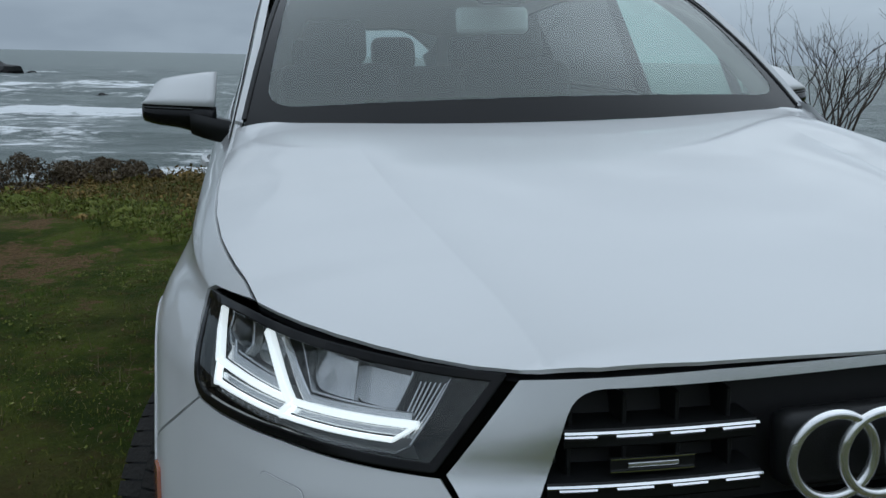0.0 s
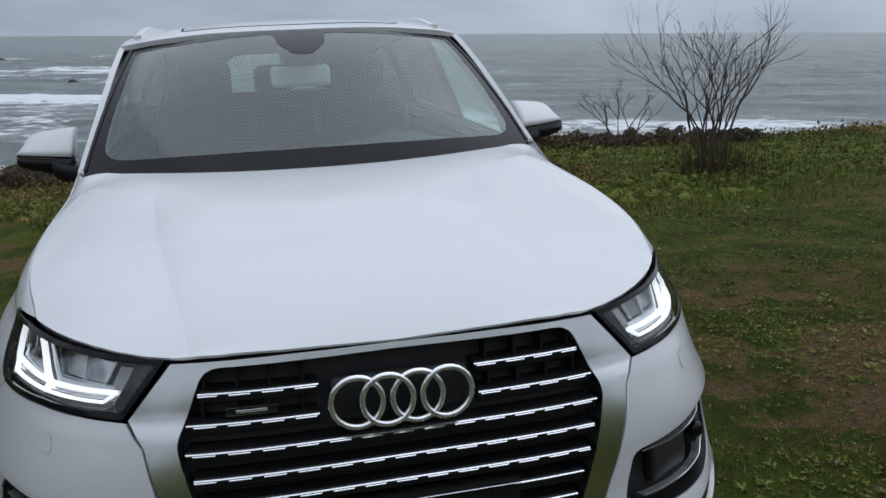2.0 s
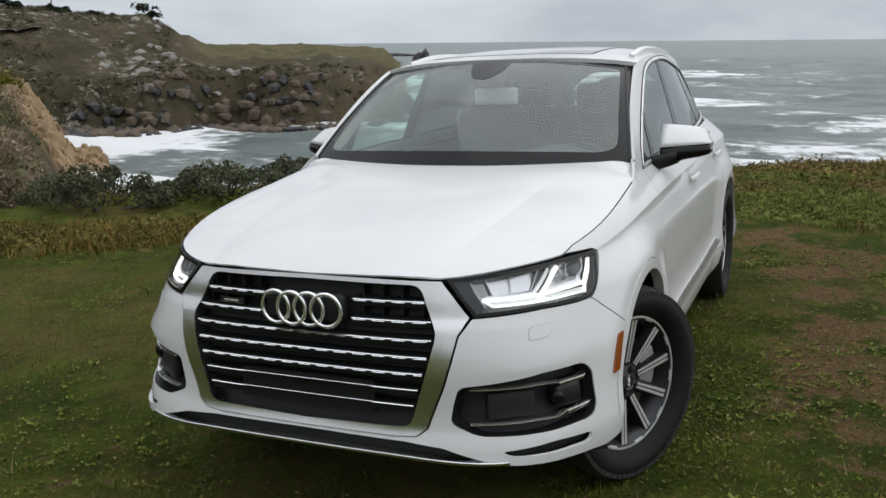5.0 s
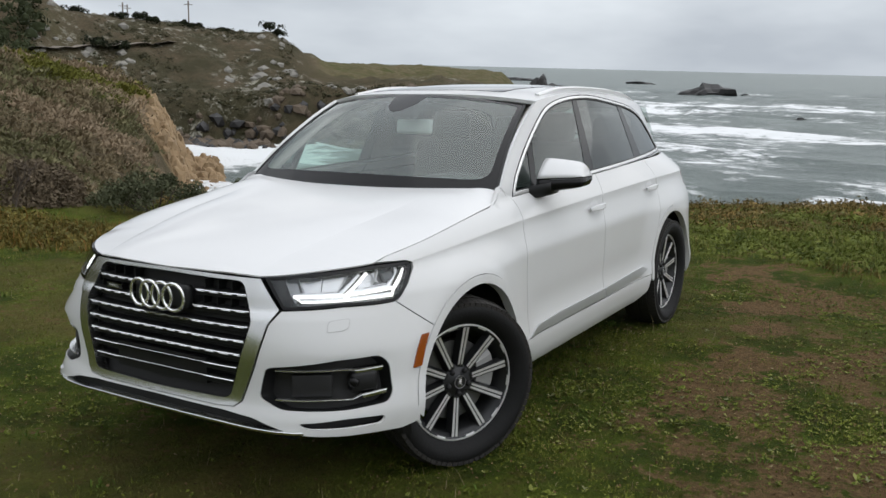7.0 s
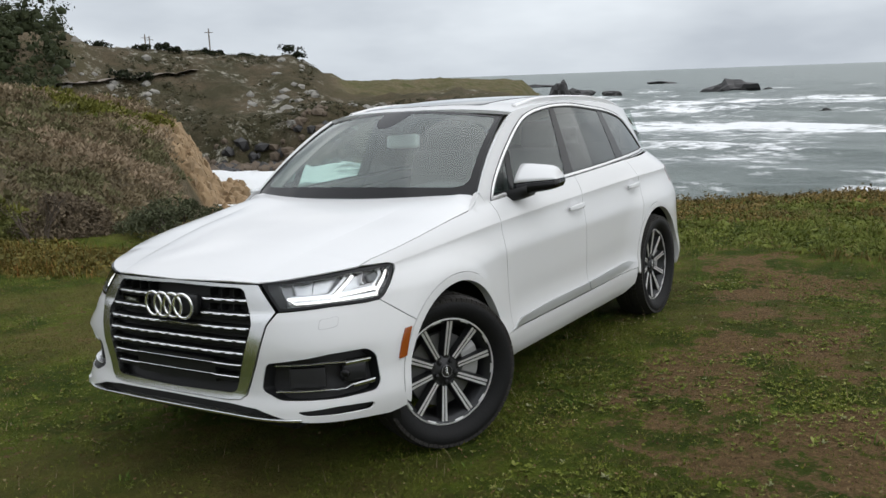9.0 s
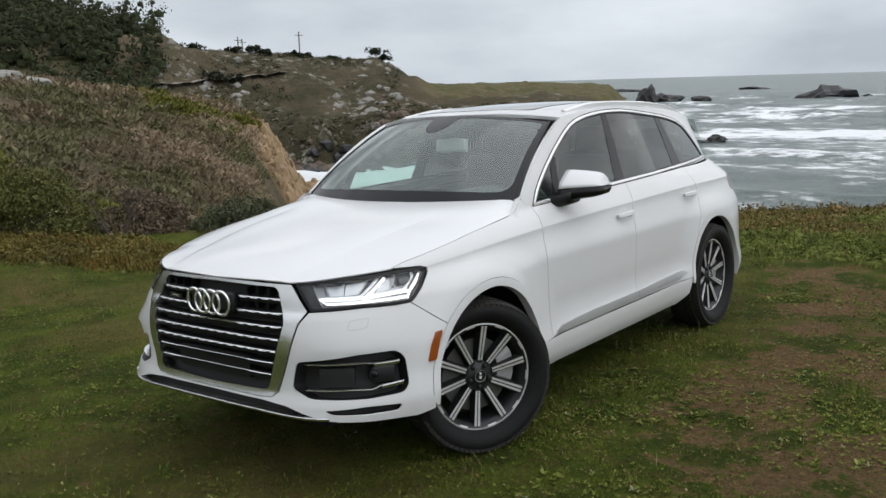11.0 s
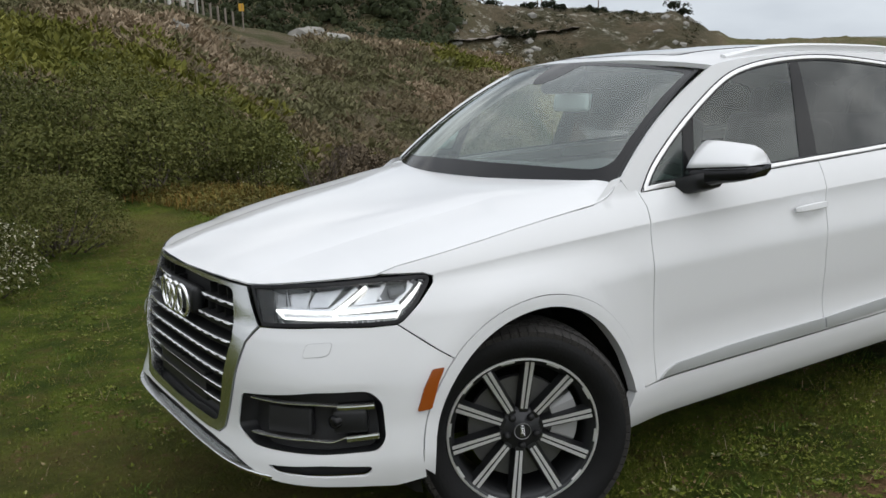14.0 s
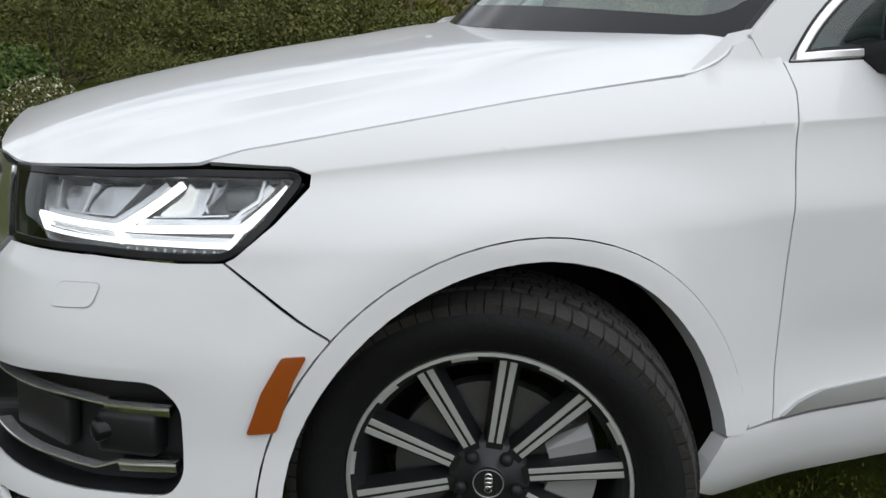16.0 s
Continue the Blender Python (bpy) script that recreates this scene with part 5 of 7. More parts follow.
cowl = [Vector((x, 0.42 + 0.22 * (x / 0.79) ** 2, 1.158 - 0.02 * (x / 0.79) ** 2)) for x in np.linspace(-0.79, 0.79, 21)]
V, F = ribbon(cowl, [Vector((0, -0.3, 1))] * 21, 0.035, 0.004, inner=0.02)
part("cowl", mesh_of("cowl", V, F, PLASTIC), car)
V = [Vector((0.58, 3.80, 1.22)), Vector((-0.58, 3.80, 1.22)), Vector((-0.50, 3.70, 1.56)), Vector((0.50, 3.70, 1.56))]
ob = part("rear_screen", mesh_of("rear_screen", V, [[0, 1, 2, 3]], REAR_GLASS), car)
ob.visible_shadow = False

for s in (1, -1):
    panel("wing_flange", low_point, [(1.66, 1.08), (1.68, 1.125), (1.74, 1.165), (1.80, 1.208), (1.88, 1.222), (1.96, 1.19), (1.96, 1.12)], PAINT, car, res=0.03, gap=0.0, offset=-0.007, depth=0.0, sides=(s,))

# ---- mirrors ----
for s in (1, -1):
    def loft(name, stations, sections, mat, label=""):
        """A body lofted outwards from the car: each station gives the points of one closed section."""
        V = [Vector(p) for t in stations for p in sections(t)]
        k = len(V) // len(stations)
        F = grid_faces(len(stations), k, True) + [list(range(k))[::-1], [(len(stations) - 1) * k + c for c in range(k)]]
        if s < 0:
            V, F = mirrored(V, F)
        bm = bmesh.new()
        me = mesh_of(name, V, F, mat, True)
        bm.from_mesh(me)
        bmesh.ops.recalc_face_normals(bm, faces=bm.faces)
        bm.to_mesh(me)
        bm.free()
        return part(name, me, car, label)

    def head(t):
        """The head's span at t: x, front edge, rear edge, height of the parting line."""
        return 0.880 + 0.212 * t, 0.862 + 0.075 * t + 0.03 * t**6, 1.005 + 0.085 * t, 1.230 + 0.011 * t

    def cap_section(t):
        x, f, r, z = head(t)
        end = max(1 - max((t - 0.70) / 0.3, 0.0) ** 2.4, 0.0) ** 0.5
        h = (0.099 - 0.038 * t**1.25) * (0.10 + 0.90 * end)
        pts = []
        for q in np.linspace(0, 1, 12):
            y = f + (r - f) * (1 - (1 - q) ** 1.5)
            lift = math.sin(min(q * 1.18, 1.0) * HALF_PI) ** 0.8
            pts.append((x - 0.010 * lift * (t < 0.02) - 0.018 * lift * t**4, y + 0.012 * (q == 1), z + h * lift * (0.90 if q == 1 else 1.0)))
        return pts + [(x, r + 0.012, z), (x, (f + r) / 2, z)]

    def low_section(t):
        x, f, r, z = head(t)
        x -= 0.003
        drop = 0.064 - 0.014 * t**5
        inner = max(1 - t / 0.55, 0.0)
        drop += 0.026 * inner
        return [(x, f + 0.002, z - 0.003), (x, f - 0.006, z - 0.030), (x, f - 0.002, z - 0.80 * drop), (x, f + 0.024, z - drop), (x, r - 0.02, z - 0.9 * drop), (x, r + 0.008, z - 0.5 * drop), (x, r + 0.010, z - 0.003), (x, (f + r) / 2, z - 0.002)]
    cap = loft("door_mirror", list(np.linspace(0, 0.86, 9)) + [0.91, 0.95, 0.98, 1.0], cap_section, PAINT, "white door mirror with a black lower shell")
    low = loft("lower_shell", list(np.linspace(0, 0.9, 8)) + [0.96, 1.0], low_section, BLACK_GLOSS)
    low.parent = cap

    def arm_section(t):
        x = 0.800 + 0.150 * t
        f, r, top, bot = 0.838 + 0.030 * t, 0.952 + 0.045 * t, 1.178 + 0.036 * t, 1.118 + 0.034 * t * t
        return [(x, f, top), (x, f - 0.004, (top + bot) / 2), (x, f + 0.014, bot + 0.006), (x, f + 0.04, bot), (x, r - 0.02, bot), (x, r, bot + 0.02), (x, r, top)]
    arm = loft("mirror_arm", np.linspace(0, 1, 6), arm_section, PLASTIC)
    arm.parent = cap
    V = [Vector((s * x, y, z)) for x, y, z in ((0.892, 1.0195, 1.196), (1.075, 1.094, 1.202), (1.068, 1.091, 1.286), (0.896, 1.0205, 1.312))]
    part("mirror_pane", mesh_of("mirror_pane", V, [[0, 1, 2, 3] if s > 0 else [3, 2, 1, 0]], MIRROR), cap)
    P = [Vector((s * (head(t)[0] - 0.001), head(t)[1] - 0.0012, head(t)[3] - 0.008)) for t in np.linspace(0.30, 0.97, 12)]
    V, F = tube(P, 0.0015, 6)
    part("indicator", mesh_of("indicator", V, F, LAMP_DARK), cap)
    # door handles
    for u0, u1, z0, z1 in ((2.752, 2.965, 1.000, 1.006), (3.765, 3.975, 1.030, 1.034)):
        P, N = skin_run(((u0, z0), (u1, z1)), 0.012, s, 12)
        k = len(P)
        P = [p + N[i] * 0.022 * math.sin(math.pi * i / (k - 1)) ** 0.6 for i, p in enumerate(P)]
        V, F = ribbon(P, N, [0.016 * (0.6 + 0.4 * math.sin(math.pi * i / (k - 1)) ** 0.5) for i in range(k)], 0.011, inner=0.008)
        part("door_handle", mesh_of("door_handle", V, F if s > 0 else flipped(F), PAINT, False), car)
        um, zm = (u0 + u1) / 2 - 0.01, (z0 + z1) / 2
        cup = [(um + 0.062 * math.cos(a), zm + 0.008 + 0.043 * math.sin(a)) for a in np.linspace(0, 2 * math.pi, 21)[:-1]]
        panel("handle_cup", low_point, cup, surface("handle_cup_paint", (0.66, 0.665, 0.67), 0.35, coat=0.5), car, res=0.02, gap=0.0, offset=0.001, depth=0.0, sides=(s,))

# ---- inside ----
for x in (0.40, -0.40):
    seat = part("front_seat", bm_mesh("front_seat", put(soft_box((0.52, 0.52, 0.16), 0.06, 3), pose(x, 1.75, 0.72, -6)), LEATHER, True), car, "dark leather front seat")
    part("seat_back", bm_mesh("seat_back", put(soft_box((0.50, 0.15, 0.66), 0.06, 3), pose(x, 2.06, 1.03, -17)), LEATHER, True), seat)
    part("headrest", bm_mesh("headrest", put(soft_box((0.27, 0.11, 0.20), 0.05, 3), pose(x, 2.17, 1.44, -12)), LEATHER, True), seat)
bench = part("rear_seat", bm_mesh("rear_seat", put(soft_box((1.36, 0.5, 0.16), 0.06, 3), pose(0, 2.65, 0.74)), LEATHER, True), car, "dark leather rear bench")
part("seat_back", bm_mesh("seat_back", put(soft_box((1.34, 0.16, 0.62), 0.06, 3), pose(0, 2.98, 1.03, -18)), LEATHER, True), bench)
for x in (0.42, 0.0, -0.42):
    part("headrest", bm_mesh("headrest", put(soft_box((0.24, 0.10, 0.18), 0.05, 3), pose(x, 3.08, 1.40, -12)), LEATHER, True), bench)
V, F = [], []
for r, (y, z) in enumerate(((0.55, 1.165), (0.72, 1.195), (0.95, 1.195), (1.12, 1.155), (1.18, 1.02), (1.14, 0.72))):
    for c in range(15):
        t = -1 + 2 * c / 14
        hump = 0.05 * math.exp(-((t * 0.74 - 0.37) / 0.16) ** 2) if 1 <= r <= 3 else 0
        V.append(Vector((t * 0.76, y + 0.06 * t * t * (r < 2), z - 0.02 * t * t + hump)))
F = grid_faces(6, 15)
part("dashboard", mesh_of("dashboard", V, flipped(F), DASH, True), car)
wheel_c = Vector((0.37, 1.26, 1.03))
wm = pose(*wheel_c, -24)
ring = [wm @ Vector((0.185 * math.cos(a), 0, 0.185 * math.sin(a))) for a in np.linspace(0, 2 * math.pi, 37)[:-1]]
V, F = tube(ring, 0.016, 8, True)
sw = part("steering_wheel", mesh_of("steering_wheel", V, F, DASH, True), car)
part("wheel_hub", bm_mesh("wheel_hub", put(soft_box((0.30, 0.05, 0.11), 0.02), wm), DASH, True), sw)
bm = soft_box((0.24, 0.035, 0.085), 0.018, 3)
im = part("inner_mirror", bm_mesh("inner_mirror", put(bm, pose(0.0, 1.06, 1.475, -8)), surface("mirror_back", (0.62, 0.63, 0.63), 0.4), True), car, "grey inner mirror")
part("mirror_pane", bm_mesh("mirror_pane", put(soft_box((0.22, 0.004, 0.07), 0.001, 1), pose(0.0, 1.083, 1.478, -8)), MIRROR), im)
part("sensor_housing", bm_mesh("sensor_housing", put(soft_box((0.17, 0.19, 0.06), 0.029, 3), pose(0.0, 1.01, 1.585, 36)), PLASTIC, True), car)
part("floor_tub", bm_mesh("floor_tub", put(soft_box((1.60, 3.3, 0.06), 0.01), pose(0, 2.2, 0.50)), DASH), car)
part("bulkhead", bm_mesh("bulkhead", put(soft_box((1.5, 0.03, 0.62), 0.005), pose(0, 0.62, 0.82)), DARK), car)
for s in (1, -1):
    part("door_lining", bm_mesh("door_lining", put(soft_box((0.05, 2.0, 0.58), 0.02), pose(s * 0.755, 1.95, 0.85, 0, s * 5)), DASH), car)
part("load_floor", bm_mesh("load_floor", put(soft_box((1.2, 0.8, 0.5), 0.02), pose(0, 3.45, 0.72)), DASH), car)

# ---- wheels ----
def wheel(m, s, name="wheel"):
    """A ten-spoke alloy wheel, its face towards +x; turned about for the other side."""
    turn = m @ (Matrix() if s > 0 else pose(0, 0, 0, 0, 0, 180))
    V, F = revolve([(-0.12, 0.236), (0.055, 0.240), (0.066, 0.262), (0.074, 0.270), (0.079, 0.268), (0.074, 0.254), (0.040, 0.246), (-0.11, 0.240)], 60)
    rim = part(name, mesh_of(name, V, F, RIM_DARK, True), car, "ten-spoke alloy wheel with machined faces")
    rim.matrix_local = turn
    V, F = revolve([(0.072, 0.2715), (0.0800, 0.2695), (0.0810, 0.2625), (0.0740, 0.2610)], 60)
    part("rim_edge", mesh_of("rim_edge", V, F, RIM_CUT, False), rim)
    # tyre
    prof = [(0.070, 0.268), (0.092, 0.278), (0.112, 0.300), (0.122, 0.322), (0.123, 0.340), (0.116, 0.360), (0.100, 0.376), (0.070, 0.3835), (0.0, 0.386), (-0.07, 0.3835), (-0.100, 0.376), (-0.116, 0.360), (-0.122, 0.330), (-0.105, 0.290), (-0.075, 0.262)]
    V, F = revolve(prof, 72)
    part("tyre", mesh_of("tyre", V, F, RUBBER, True), rim, "black rubber tyre with dusty tread")
    V, F = [], []
    for row, (x, w, ang) in enumerate(((0.094, 0.024, 0.0), (0.050, 0.016, 0.35), (0.018, 0.013, -0.35), (-0.018, 0.013, 0.35), (-0.050, 0.016, -0.35), (-0.094, 0.024, 0.0))):
        n = 76
        for i in range(n):
            a = 2 * math.pi * (i + 0.5 * (row % 2)) / n
            k = len(V)
            r0, r1 = (0.366, 0.3835) if abs(x) > 0.08 else (0.378, 0.3895)
            for r in (r0, r1):
                for dx, da in ((-w, -0.036), (w, -0.036), (w, 0.036), (-w, 0.036)):
                    aa = a + da + ang * dx
                    rr = r - (0.010 if abs(x + dx) > 0.105 else 0.0)
                    V.append(Vector((x + dx, rr * math.cos(aa), rr * math.sin(aa))))
            F += [[k + 4, k + 5, k + 6, k + 7], [k, k + 4, k + 7, k + 3], [k + 1, k + 2, k + 6, k + 5], [k, k + 1, k + 5, k + 4], [k + 3, k + 7, k + 6, k + 2]]
    part("tread", mesh_of("tread", V, F, TREAD), rim)
    # spokes: a dark web with two machined faces
    def bar(r0, r1, h0, h1, x0, x1, back, off):
        V = []
        for r, h, x in ((r0, h0, x0), (r1, h1, x1)):
            V += [Vector((x, off * (0.75 + 0.25 * (r == r1)) - h, r)), Vector((x, off * (0.75 + 0.25 * (r == r1)) + h, r)), Vector((x - back, off - h * 1.5, r)), Vector((x - back, off + h * 1.5, r))]
        F = [[0, 1, 5, 4], [2, 6, 7, 3], [0, 4, 6, 2], [1, 3, 7, 5], [0, 2, 3, 1], [4, 5, 7, 6]]
        return V, F
    web = mesh_of("spoke", *bar(0.065, 0.252, 0.0155, 0.0175, 0.050, 0.069, 0.035, 0.0), RIM_DARK)
    face_a = mesh_of("spoke_face", *bar(0.078, 0.257, 0.0047, 0.0058, 0.0520, 0.0715, 0.006, -0.0098), RIM_CUT)
    face_b = mesh_of("spoke_face", *bar(0.078, 0.257, 0.0047, 0.0058, 0.0520, 0.0715, 0.006, 0.0098), RIM_CUT)
    for k in range(10):
        sp = part("spoke", web, rim)
        sp.matrix_local = pose(0, 0, 0, 36 * k - 7)
        part("spoke_face", face_a, sp)
        part("spoke_face", face_b, sp)
    V, F = revolve([(-0.02, 0.080), (0.040, 0.078), (0.048, 0.072), (0.050, 0.036), (0.058, 0.034), (0.061, 0.028)], 40)
    part("hub", mesh_of("hub", V, F, HUB_DARK, True), rim)
    V, F = revolve([(0.060, 0.031), (0.066, 0.0305), (0.067, 0.0275), (0.064, 0.026), (0.064, 0.001)], 32)
    cap = part("hub_cap", mesh_of("hub_cap", V, F, RIM_DARK, False), rim)
    V, F = revolve([(0.0655, 0.0300), (0.0685, 0.0292), (0.0675, 0.0278)], 32)
    part("cap_ring", mesh_of("cap_ring", V, F, CALIPER), cap)
    for k in range(4):
        ring = [Vector((0.066, 0.0068 * math.sin(a), -0.0132 + 0.0088 * k + 0.0068 * math.cos(a))) for a in np.linspace(0, 2 * math.pi, 17)[:-1]]
        V, F = tube(ring, 0.0013, 5, True)
        part("cap_emblem", mesh_of("cap_emblem", V, F, CHROME), cap)
    for k in range(5):
        a = radians(72 * k + 54)
        V, F = revolve([(0.030, 0.0135), (0.052, 0.0132), (0.057, 0.0115), (0.0605, 0.007), (0.0615, 0.001)], 14)
        V = [v + Vector((0.004, 0.056 * math.cos(a), 0.056 * math.sin(a))) for v in V]
        part("wheel_bolt", mesh_of("wheel_bolt", V, F, DARK, True), rim)
    # steps on the inside of the machined edge
    V, F = [], []
    for x, r in ((0.0800, 0.2630), (0.0775, 0.2545), (0.055, 0.2540)):
        for i in range(7):
            a = radians(90 - 5.4 + 1.8 * i)
            V.append(Vector((x, r * math.cos(a), r * math.sin(a))))
    step = mesh_of("rim_step", V, flipped(grid_faces(3, 7)), RIM_CUT)
    for k in range(10):
        part("rim_step", step, rim).matrix_local = pose(0, 0, 0, 36 * k + 11)
    V, F = revolve([(0.005, 0.05), (0.012, 0.10), (0.012, 0.185), (-0.02, 0.185), (-0.02, 0.05)], 40)
    part("brake_disc", mesh_of("brake_disc", V, F, STEEL, False), rim)
    V, F = [], []
    for x in (0.035, -0.05):
        for r in (0.115, 0.205):
            for i in range(9):
                a = radians(-28 + 7 * i)
                V.append(Vector((x - (0.012 if i in (0, 8) else 0), (1 if s > 0 else -1) * r * math.cos(a), r * math.sin(a) + 0.02)))
    F = [[i, i + 1, i + 10, i + 9] for i in range(8)] + [[18 + i, 27 + i, 28 + i, 19 + i] for i in range(8)] + [[9 + i, 10 + i, 28 + i, 27 + i] for i in range(8)] + [[i, 18 + i, 19 + i, i + 1] for i in range(8)] + [[0, 9, 27, 18], [8, 26, 35, 17]]
    part("brake_caliper", mesh_of("brake_caliper", V, F, CALIPER), rim)
    return rim


STEER = -26
wheel(pose(0.860, 0.031, 0.383, 0, 0, STEER), 1)
wheel(pose(-0.828, 0.045, 0.383, 0, 0, STEER + 3), -1)
wheel(pose(0.855, 2.994, 0.383), 1)
wheel(pose(-0.855, 2.994, 0.383), -1)

# ---- plants, rocks and far things ----
rng = np.random.default_rng(7)


def leafy(name, dark, light, third=None, rough=0.75, soft=0.0, bump=0.0):
    """A leaf or blade material: each blade takes its own shade."""
    m, n, l, b = nodes_of(name)
    g = n.new("ShaderNodeNewGeometry")
    ramp = n.new("ShaderNodeValToRGB")
    e = ramp.color_ramp.elements
    e[0].color, e[1].color = (*dark, 1), (*light, 1)
    e[1].position = 0.75 if third else 1.0
    if third:
        x = ramp.color_ramp.elements.new(0.97)
        x.color = (*third, 1)
    if soft:
        patch = ranged(n, l, tex(n, l, 0.40, 5, 0.6, vec=g.outputs["Position"]).outputs["Fac"], 0.25, 0.75, 0.0, soft)
        l.new(summed(n, l, summed(n, l, g.outputs["Random Per Island"], None, "MULTIPLY", 1 - soft), patch), ramp.inputs["Fac"])
    else:
        l.new(g.outputs["Random Per Island"], ramp.inputs["Fac"])
    t = tex(n, l, 0.7, 4, 0.6, vec=g.outputs["Position"])
    col = mixed(n, l, ranged(n, l, t.outputs["Fac"], 0.35, 0.65, 0.0, 0.6), ramp.outputs["Color"], tuple(0.75 * c for c in dark))
    if bump:
        # foliage relief on rounded masses: the scale is in lumps to the metre
        f1 = tex(n, l, bump, 6, 0.75, vec=g.outputs["Position"])
        # hollows between the lumps get a darker colour, standing in for shade
        col = mixed(n, l, ranged(n, l, f1.outputs["Fac"], 0.38, 0.60, 0.65, 0.0), col, tuple(0.45 * c for c in dark))
        bp = n.new("ShaderNodeBump")
        bp.inputs["Strength"].default_value, bp.inputs["Distance"].default_value = 1.0, 0.9 / bump
        l.new(f1.outputs["Fac"], bp.inputs["Height"])
        l.new(bp.outputs["Normal"], b.inputs["Normal"])
    l.new(col, b.inputs["Base Color"])
    b.inputs["Roughness"].default_value, b.inputs["Specular IOR Level"].default_value = rough, 0.12
    return m


def array_mesh(name, V, material, quads=None, tris=None):
    """A mesh from arrays of places and of the corners of quads and triangles."""
    me = bpy.data.meshes.new(name)
    loops = np.concatenate([a.ravel() for a in (quads, tris) if a is not None]).astype(np.int32)
    sizes = np.concatenate([np.full(len(a), a.shape[1], np.int32) for a in (quads, tris) if a is not None])
    starts = np.concatenate([[0], np.cumsum(sizes)[:-1]]).astype(np.int32)
    me.vertices.add(len(V))
    me.vertices.foreach_set("co", np.ascontiguousarray(V, dtype=np.float32).ravel())
    me.loops.add(len(loops))
    me.loops.foreach_set("vertex_index", loops)
    me.polygons.add(len(sizes))
    me.polygons.foreach_set("loop_start", starts)
    me.update(calc_edges=True)
    me.materials.append(material)
    return me


def quad_mesh(name, V, material):
    return array_mesh(name, V, material, np.arange(len(V)).reshape(-1, 4))


def domes(centres, radii, level, flat=1.0, rough=0.16):
    """Lumpy rounded masses, cut off below: places and triangles."""
    bm = bmesh.new()
    bmesh.ops.create_icosphere(bm, subdivisions=level, radius=1.0)
    bmesh.ops.delete(bm, geom=[f for f in bm.faces if f.calc_center_median().z < -0.35], context="FACES")
    bmesh.ops.delete(bm, geom=[p for p in bm.verts if not p.link_faces], context="VERTS")
    bm.verts.index_update()
    B, T = np.array([p.co[:] for p in bm.verts]), np.array([[p.index for p in f.verts] for f in bm.faces])
    bm.free()
    k, nv = len(centres), len(B)
    a = rng.uniform(0, 2 * np.pi, k)
    ca, sa = np.cos(a)[:, None], np.sin(a)[:, None]
    x, y, z = B[:, 0] * ca - B[:, 1] * sa, B[:, 0] * sa + B[:, 1] * ca, np.tile(B[:, 2], (k, 1))
    push = (1 + rng.normal(0, rough, (k, nv)).clip(-0.35, 0.35)) * np.asarray(radii)[:, None]
    V = np.stack([x * push, y * push, z * push * flat], 2) + np.asarray(centres, float)[:, None, :]
    return V.reshape(-1, 3), (T[None] + (np.arange(k) * nv)[:, None, None]).reshape(-1, 3)


def bush_mesh(name, core, quads, material):
    """Rounded cores with loose leaf quads over them, in one mesh."""
    V, T = core
    me = array_mesh(name, np.concatenate([quads, V]), material, np.arange(len(quads)).reshape(-1, 4), T + len(quads))
    me.polygons.foreach_set("use_smooth", np.concatenate([np.zeros(len(quads) // 4, bool), np.ones(len(T), bool)]))
    me.update()
    return me


def blades(name, base, height, width, lean, material, label, per=6, spread=0.03, category="grass", simple=False):
    """Tufts of pointed blades at the base points; arrays of height and width go with them."""
    k = len(base)
    base = np.repeat(np.asarray(base, float), per, 0)
    h = np.repeat(height, per) * rng.uniform(0.55, 1.15, k * per)
    w = np.repeat(width, per)
    a = rng.uniform(0, 2 * np.pi, k * per)
    base[:, :2] += rng.normal(0, spread, (k * per, 2))
    tilt = rng.uniform(0.1, 1.0, k * per) * lean
    dx, dy = np.cos(a), np.sin(a)
    side = np.stack([-dy, dx, np.zeros_like(a)], 1) * w[:, None]
    out = np.stack([dx * tilt * h, dy * tilt * h, h * np.sqrt(np.clip(1 - tilt**2 * 0.6, 0.1, 1))], 1)
    mid = base + out * np.array([0.38, 0.38, 0.55])
    V = np.stack([base - side, base + side, mid + side * 0.7, mid - side * 0.7, base + out], 1).reshape(-1, 3)
    n = k * per
    if simple:
        V = np.stack([base - side, base + side, base + out], 1).reshape(-1, 3)
        me = array_mesh(name, V, material, None, np.arange(n * 3).reshape(-1, 3))
        return tagged(new(name, me), label, category, kind="stuff")
    i = np.arange(n)[:, None] * 5
    me = array_mesh(name, V, material, i + np.array([0, 1, 2, 3]), i + np.array([3, 2, 4]))
    return tagged(new(name, me), label, category, kind="stuff")


def on_land(x, y, sink=0.01):
    return (x, y, land_z(x, y) - sink)


# short turf round the car: dense where the walk passes, thinner beyond
def turf_spots(count, x0, x1, y0, y1):
    out = []
    while len(out) < count:
        x, y = rng.uniform(x0, x1), rng.uniform(y0, y1)
        keep = 1.0 - 0.82 * ease(0.15, 0.7, soil_mask(x, y) + 0.35 * fbm(Vector((x * 5, y * 5, 1.0)), 0.8, 2.0, 2))
        keep *= 0.35 + 0.65 * ease(-0.2, 0.25, fbm(Vector((x * 2.3, y * 2.3, 4.0)), 0.8, 2.0, 3))
        if rng.random() < keep:
            out.append(on_land(x, y, 0.004))
    return np.array(out)


pts = np.concatenate([turf_spots(34000, 0.6, 6.5, -4.2, 2.5), turf_spots(16000, -9.5, 9.0, -4.5, 6.0), turf_spots(22000, -7.5, 1.0, -4.0, 3.0)])
TURF = leafy("turf_blades", (0.046, 0.066, 0.007), (0.180, 0.200, 0.030), (0.28, 0.24, 0.08))
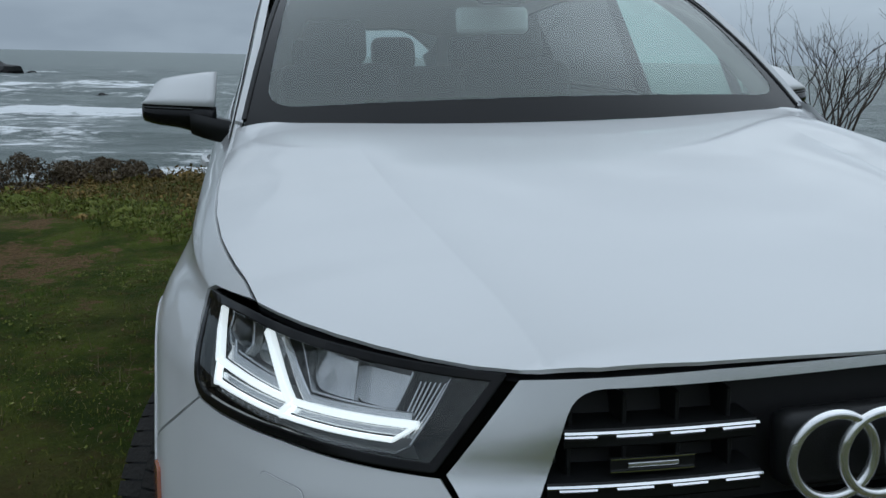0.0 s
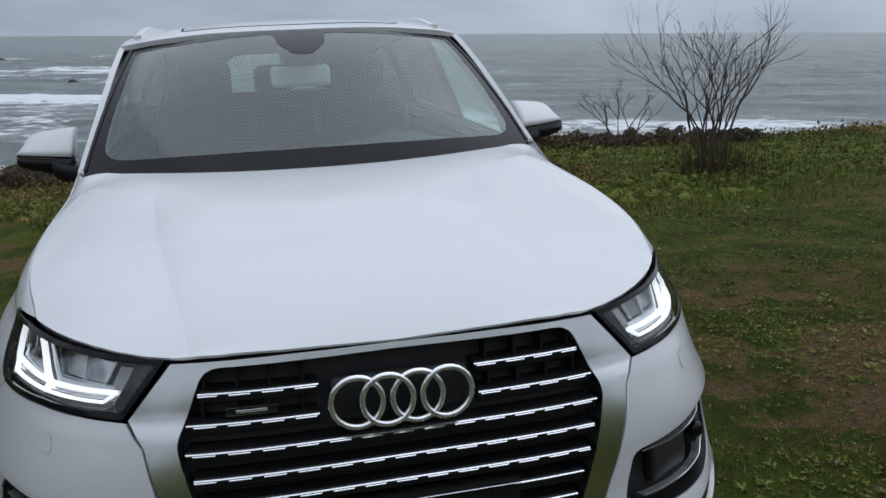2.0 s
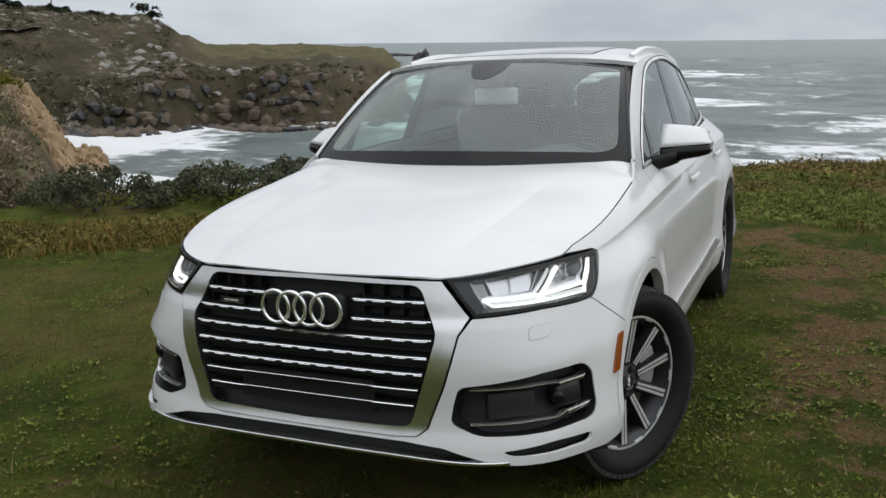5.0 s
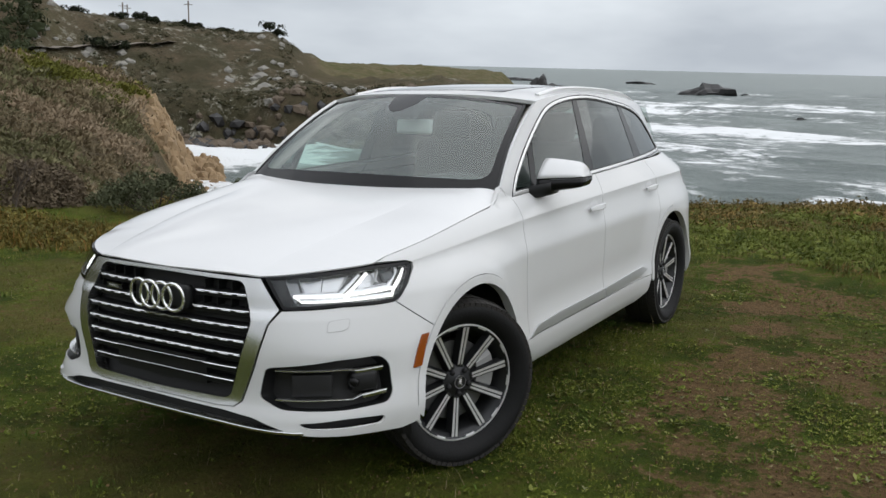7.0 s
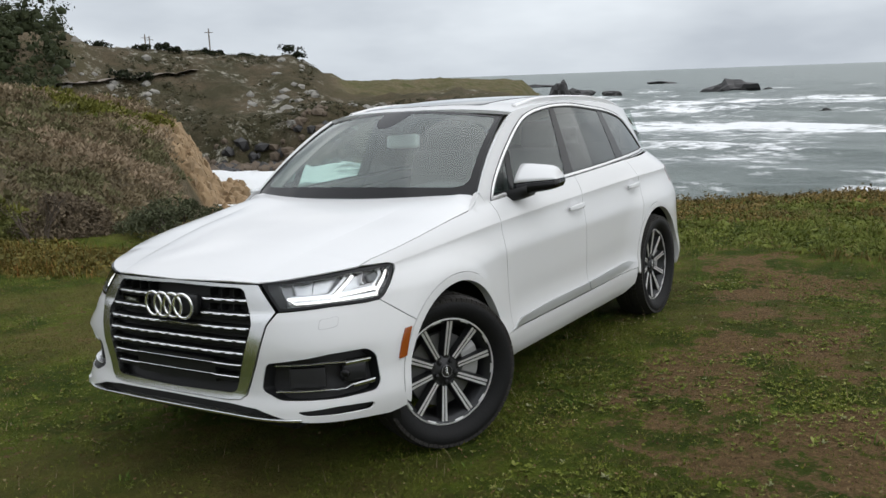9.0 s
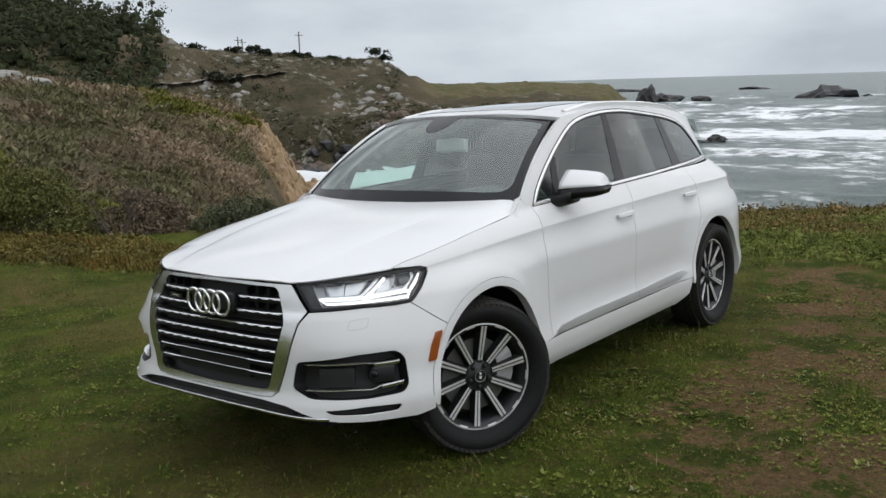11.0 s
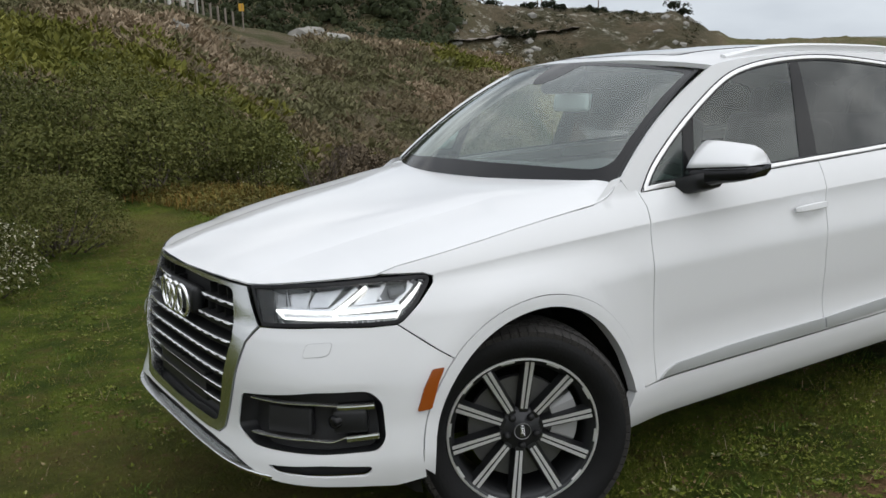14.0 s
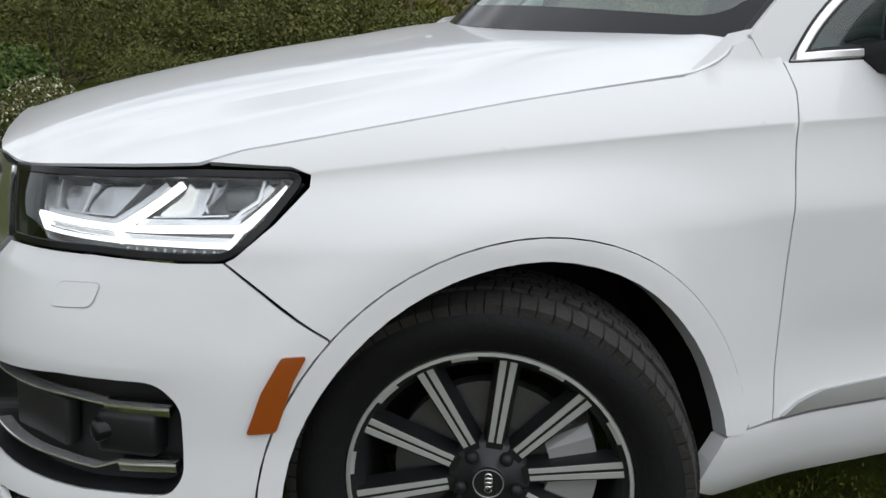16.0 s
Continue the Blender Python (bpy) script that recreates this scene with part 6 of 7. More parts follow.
blades("grass", pts, rng.uniform(0.010, 0.032, len(pts)), rng.uniform(0.0012, 0.0028, len(pts)), 1.28, TURF, "short trodden green turf round the car", per=5, spread=0.03, simple=True)
# fresh longer tufts
pts = []
while len(pts) < 800:
    x, y = rng.uniform(-7, 8.5), rng.uniform(-4, 5.0)
    if fbm(Vector((x * 1.6, y * 1.6, 14.0)), 0.8, 2.0, 3) > 0.22:
        pts.append(on_land(x, y))
pts = np.array(pts)
blades("grass", pts, rng.uniform(0.025, 0.060, len(pts)), rng.uniform(0.002, 0.004, len(pts)), 1.2, leafy("fresh_blades", (0.050, 0.095, 0.012), (0.15, 0.23, 0.040)), "fresh green grass tufts", per=14, spread=0.03)
# dry straws lying about
pts = []
while len(pts) < 900:
    x, y = rng.uniform(-6, 8), rng.uniform(-4, 5.0)
    pts.append(on_land(x, y, -0.004))
pts = np.array(pts)
blades("dry_straw", pts, rng.uniform(0.04, 0.12, len(pts)), np.full(len(pts), 0.0016), 1.25, leafy("straw", (0.16, 0.12, 0.06), (0.34, 0.28, 0.17)), "pale dry straws on the turf", per=3, spread=0.05)
# broad-leaved weeds: flat rosettes of pointed leaves, in loose patches
def rosettes(count, x0, x1, y0, y1, level):
    """Places and leaf lengths of rosettes, thick where the patches are."""
    base, size = [], []
    while len(base) < count:
        x, y = rng.uniform(x0, x1), rng.uniform(y0, y1)
        if abs(x) < 0.8 and y > -0.5:
            continue
        if rng.random() < 0.06 + 0.94 * ease(level, level + 0.22, fbm(Vector((x * 1.1, y * 1.1, 21.0)), 0.8, 2.0, 4)):
            base.append(on_land(x, y, -0.006))
            size.append(rng.uniform(0.009, 0.020) * (1.7 if rng.random() < 0.06 else 1.0))
    return np.array(base), np.array(size)


def leaf_fans(name, base, size, per, material, label):
    """Pointed leaves that lie out flat round their roots and curl up a little."""
    k = len(base)
    c, ln = np.repeat(base, per, 0), np.repeat(size, per) * rng.uniform(0.55, 1.2, k * per)
    a = rng.uniform(0, 2 * np.pi, k * per)
    d = np.stack([np.cos(a), np.sin(a), rng.uniform(0.05, 0.75, k * per)], 1)
    w = np.stack([-np.sin(a), np.cos(a), rng.normal(0, 0.25, k * per)], 1) * (ln * rng.uniform(0.16, 0.30, k * per))[:, None]
    tip, belly = c + d * ln[:, None], c + d * (0.55 * ln)[:, None] + np.array([0, 0, 0.004])
    V = np.stack([c, belly - w, tip, belly + w], 1).reshape(-1, 3)
    return tagged(new(name, quad_mesh(name, V, material)), label, "weeds", kind="stuff")


WEED = leafy("weed_leaf", (0.062, 0.086, 0.008), (0.190, 0.215, 0.034), (0.33, 0.32, 0.12))
base, size = rosettes(15000, 0.9, 7.8, -4.0, 4.8, -0.05)
leaf_fans("weeds", base, size, 8, WEED, "low green rosette weeds in the turf")
base, size = rosettes(6000, -7.0, 1.0, -4.2, 4.8, 0.0)
leaf_fans("weeds", base, size, 8, WEED, "low green rosette weeds in the turf")
base, size = rosettes(420, 0.9, 7.8, -4.0, 4.8, -0.1)
leaf_fans("weeds", base, size * 1.15, 10, leafy("pale_weed_leaf", (0.14, 0.15, 0.065), (0.30, 0.30, 0.16)), "pale grey-green rosette weeds in the turf")

# the bank behind the car
pts, pts2 = [], []
while len(pts) + len(pts2) < 13000:
    x, y = rng.uniform(-8, 16), rng.uniform(4.4, 12.2)
    if y > edge_y(x) + 0.6 or y < 5.0 + 0.3 * math.sin(x * 1.3) + 0.5 * fbm(Vector((x * 0.8, 0.0, 2.0)), 0.8, 2.0, 3) + (1.6 * math.exp(-((x + 3.4) / 1.8) ** 2)) - 0.6 * ease(2.0, 3.5, x) * (1 - ease(6.5, 9, x)):
        continue
    warm = 0.5 * ease(edge_y(x) - 3.0, edge_y(x) - 0.5, y) + 0.5 * fbm(Vector((x * 0.5, y * 0.7, 31.0)), 0.8, 2.0, 3) - 0.4 * ease(3.0, 5.0, x)
    (pts2 if warm > 0.10 else pts).append(on_land(x, y, 0.03))
pts, pts2 = np.array(pts), np.array(pts2)
blades("tall_grass", pts, rng.uniform(0.05, 0.14, len(pts)), rng.uniform(0.003, 0.007, len(pts)), 1.2, leafy("bank_blades", (0.070, 0.092, 0.015), (0.200, 0.220, 0.048), (0.29, 0.25, 0.10)), "tall green grass on the bank", per=7, spread=0.06)
blades("iceplant", pts2, rng.uniform(0.05, 0.12, len(pts2)), rng.uniform(0.004, 0.008, len(pts2)), 1.15, leafy("iceplant_blades", (0.075, 0.070, 0.020), (0.21, 0.145, 0.045), (0.30, 0.20, 0.07)), "orange and olive iceplant along the edge", per=7, spread=0.06, category="succulent")
# olive-yellow belt in front of the shrubs
pts = []
while len(pts) < 4200:
    t = rng.uniform(0, 1)
    x = -9.0 + 5.4 * t + rng.normal(0, 0.25)
    y = 1.1 + 2.2 * t + 2.4 * max(t - 0.55, 0) + rng.uniform(-0.1, 1.25)
    pts.append(on_land(x, y, 0.03))
pts = np.array(pts)
blades("yellow_grass", pts, rng.uniform(0.07, 0.20, len(pts)), rng.uniform(0.004, 0.008, len(pts)), 1.0, leafy("yellow_blades", (0.075, 0.068, 0.016), (0.215, 0.165, 0.038), (0.30, 0.14, 0.045)), "olive and rust succulent belt below the shrubs", per=8, spread=0.07, category="succulent")


# ---- shrubs ----
def leaf_quads(centres, normals, size, jitter=0.9):
    """Small leaf quads at points, turned about the outward way."""
    k = len(centres)
    n = normals + rng.normal(0, jitter, (k, 3))
    n /= np.linalg.norm(n, axis=1)[:, None]
    ref = rng.normal(0, 1, (k, 3))
    u = np.cross(n, ref)
    u /= np.linalg.norm(u, axis=1)[:, None]
    v = np.cross(n, u)
    s = (size * rng.uniform(0.6, 1.3, k))[:, None]
    u, v = u * s, v * s * 0.55
    return np.stack([centres - u, centres + v, centres + u, centres - v], 1).reshape(-1, 3)


# small flat leaves between the blades
pts = np.concatenate([turf_spots(52000, 0.6, 6.5, -4.2, 2.5), turf_spots(40000, -7.5, 9.0, -4.5, 5.0)])
pts += np.stack([rng.normal(0, 0.03, len(pts)), rng.normal(0, 0.03, len(pts)), rng.uniform(0.008, 0.024, len(pts))], 1)
V = leaf_quads(pts, np.tile([0.0, 0.0, 1.0], (len(pts), 1)), rng.uniform(0.004, 0.0085, len(pts)), 0.6)
tagged(new("ground_herbs", quad_mesh("ground_herbs", V, leafy("herb_leaf", (0.058, 0.076, 0.007), (0.190, 0.205, 0.030)))), "tiny flat leaves in the turf", "herbs", kind="stuff")


# dry litter and crumbs of earth
pts = np.array([on_land(rng.uniform(0.6, 7.5), rng.uniform(-4.2, 4.6), -0.004) for _ in range(26000)] + [on_land(rng.uniform(-7.5, 1.0), rng.uniform(-4.4, 4.6), -0.004) for _ in range(14000)])
V = leaf_quads(pts, np.tile([0.0, 0.0, 1.0], (len(pts), 1)), rng.uniform(0.003, 0.011, len(pts)), 0.5)
tagged(new("leaf_litter", quad_mesh("leaf_litter", V, leafy("litter", (0.055, 0.034, 0.014), (0.25, 0.165, 0.072), (0.36, 0.29, 0.16)))), "dry brown litter and crumbs of earth in the turf", "litter", kind="stuff")


def crown_points(count, lobes, radii, shell=0.35):
    """Points near the surface of a heap of lobes, and the way out."""
    pick = rng.integers(0, len(lobes), count)
    d = rng.normal(0, 1, (count, 3))
    d /= np.linalg.norm(d, axis=1)[:, None]
    d[:, 2] = np.where(d[:, 2] < -0.35, -d[:, 2], d[:, 2])
    r = radii[pick] * (1 - shell * rng.random(count) ** 2)
    return lobes[pick] + d * r[:, None], d


def shrub(name, x, y, rx, ry, h, leaves, size, leaf_mat, label, lobes=26, tips=None, category="shrub"):
    z0 = land_z(x, y)
    a, t = rng.uniform(0, 2 * np.pi, lobes), np.sqrt(rng.random(lobes))
    c = np.stack([x + rx * 0.75 * t * np.cos(a), y + ry * 0.75 * t * np.sin(a), z0 + h * (0.12 + 0.60 * np.sqrt(np.clip(1 - t**2, 0, 1)) * rng.uniform(0.6, 1.1, lobes))], 1)
    low = np.arange(lobes) % 3 == 0
    t = np.where(low, 0.75 + 0.3 * t, t)
    c[low] = np.stack([x + rx * 0.8 * t * np.cos(a), y + ry * 0.8 * t * np.sin(a), np.full(lobes, z0 + 0.14 * h)], 1)[low]
    rad = h * rng.uniform(0.20, 0.32, lobes)
    P, N = crown_points(leaves, c, rad)
    keep = P[:, 2] > z0 - 0.02
    P, N = P[keep], N[keep]
    V = leaf_quads(P, N, size)
    root = tagged(new(name), label, category)
    root.location = (x, y, z0)
    V -= np.array([x, y, z0])
    part("foliage", bush_mesh("foliage", domes(c - np.array([x, y, z0]), rad * 0.10, 1, 1.0, 0.10), V, leaf_mat), root)
    # woody core
    W, F = [], []
    for k in range(0, lobes, 2):
        e = Vector(c[k] - np.array([x, y, z0]))
        b = Vector((e.x * 0.2, e.y * 0.2, -0.03))
        mid = b.lerp(e, 0.5) + Vector((0, 0, -0.08 * h))
        VV, FF = tube([b, mid, e], [0.02 * h + 0.006, 0.012, 0.005], 5)
        s = len(W)
        W += VV
        F += [[s + i for i in f] for f in FF]
    part("branch_work", mesh_of("branch_work", W, F, TWIG), root)
    if tips is not None:
        n_t = leaves // 4
        P, N = crown_points(n_t, c, rad * 1.04, 0.08)
        keep = N[:, 2] > 0.1
        P, N = P[keep], N[keep]
        V = leaf_quads(P, N, size * 1.05) - np.array([x, y, z0])
        part("blossom", quad_mesh("blossom", V, tips), root, "cream white blossom")
    return root


TWIG = surface("twig_bark", (0.060, 0.045, 0.034), 0.85, vary=0.4, scale=30)
COYOTE = leafy("coyote_leaf", (0.046, 0.056, 0.013), (0.130, 0.132, 0.038), (0.21, 0.19, 0.08), soft=0.35)
FRESH = leafy("fresh_leaf", (0.045, 0.075, 0.018), (0.14, 0.19, 0.055), soft=0.35)
SAGE = leafy("sage_leaf", (0.044, 0.052, 0.026), (0.125, 0.135, 0.075), (0.17, 0.17, 0.10), soft=0.35)
BROWN_LEAF = leafy("brown_leaf", (0.075, 0.058, 0.039), (0.19, 0.148, 0.098), soft=0.35)
BLOSSOM = leafy("blossom", (0.38, 0.36, 0.25), (0.62, 0.60, 0.46))
G = "dense dark green coyote shrub on the slope"
for x, y, rx, ry, h, mat, label in ((-9.3, 1.6, 1.3, 1.1, 1.35, COYOTE, G), (-10.7, 1.0, 1.5, 1.3, 1.75, COYOTE, G), (-10.9, 2.8, 1.5, 1.2, 1.65, COYOTE, G), (-9.4, 3.2, 1.1, 0.9, 1.15, COYOTE, G), (-12.4, 0.0, 1.7, 1.4, 1.8, COYOTE, G),
                                    (-12.8, 2.2, 1.6, 1.4, 1.9, COYOTE, G), (-9.0, 0.3, 1.1, 0.9, 1.1, COYOTE, G), (-10.2, -1.2, 1.4, 1.2, 1.5, COYOTE, G), (-12.0, -2.6, 1.6, 1.5, 1.8, COYOTE, G), (-8.2, 4.2, 0.9, 0.7, 0.7, BROWN_LEAF, "low brown woody shrub"),
                                    (-9.6, 5.0, 1.3, 0.9, 0.75, COYOTE, "low dark green shrub at the gully edge")):
    shrub("shrub", x, y, rx, ry, h, 8600, 0.027, mat, label, 40)
shrub("shrub", -6.35, -0.2, 0.85, 0.75, 0.80, 13000, 0.014, COYOTE, "rounded olive green shrub on the turf", 60)
shrub("shrub", -5.9, -1.5, 0.7, 0.6, 0.9, 4500, 0.026, FRESH, "fresh green leafy shrub", 20)
shrub("flowering_shrub", -4.95, -1.12, 0.72, 0.62, 0.72, 9000, 0.014, COYOTE, "shrub covered in cream white blossom", 26, BLOSSOM)
shrub("flowering_shrub", -10.6, 3.9, 0.9, 0.8, 1.35, 3500, 0.026, COYOTE, "green shrub with pale seed heads", 20, BLOSSOM)
for x, y, rx, ry, h in ((-6.6, 4.9, 1.1, 0.8, 0.50), (-5.5, 6.0, 1.1, 0.8, 0.46), (-7.7, 5.5, 1.2, 0.9, 0.54), (-6.7, 6.6, 1.2, 0.8, 0.48), (-8.9, 6.3, 1.2, 0.9, 0.56), (-5.0, 7.1, 1.0, 0.7, 0.42), (-7.9, 7.2, 1.2, 0.8, 0.50), (-6.1, 7.7, 1.1, 0.7, 0.44), (-9.9, 5.6, 1.2, 0.9, 0.62), (-10.2, 7.2, 1.3, 0.9, 0.60)):
    shrub("sage_shrub", x, y, rx, ry, h, 6000, 0.024, SAGE, "low grey-green sage shrub near the cliff edge", 64)
for x, y, rx, ry, h in ((-4.5, 8.5, 1.0, 0.7, 0.50), (-3.3, 8.8, 0.9, 0.6, 0.46), (-5.6, 8.1, 0.8, 0.6, 0.40), (-2.4, 9.0, 0.7, 0.5, 0.28), (4.4, 8.6, 1.0, 0.45, 0.22), (5.4, 8.5, 1.1, 0.45, 0.24), (6.2, 8.2, 0.8, 0.4, 0.20)):
    shrub("brown_shrub", x, y, rx, ry, h, 5000, 0.019, BROWN_LEAF, "low brown brush at the cliff edge", 48)


def bare_bush(x, y, height, stems, spread, label, seed):
    """A leafless bush: stems that fork again and again."""
    r = random.Random(seed)
    root = tagged(new("bare_bush"), label, "bush")
    root.location = on_land(x, y, 0.0)

    def limb(p, d, length, rad, depth, V, F):
        pts, q = [p], p
        for k in range(3):
            d = (d + Vector((r.gauss(0, 0.16), r.gauss(0, 0.16), r.gauss(0.03, 0.10)))).normalized()
            q = q + d * length / 3
            pts.append(q)
        vv, ff = tube(pts, [rad, rad * 0.88, rad * 0.76, rad * 0.62], 5)
        s = len(V)
        V.extend(vv)
        F.extend([[s + i for i in f] for f in ff])
        if depth:
            for k in range(2 if r.random() < 0.75 else 3):
                t = r.uniform(0.55, 1.0)
                b = pts[2].lerp(pts[3], min((t - 0.5) * 2, 1.0))
                e = (d + Vector((r.gauss(0, 0.34), r.gauss(0, 0.34), r.gauss(0.12, 0.2)))).normalized()
                limb(b, e, length * r.uniform(0.55, 0.82), rad * 0.58, depth - 1, V, F)
    for k in range(stems):
        a = 2 * math.pi * k / stems + r.uniform(-0.3, 0.3)
        tilt = r.uniform(0.1, 1.0) * spread
        d = Vector((math.cos(a) * tilt, math.sin(a) * tilt, 1)).normalized()
        V, F = [], []
        limb(Vector((0.10 * math.cos(a), 0.10 * math.sin(a), -0.05)), d, height * r.uniform(0.30, 0.46), r.uniform(0.009, 0.017), 4, V, F)
        part("stem", mesh_of("stem", V, F, TWIG), root)
    return root


bare_bush(4.62, 5.85, 2.05, 12, 0.20, "leafless bush with forking dark branches on the bank", 5)
bare_bush(5.0, 8.9, 0.95, 5, 0.7, "small leafless bush beside low brush", 8)
bare_bush(7.6, 6.6, 0.75, 3, 0.5, "small leafless sapling at the edge", 11)
bare_bush(3.6, 9.0, 0.7, 4, 0.5, "small leafless bush on the bank", 12)
bare_bush(-7.6, 3.4, 0.7, 4, 0.9, "dead pale branches among the shrubs", 14)
pts = np.array([on_land(4.66 + rng.normal(0, 0.17), 5.85 + rng.normal(0, 0.14), 0.0) for _ in range(80)])
blades("dry_stems", pts, rng.uniform(0.15, 0.5, len(pts)), np.full(len(pts), 0.005), 0.5, leafy("dry_stem", (0.06, 0.045, 0.025), (0.16, 0.12, 0.06)), "dry upright stems at the bush's foot", per=4, spread=0.05, category="stems")


# ---- scrub on the slopes, woods and rocks ----
def clumps(name, spots, size, quads, leaf, material, label, flat=0.7, category="scrub", level=1, core=0.42):
    spots, size = np.asarray(spots, float), np.asarray(size, float)
    k = len(spots)
    c, s = np.repeat(spots, quads, 0), np.repeat(size, quads)
    d = rng.normal(0, 1, (k * quads, 3))
    d /= np.linalg.norm(d, axis=1)[:, None]
    d[:, 2] = np.abs(d[:, 2])
    P = c + d * (s * rng.uniform(0.55, 1.05, k * quads))[:, None] * np.array([1, 1, flat])
    V = leaf_quads(P, d, leaf * s, 0.36)
    me = bush_mesh(name, domes(spots, size * core, level, flat), V, material)
    return tagged(new(name, me), label, category, kind="stuff")


def brush(name, spots, size, per, material, label, lean=0.95):
    """Low woody brush: rounded dark cores under fans of thin upright twigs and leaves."""
    spots, size = np.asarray(spots, float), np.asarray(size, float)
    k = len(spots)
    c, r = np.repeat(spots, per, 0), np.repeat(size, per)
    a, t = rng.uniform(0, 2 * np.pi, k * per), np.sqrt(rng.random(k * per))
    foot = c + np.stack([np.cos(a) * t * r * 0.75, np.sin(a) * t * r * 0.75, 0.42 * r * (1 - t * t)], 1)
    h = r * rng.uniform(0.12, 0.32, k * per)
    out = np.stack([np.cos(a) * t * lean + rng.normal(0, 0.8, k * per), np.sin(a) * t * lean + rng.normal(0, 0.8, k * per), np.ones(k * per)], 1)
    out *= (h / np.linalg.norm(out, axis=1))[:, None]
    b = rng.uniform(0, 2 * np.pi, k * per)
    w = np.stack([np.cos(b), np.sin(b), np.zeros(k * per)], 1) * (0.055 * r * rng.uniform(0.5, 1.4, k * per))[:, None]
    V = np.stack([foot, foot + 0.55 * out + w, foot + out, foot + 0.55 * out - w], 1).reshape(-1, 3)
    W, T = domes(spots, size * 0.26, 1, 0.7)
    me = array_mesh(name, np.concatenate([V, W]), material, np.arange(k * per * 4).reshape(-1, 4), T + len(V))
    return tagged(new(name, me), label, "scrub", kind="stuff")


# leafy mounds on the bank
green, warm_ones = ([], []), ([], [])
for _ in range(4600):
    x, y = rng.uniform(-8, 15), rng.uniform(5.0, 11.8)
    if y > edge_y(x) + 0.5 or y < 5.2 + 0.3 * math.sin(x * 1.3) + 1.6 * math.exp(-((x + 3.4) / 1.8) ** 2) - 0.6 * ease(2.0, 3.5, x) * (1 - ease(6.5, 9, x)):
        continue
    warm = 0.6 * ease(edge_y(x) - 3.0, edge_y(x) - 0.5, y) + 0.5 * fbm(Vector((x * 0.5, y * 0.7, 31.0)), 0.8, 2.0, 3) - 0.4 * ease(3.0, 5.0, x)
    use = warm_ones if warm > 0.12 else green
    use[0].append(on_land(x, y, 0.03))
    use[1].append(rng.uniform(0.10, 0.22) * (1.5 if rng.random() < 0.2 else 1.0))
clumps("bank_herbs", green[0], green[1], 36, 0.10, leafy("bank_herb", (0.060, 0.078, 0.012), (0.170, 0.190, 0.038), (0.24, 0.21, 0.07), soft=0.4), "leafy green mounds on the bank", 0.65, "herbs")
clumps("iceplant", warm_ones[0], warm_ones[1], 30, 0.10, leafy("iceplant_leaf", (0.070, 0.064, 0.020), (0.20, 0.135, 0.045), (0.28, 0.18, 0.06)), "rust and olive iceplant mounds along the edge", 0.6, "succulent")

# mounds in the belt below the shrubs
spots = []
for _ in range(520):
    t = rng.uniform(0, 1)
    x = -9.0 + 5.4 * t + rng.normal(0, 0.25)
    spots.append(on_land(x, 1.1 + 2.2 * t + 2.4 * max(t - 0.55, 0) + rng.uniform(-0.1, 1.35), 0.03))
clumps("iceplant", spots, rng.uniform(0.12, 0.27, 520), 38, 0.11, leafy("belt_leaf", (0.060, 0.062, 0.016), (0.165, 0.135, 0.036), (0.24, 0.13, 0.045), soft=0.4), "olive and rust succulent mounds below the shrubs", 0.7, "succulent")

kinds = {"brown": ([], []), "green": ([], []), "tan": ([], []), "grey": ([], [])}
tries = 0
while sum(len(v[0]) for v in kinds.values()) < 4600 and tries < 60000:
    tries += 1
    a, r = rng.uniform(47.5, 99), 13 + 82 * rng.random() ** 0.8
    x, y = HUB.x - r * math.sin(radians(a)), HUB.y + r * math.cos(radians(a))
    z = land_z(x, y)
    if z < SEA + 3 or (a < 49.8 and r > 55) or (r < 17 and a < 58):
        continue
    if (x > -13.5 and y > -4) or (a > 64 and r > 47):
        continue
    v = fbm(Vector((x / 9, y / 9, 3.3)), 0.9, 2.0, 4)
    w = fbm(Vector((x / 4, y / 4, 8.3)), 0.9, 2.0, 3)
    kind = "green" if (20 < r < 34 and w > -0.25) or (a < 57 and 66 < r < 84 and w > -0.1) else "tan" if v > 0.22 else "grey" if w > 0.02 else "brown"
    if kind == "green" and w < 0.05 and r > 40:
        continue
    kinds[kind][0].append((x, y, z - 0.05))
    kinds[kind][1].append((0.40 + 0.75 * rng.random() ** 2) * (0.75 + r / 90))
for kind, dark, light, third, label in (("brown", (0.100, 0.080, 0.046), (0.235, 0.188, 0.115), (0.30, 0.245, 0.165), "brown winter scrub on the slopes"), ("green", (0.072, 0.078, 0.014), (0.175, 0.168, 0.034), (0.31, 0.180, 0.050), "green low scrub on the slopes"),
                                        ("tan", (0.19, 0.145, 0.094), (0.36, 0.28, 0.19), (0.42, 0.33, 0.235), "pale dry brush on the slopes"), ("grey", (0.080, 0.080, 0.036), (0.185, 0.172, 0.090), (0.25, 0.225, 0.14), "grey-green brush on the slopes")):
    if kinds[kind][0]:
        brush("scrub", kinds[kind][0], kinds[kind][1], 56, leafy("scrub_" + kind, dark, light, third, soft=0.85), label)

spots, sizes = [], []
for _ in range(1700):
    a, r = rng.uniform(55.0, 104), rng.uniform(98, 235)
    x, y = HUB.x - r * math.sin(radians(a)), HUB.y + r * math.cos(radians(a))
    z = land_z(x, y)
    big = rng.uniform(0.75, 1.2)
    for k in range(3):
        spots.append((x + rng.normal(0, 0.5), y + rng.normal(0, 0.5), z + (0.9 + 1.7 * k) * big))
        sizes.append((2.6 - 0.6 * k + rng.uniform(-0.2, 0.3)) * big)
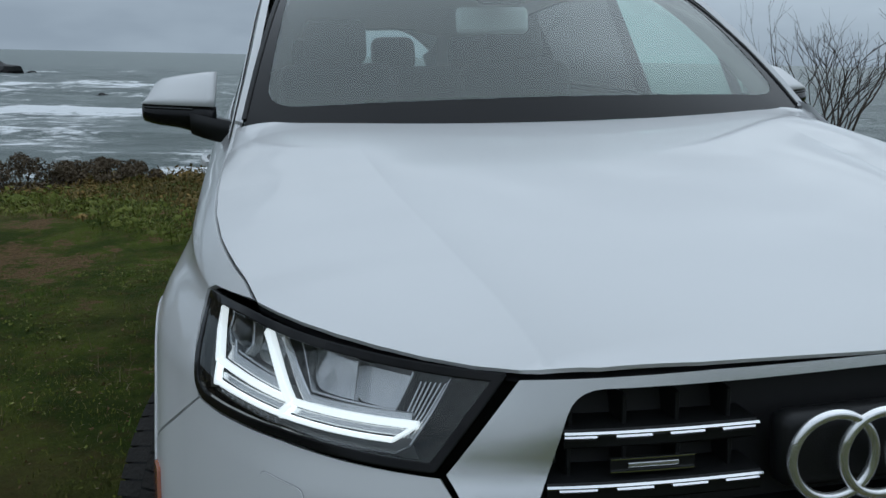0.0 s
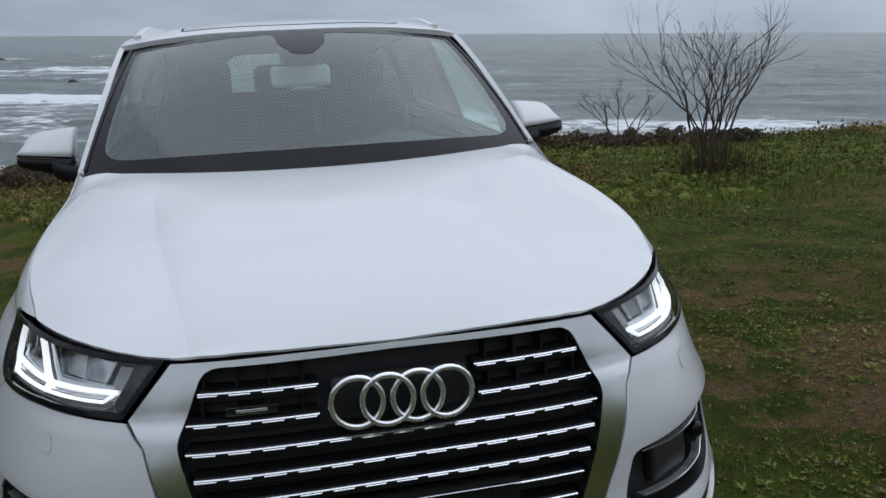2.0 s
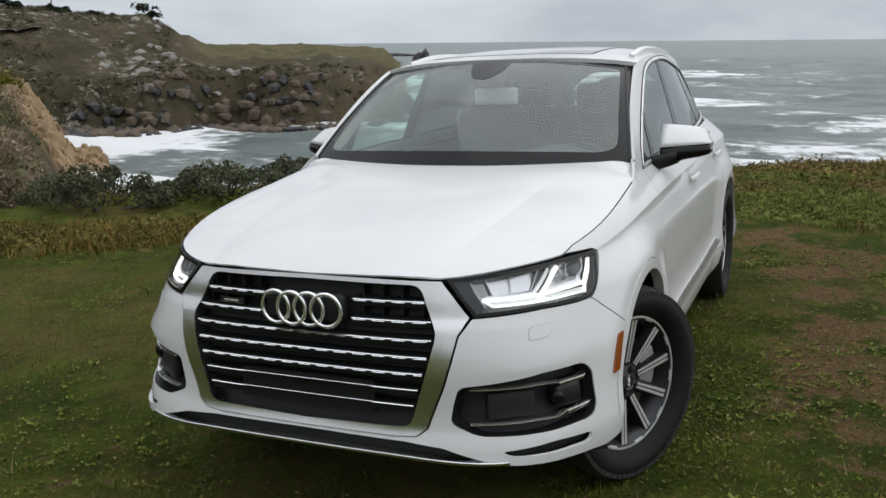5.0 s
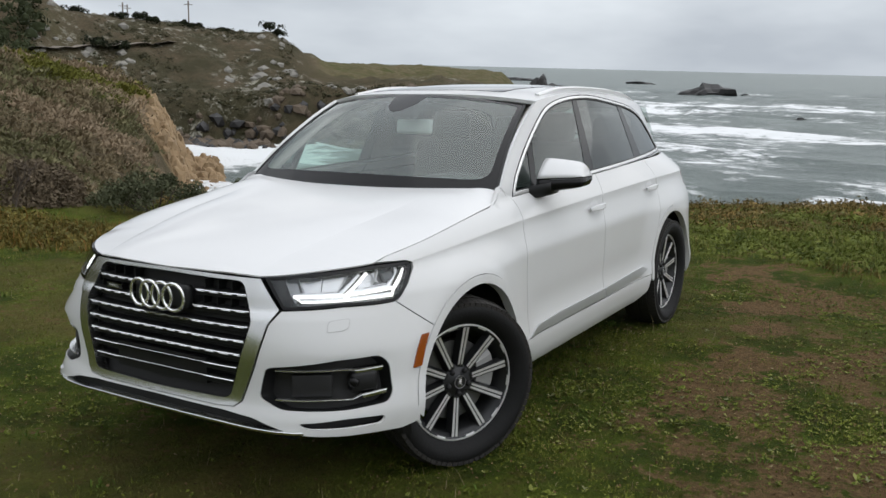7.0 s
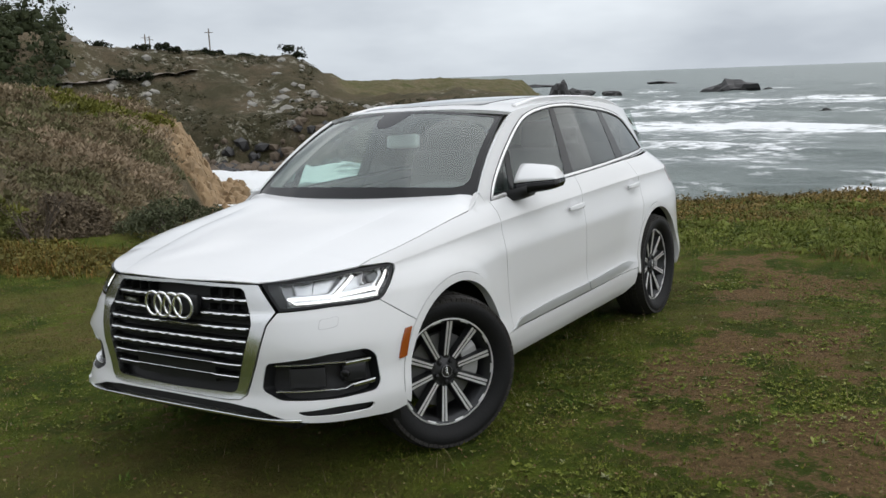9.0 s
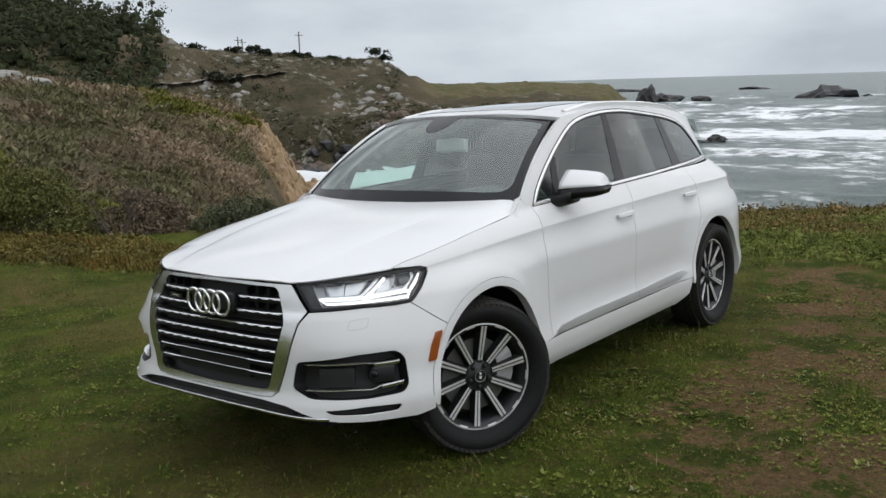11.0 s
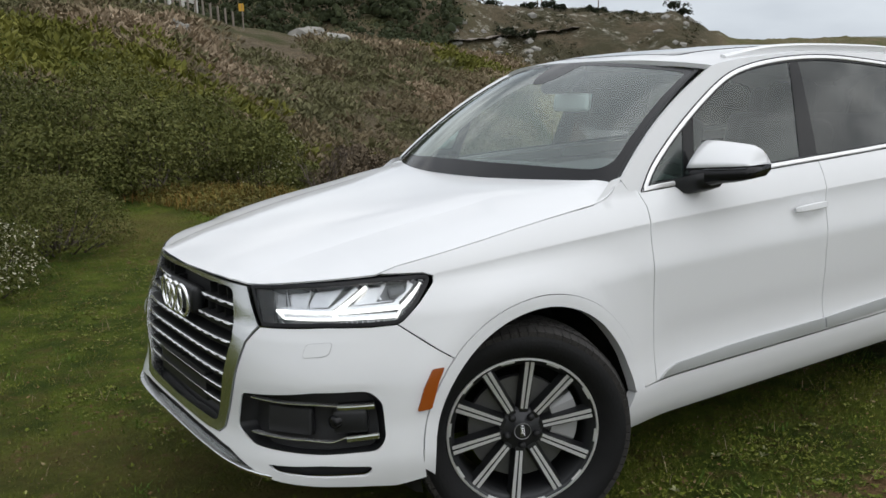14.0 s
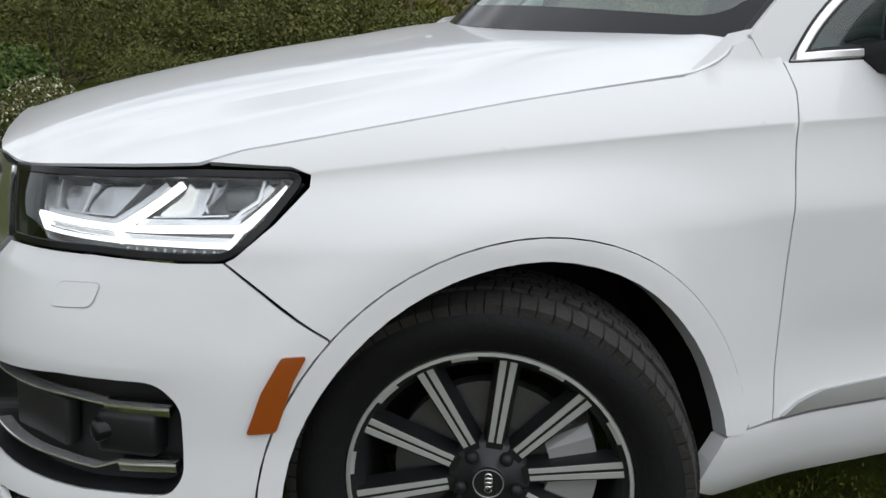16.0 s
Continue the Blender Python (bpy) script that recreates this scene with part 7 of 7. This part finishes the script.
clumps("woods", spots, sizes, 26, 0.13, leafy("conifer", (0.024, 0.032, 0.013), (0.056, 0.064, 0.028), soft=0.5), "dark conifer woods on the far hill", 1.0, "trees", core=0.34)

# scrub and outcrops on the far headland
spots, sizes = [], []
for _ in range(4200):
    a, r = rng.uniform(29, 57), rng.uniform(112, 160)
    x, y = HUB.x - r * math.sin(radians(a)), HUB.y + r * math.cos(radians(a))
    if a < 40.5 and r > 118:
        continue
    if fbm(Vector((x / 12, y / 12, 4.4)), 0.9, 2.0, 3) > -0.1:
        spots.append((x, y, land_z(x, y) - 0.1))
        sizes.append(rng.uniform(0.3, 0.85))
clumps("scrub", spots, sizes, 14, 0.18, leafy("headland_scrub", (0.030, 0.032, 0.015), (0.078, 0.070, 0.038), (0.115, 0.095, 0.055)), "dark scrub over the far headland")
STONE = surface("grey_stone", (0.26, 0.25, 0.23), 0.9, vary=0.55, scale=0.9, bump=0.8, bump_scale=3.0)
PALE_STONE = surface("pale_lichen_stone", (0.23, 0.22, 0.195), 0.9, vary=0.6, scale=1.2, bump=0.8, bump_scale=3.0)
WET_STONE = surface("wet_black_rock", (0.022, 0.021, 0.021), 0.55, vary=0.5, scale=0.5, bump=0.9, bump_scale=1.5)
OCHRE_STONE = surface("ochre_boulder", (0.105, 0.080, 0.056), 0.9, vary=0.5, scale=0.7, bump=0.8, bump_scale=2.5)


def stone_mesh(size, seed, levels=2, sharp=0.38):
    bm = bmesh.new()
    bmesh.ops.create_icosphere(bm, subdivisions=levels, radius=1.0)
    for v in bm.verts:
        d = v.co.normalized()
        k = 1 + sharp * fbm(d * 1.3 + Vector((seed * 3.1, seed, 0)), 0.9, 2.0, 3) + 0.12 * noise.cell(d * 2.5 + Vector((seed, 0, 0)))
        v.co = Vector((d.x * size[0], d.y * size[1], d.z * size[2])) * k
    V, F = [v.co.copy() for v in bm.verts], [[v.index for v in f.verts] for f in bm.faces]
    bm.free()
    return V, F


def heap(name, items, material, label, category="rocks"):
    V, F = [], []
    for (x, y, z), s, seed, lv in items:
        vv, ff = stone_mesh(s, seed, lv)
        k = len(V)
        V += [v + Vector((x, y, z)) for v in vv]
        F += [[k + i for i in f] for f in ff]
    return tagged(new(name, mesh_of(name, V, F, material)), label, category, kind="stuff")


def spot(a, r, dz=0.0):
    x, y = HUB.x - r * math.sin(radians(a)), HUB.y + r * math.cos(radians(a))
    return (x, y, max(land_z(x, y), SEA) + dz)


items, items2, items3 = [], [], []
for i in range(330):
    a, r = rng.uniform(36, 56), rng.uniform(112, 156)
    if a < 40.5 and r > 118:
        continue
    x, y, z = spot(a, r)
    if fbm(Vector((x / 14, y / 14, 12.0)), 0.9, 2.0, 3) > 0.12 or (a < 43 and rng.random() < 0.3):
        s = rng.uniform(0.25, 0.95) * (1.4 if rng.random() < 0.12 else 1)
        items.append(((x, y, z - 0.35 * s), (s * rng.uniform(0.8, 1.5), s, s * rng.uniform(0.6, 1.0)), i * 0.37, 1))
for i in range(420):
    a = rng.uniform(25.5, 50)
    x, y, z = spot(a, rng.uniform(104, 113), 0.0)
    s = rng.uniform(0.3, 0.95)
    (items2 if rng.random() < 0.6 else items3).append(((x, y, z - 0.1), (s * rng.uniform(0.8, 1.5), s, s * rng.uniform(0.7, 1.1)), i * 0.53, 1))
heap("outcrops", items, PALE_STONE, "pale lichen-covered rock outcrops on the headland")
heap("boulders", items2, OCHRE_STONE, "tumbled ochre boulders at the cove's foot")
heap("boulders", items3, WET_STONE, "wet dark boulders at the waterline")
# broken ochre face of the near cliff
items = []
for i in range(420):
    a, r = rng.uniform(45.4, 50.2), rng.uniform(66, 90)
    x, y, z = spot(a, r)
    s = rng.uniform(0.25, 0.75)
    items.append(((x, y, z - 0.3 * s), (s, s * 0.8, s * rng.uniform(0.9, 1.7)), i * 0.71, 2))
heap("cliff_rubble", items, surface("ochre_face", (0.26, 0.180, 0.100), 0.92, vary=0.6, scale=0.8, bump=0.9, bump_scale=2.0), "broken ochre rock face of the eroded cliff")
for a, r, s in ((57.4, 118, (2.2, 2.0, 2.3)), (63.9, 66, (2.4, 1.6, 0.9)), (62.6, 68, (1.8, 1.4, 0.7)), (71.0, 42, (0.7, 0.5, 0.4))):
    x, y, z = spot(a, r)
    V, F = stone_mesh(s, a, 3, 0.5)
    ob = tagged(new("rock_outcrop", mesh_of("rock_outcrop", V, F, PALE_STONE)), "pale rock outcrop among brown scrub", "rock")
    ob.location = (x, y, z)
# rocks in the sea
for a, r, s in ((14.7, 372, (9.5, 6, 4.4)), (24.9, 345, (4.0, 4, 5.6)), (23.9, 348, (6.5, 4, 3.2)), (21.7, 350, (3.6, 3, 2.4)), (18.8, 600, (9, 6, 2.0)), (26.2, 620, (11, 6, 2.2)), (12.6, 380, (2.0, 1.5, 1.0)), (20.9, 138, (1.3, 1.0, 0.9)),
                (23.9, 139, (3.2, 2.0, 1.3)), (22.6, 136, (1.6, 1.2, 0.8)), (21.6, 137, (1.1, 0.9, 0.6)), (24.9, 133, (2.0, 1.6, 1.1)), (25.8, 128, (3.0, 2.2, 1.8)), (27.4, 124, (4.0, 3.0, 2.6)), (20.8, 142, (1.2, 0.8, 0.9)), (9.4, 205, (1.2, 0.8, 0.5))):
    x, y = HUB.x - r * math.sin(radians(a)), HUB.y + r * math.cos(radians(a))
    V, F = stone_mesh(s, a * 1.7, 3, 0.5)
    ob = tagged(new("sea_rock", mesh_of("sea_rock", V, F, WET_STONE)), "wet black rock standing in the surf", "rock", group="rocks in the sea")
    ob.location = (x, y, SEA - 0.2)

# lone bushes on the skyline
for a, r, s in ((42.0, 150, 1.3), (41.4, 151, 0.9), (46.2, 151, 0.9), (46.9, 151, 1.0), (48.7, 151, 0.9), (49.4, 151, 1.1), (50.6, 151, 0.9), (44.7, 151, 0.7), (53.0, 150, 1.1), (52.0, 135, 1.2), (50.9, 134, 1.1)):
    x, y, z = spot(a, r, 0.3)
    lob = np.array([(x + rng.normal(0, s * 0.7), y + rng.normal(0, s * 0.7), z + rng.uniform(0.1, 0.6) * s) for _ in range(9)])
    P, N = crown_points(420, lob, np.full(9, 0.6 * s))
    V = leaf_quads(P, N, 0.20)
    root = tagged(new("far_bush"), "dark wind-shaped bush on the headland's skyline", "bush")
    root.location = (x, y, z - 0.3)
    part("foliage", quad_mesh("foliage", (V - np.array([x, y, z - 0.3])), leafy("far_leaf", (0.010, 0.014, 0.007), (0.035, 0.042, 0.02))), root)

# power poles
WOOD = surface("weathered_wood", (0.20, 0.17, 0.14), 0.9, vary=0.3, scale=4)
for a, r, top in ((46.6, 300, 19.3), (50.3, 330, 19.6), (50.05, 332, 19.0)):
    x, y, z = spot(a, r, -0.5)
    V, F = tube([Vector((0, 0, 0)), Vector((0, 0, top - z))], 0.22, 8)
    pole = tagged(new("power_pole", mesh_of("power_pole", V, F, WOOD)), "wooden power pole on the far hill", "pole", group="power poles")
    pole.location = (x, y, z)
    part("cross_arm", bm_mesh("cross_arm", put(soft_box((2.6, 0.2, 0.2), 0.02, 1), pose(0, 0, top - z - 1.2, 0, 0, 40)), WOOD), pole)
# track over the hill
path, last = [], 128.0
for a in np.linspace(60.5, 47.5, 40):
    want = 0.05 + 0.065 * (60.5 - a)
    best = min(np.linspace(112, 150, 60), key=lambda r: abs(math.degrees(math.atan2(spot(a, r)[2] - 1.65, r)) - want) + 0.02 * abs(r - last))
    last = best
    path.append(Vector(spot(a, best, 0.14)))
V, F = ribbon(path, [Vector((0, 0, 1))] * len(path), 1.1, 0.03, inner=0.03)
tagged(new("road", mesh_of("road", V, F, surface("track_gravel", (0.21, 0.18, 0.15), 0.95, vary=0.3, scale=2))), "pale gravel track over the far hill", "road", kind="structure")
# fence and road sign on the ridge
for k in range(12):
    x, y, z = spot(68.2 + 0.42 * k, 62 - 0.3 * k, -0.1)
    ob = tagged(new("fence_post", bm_mesh("fence_post", soft_box((0.12, 0.12, 1.1), 0.02, 1), WOOD)), "weathered wooden fence post on the ridge", "post", group="fence posts")
    ob.location = (x, y, z + 0.5)
x, y, z = spot(67.6, 61, 0.0)
sign = tagged(new("road_sign", bm_mesh("road_sign", put(soft_box((0.08, 0.08, 1.7), 0.01, 1), pose(0, 0, 0.8)), WOOD)), "yellow road sign on a wooden post", "sign")
sign.location = (x, y, z)
part("sign_plate", bm_mesh("sign_plate", put(soft_box((0.34, 0.03, 0.48), 0.01, 1), pose(0, -0.06, 1.40, 0, 0, 60)), surface("sign_yellow", (0.55, 0.30, 0.02), 0.5)), sign, "yellow plate")

x, y, z = spot(69.9, 61, 0.0)
sign = tagged(new("road_sign", bm_mesh("road_sign", put(soft_box((0.08, 0.08, 1.9), 0.01, 1), pose(0, 0, 0.85)), WOOD)), "white road sign on a wooden post", "sign")
sign.location = (x, y, z)
part("sign_plate", bm_mesh("sign_plate", put(soft_box((0.50, 0.03, 0.6), 0.01, 1), pose(0, -0.06, 1.5, 0, 0, 60)), surface("sign_white", (0.75, 0.75, 0.74), 0.5)), sign, "white plate")

# guard rail along the road above the ridge
RAIL_PAINT = surface("weathered_guard_rail", (0.50, 0.49, 0.46), 0.7, vary=0.2, scale=3)
guard = tagged(new("guard_rail"), "pale weathered guard rail on posts along the ridge road", "guard rail")
feet = [Vector(spot(70.3 + 0.75 * k, 62.5, 0.0)) for k in range(10)]
guard.location = feet[0]
for p in feet:
    bm = soft_box((0.20, 0.20, 1.10), 0.02, 1)
    part("post", bm_mesh("post", put(bm, Matrix.Translation(p - feet[0] + Vector((0, 0, 0.5)))), RAIL_PAINT), guard)
V, F = ribbon([p - feet[0] + Vector((0, 0, 0.82)) for p in feet], [(Vector((HUB.x, HUB.y, 0)) - Vector((p.x, p.y, 0))).normalized() for p in feet], 0.15, 0.06, inner=0.04)
part("rail", mesh_of("rail", V, F, RAIL_PAINT), guard, "pale horizontal rail")
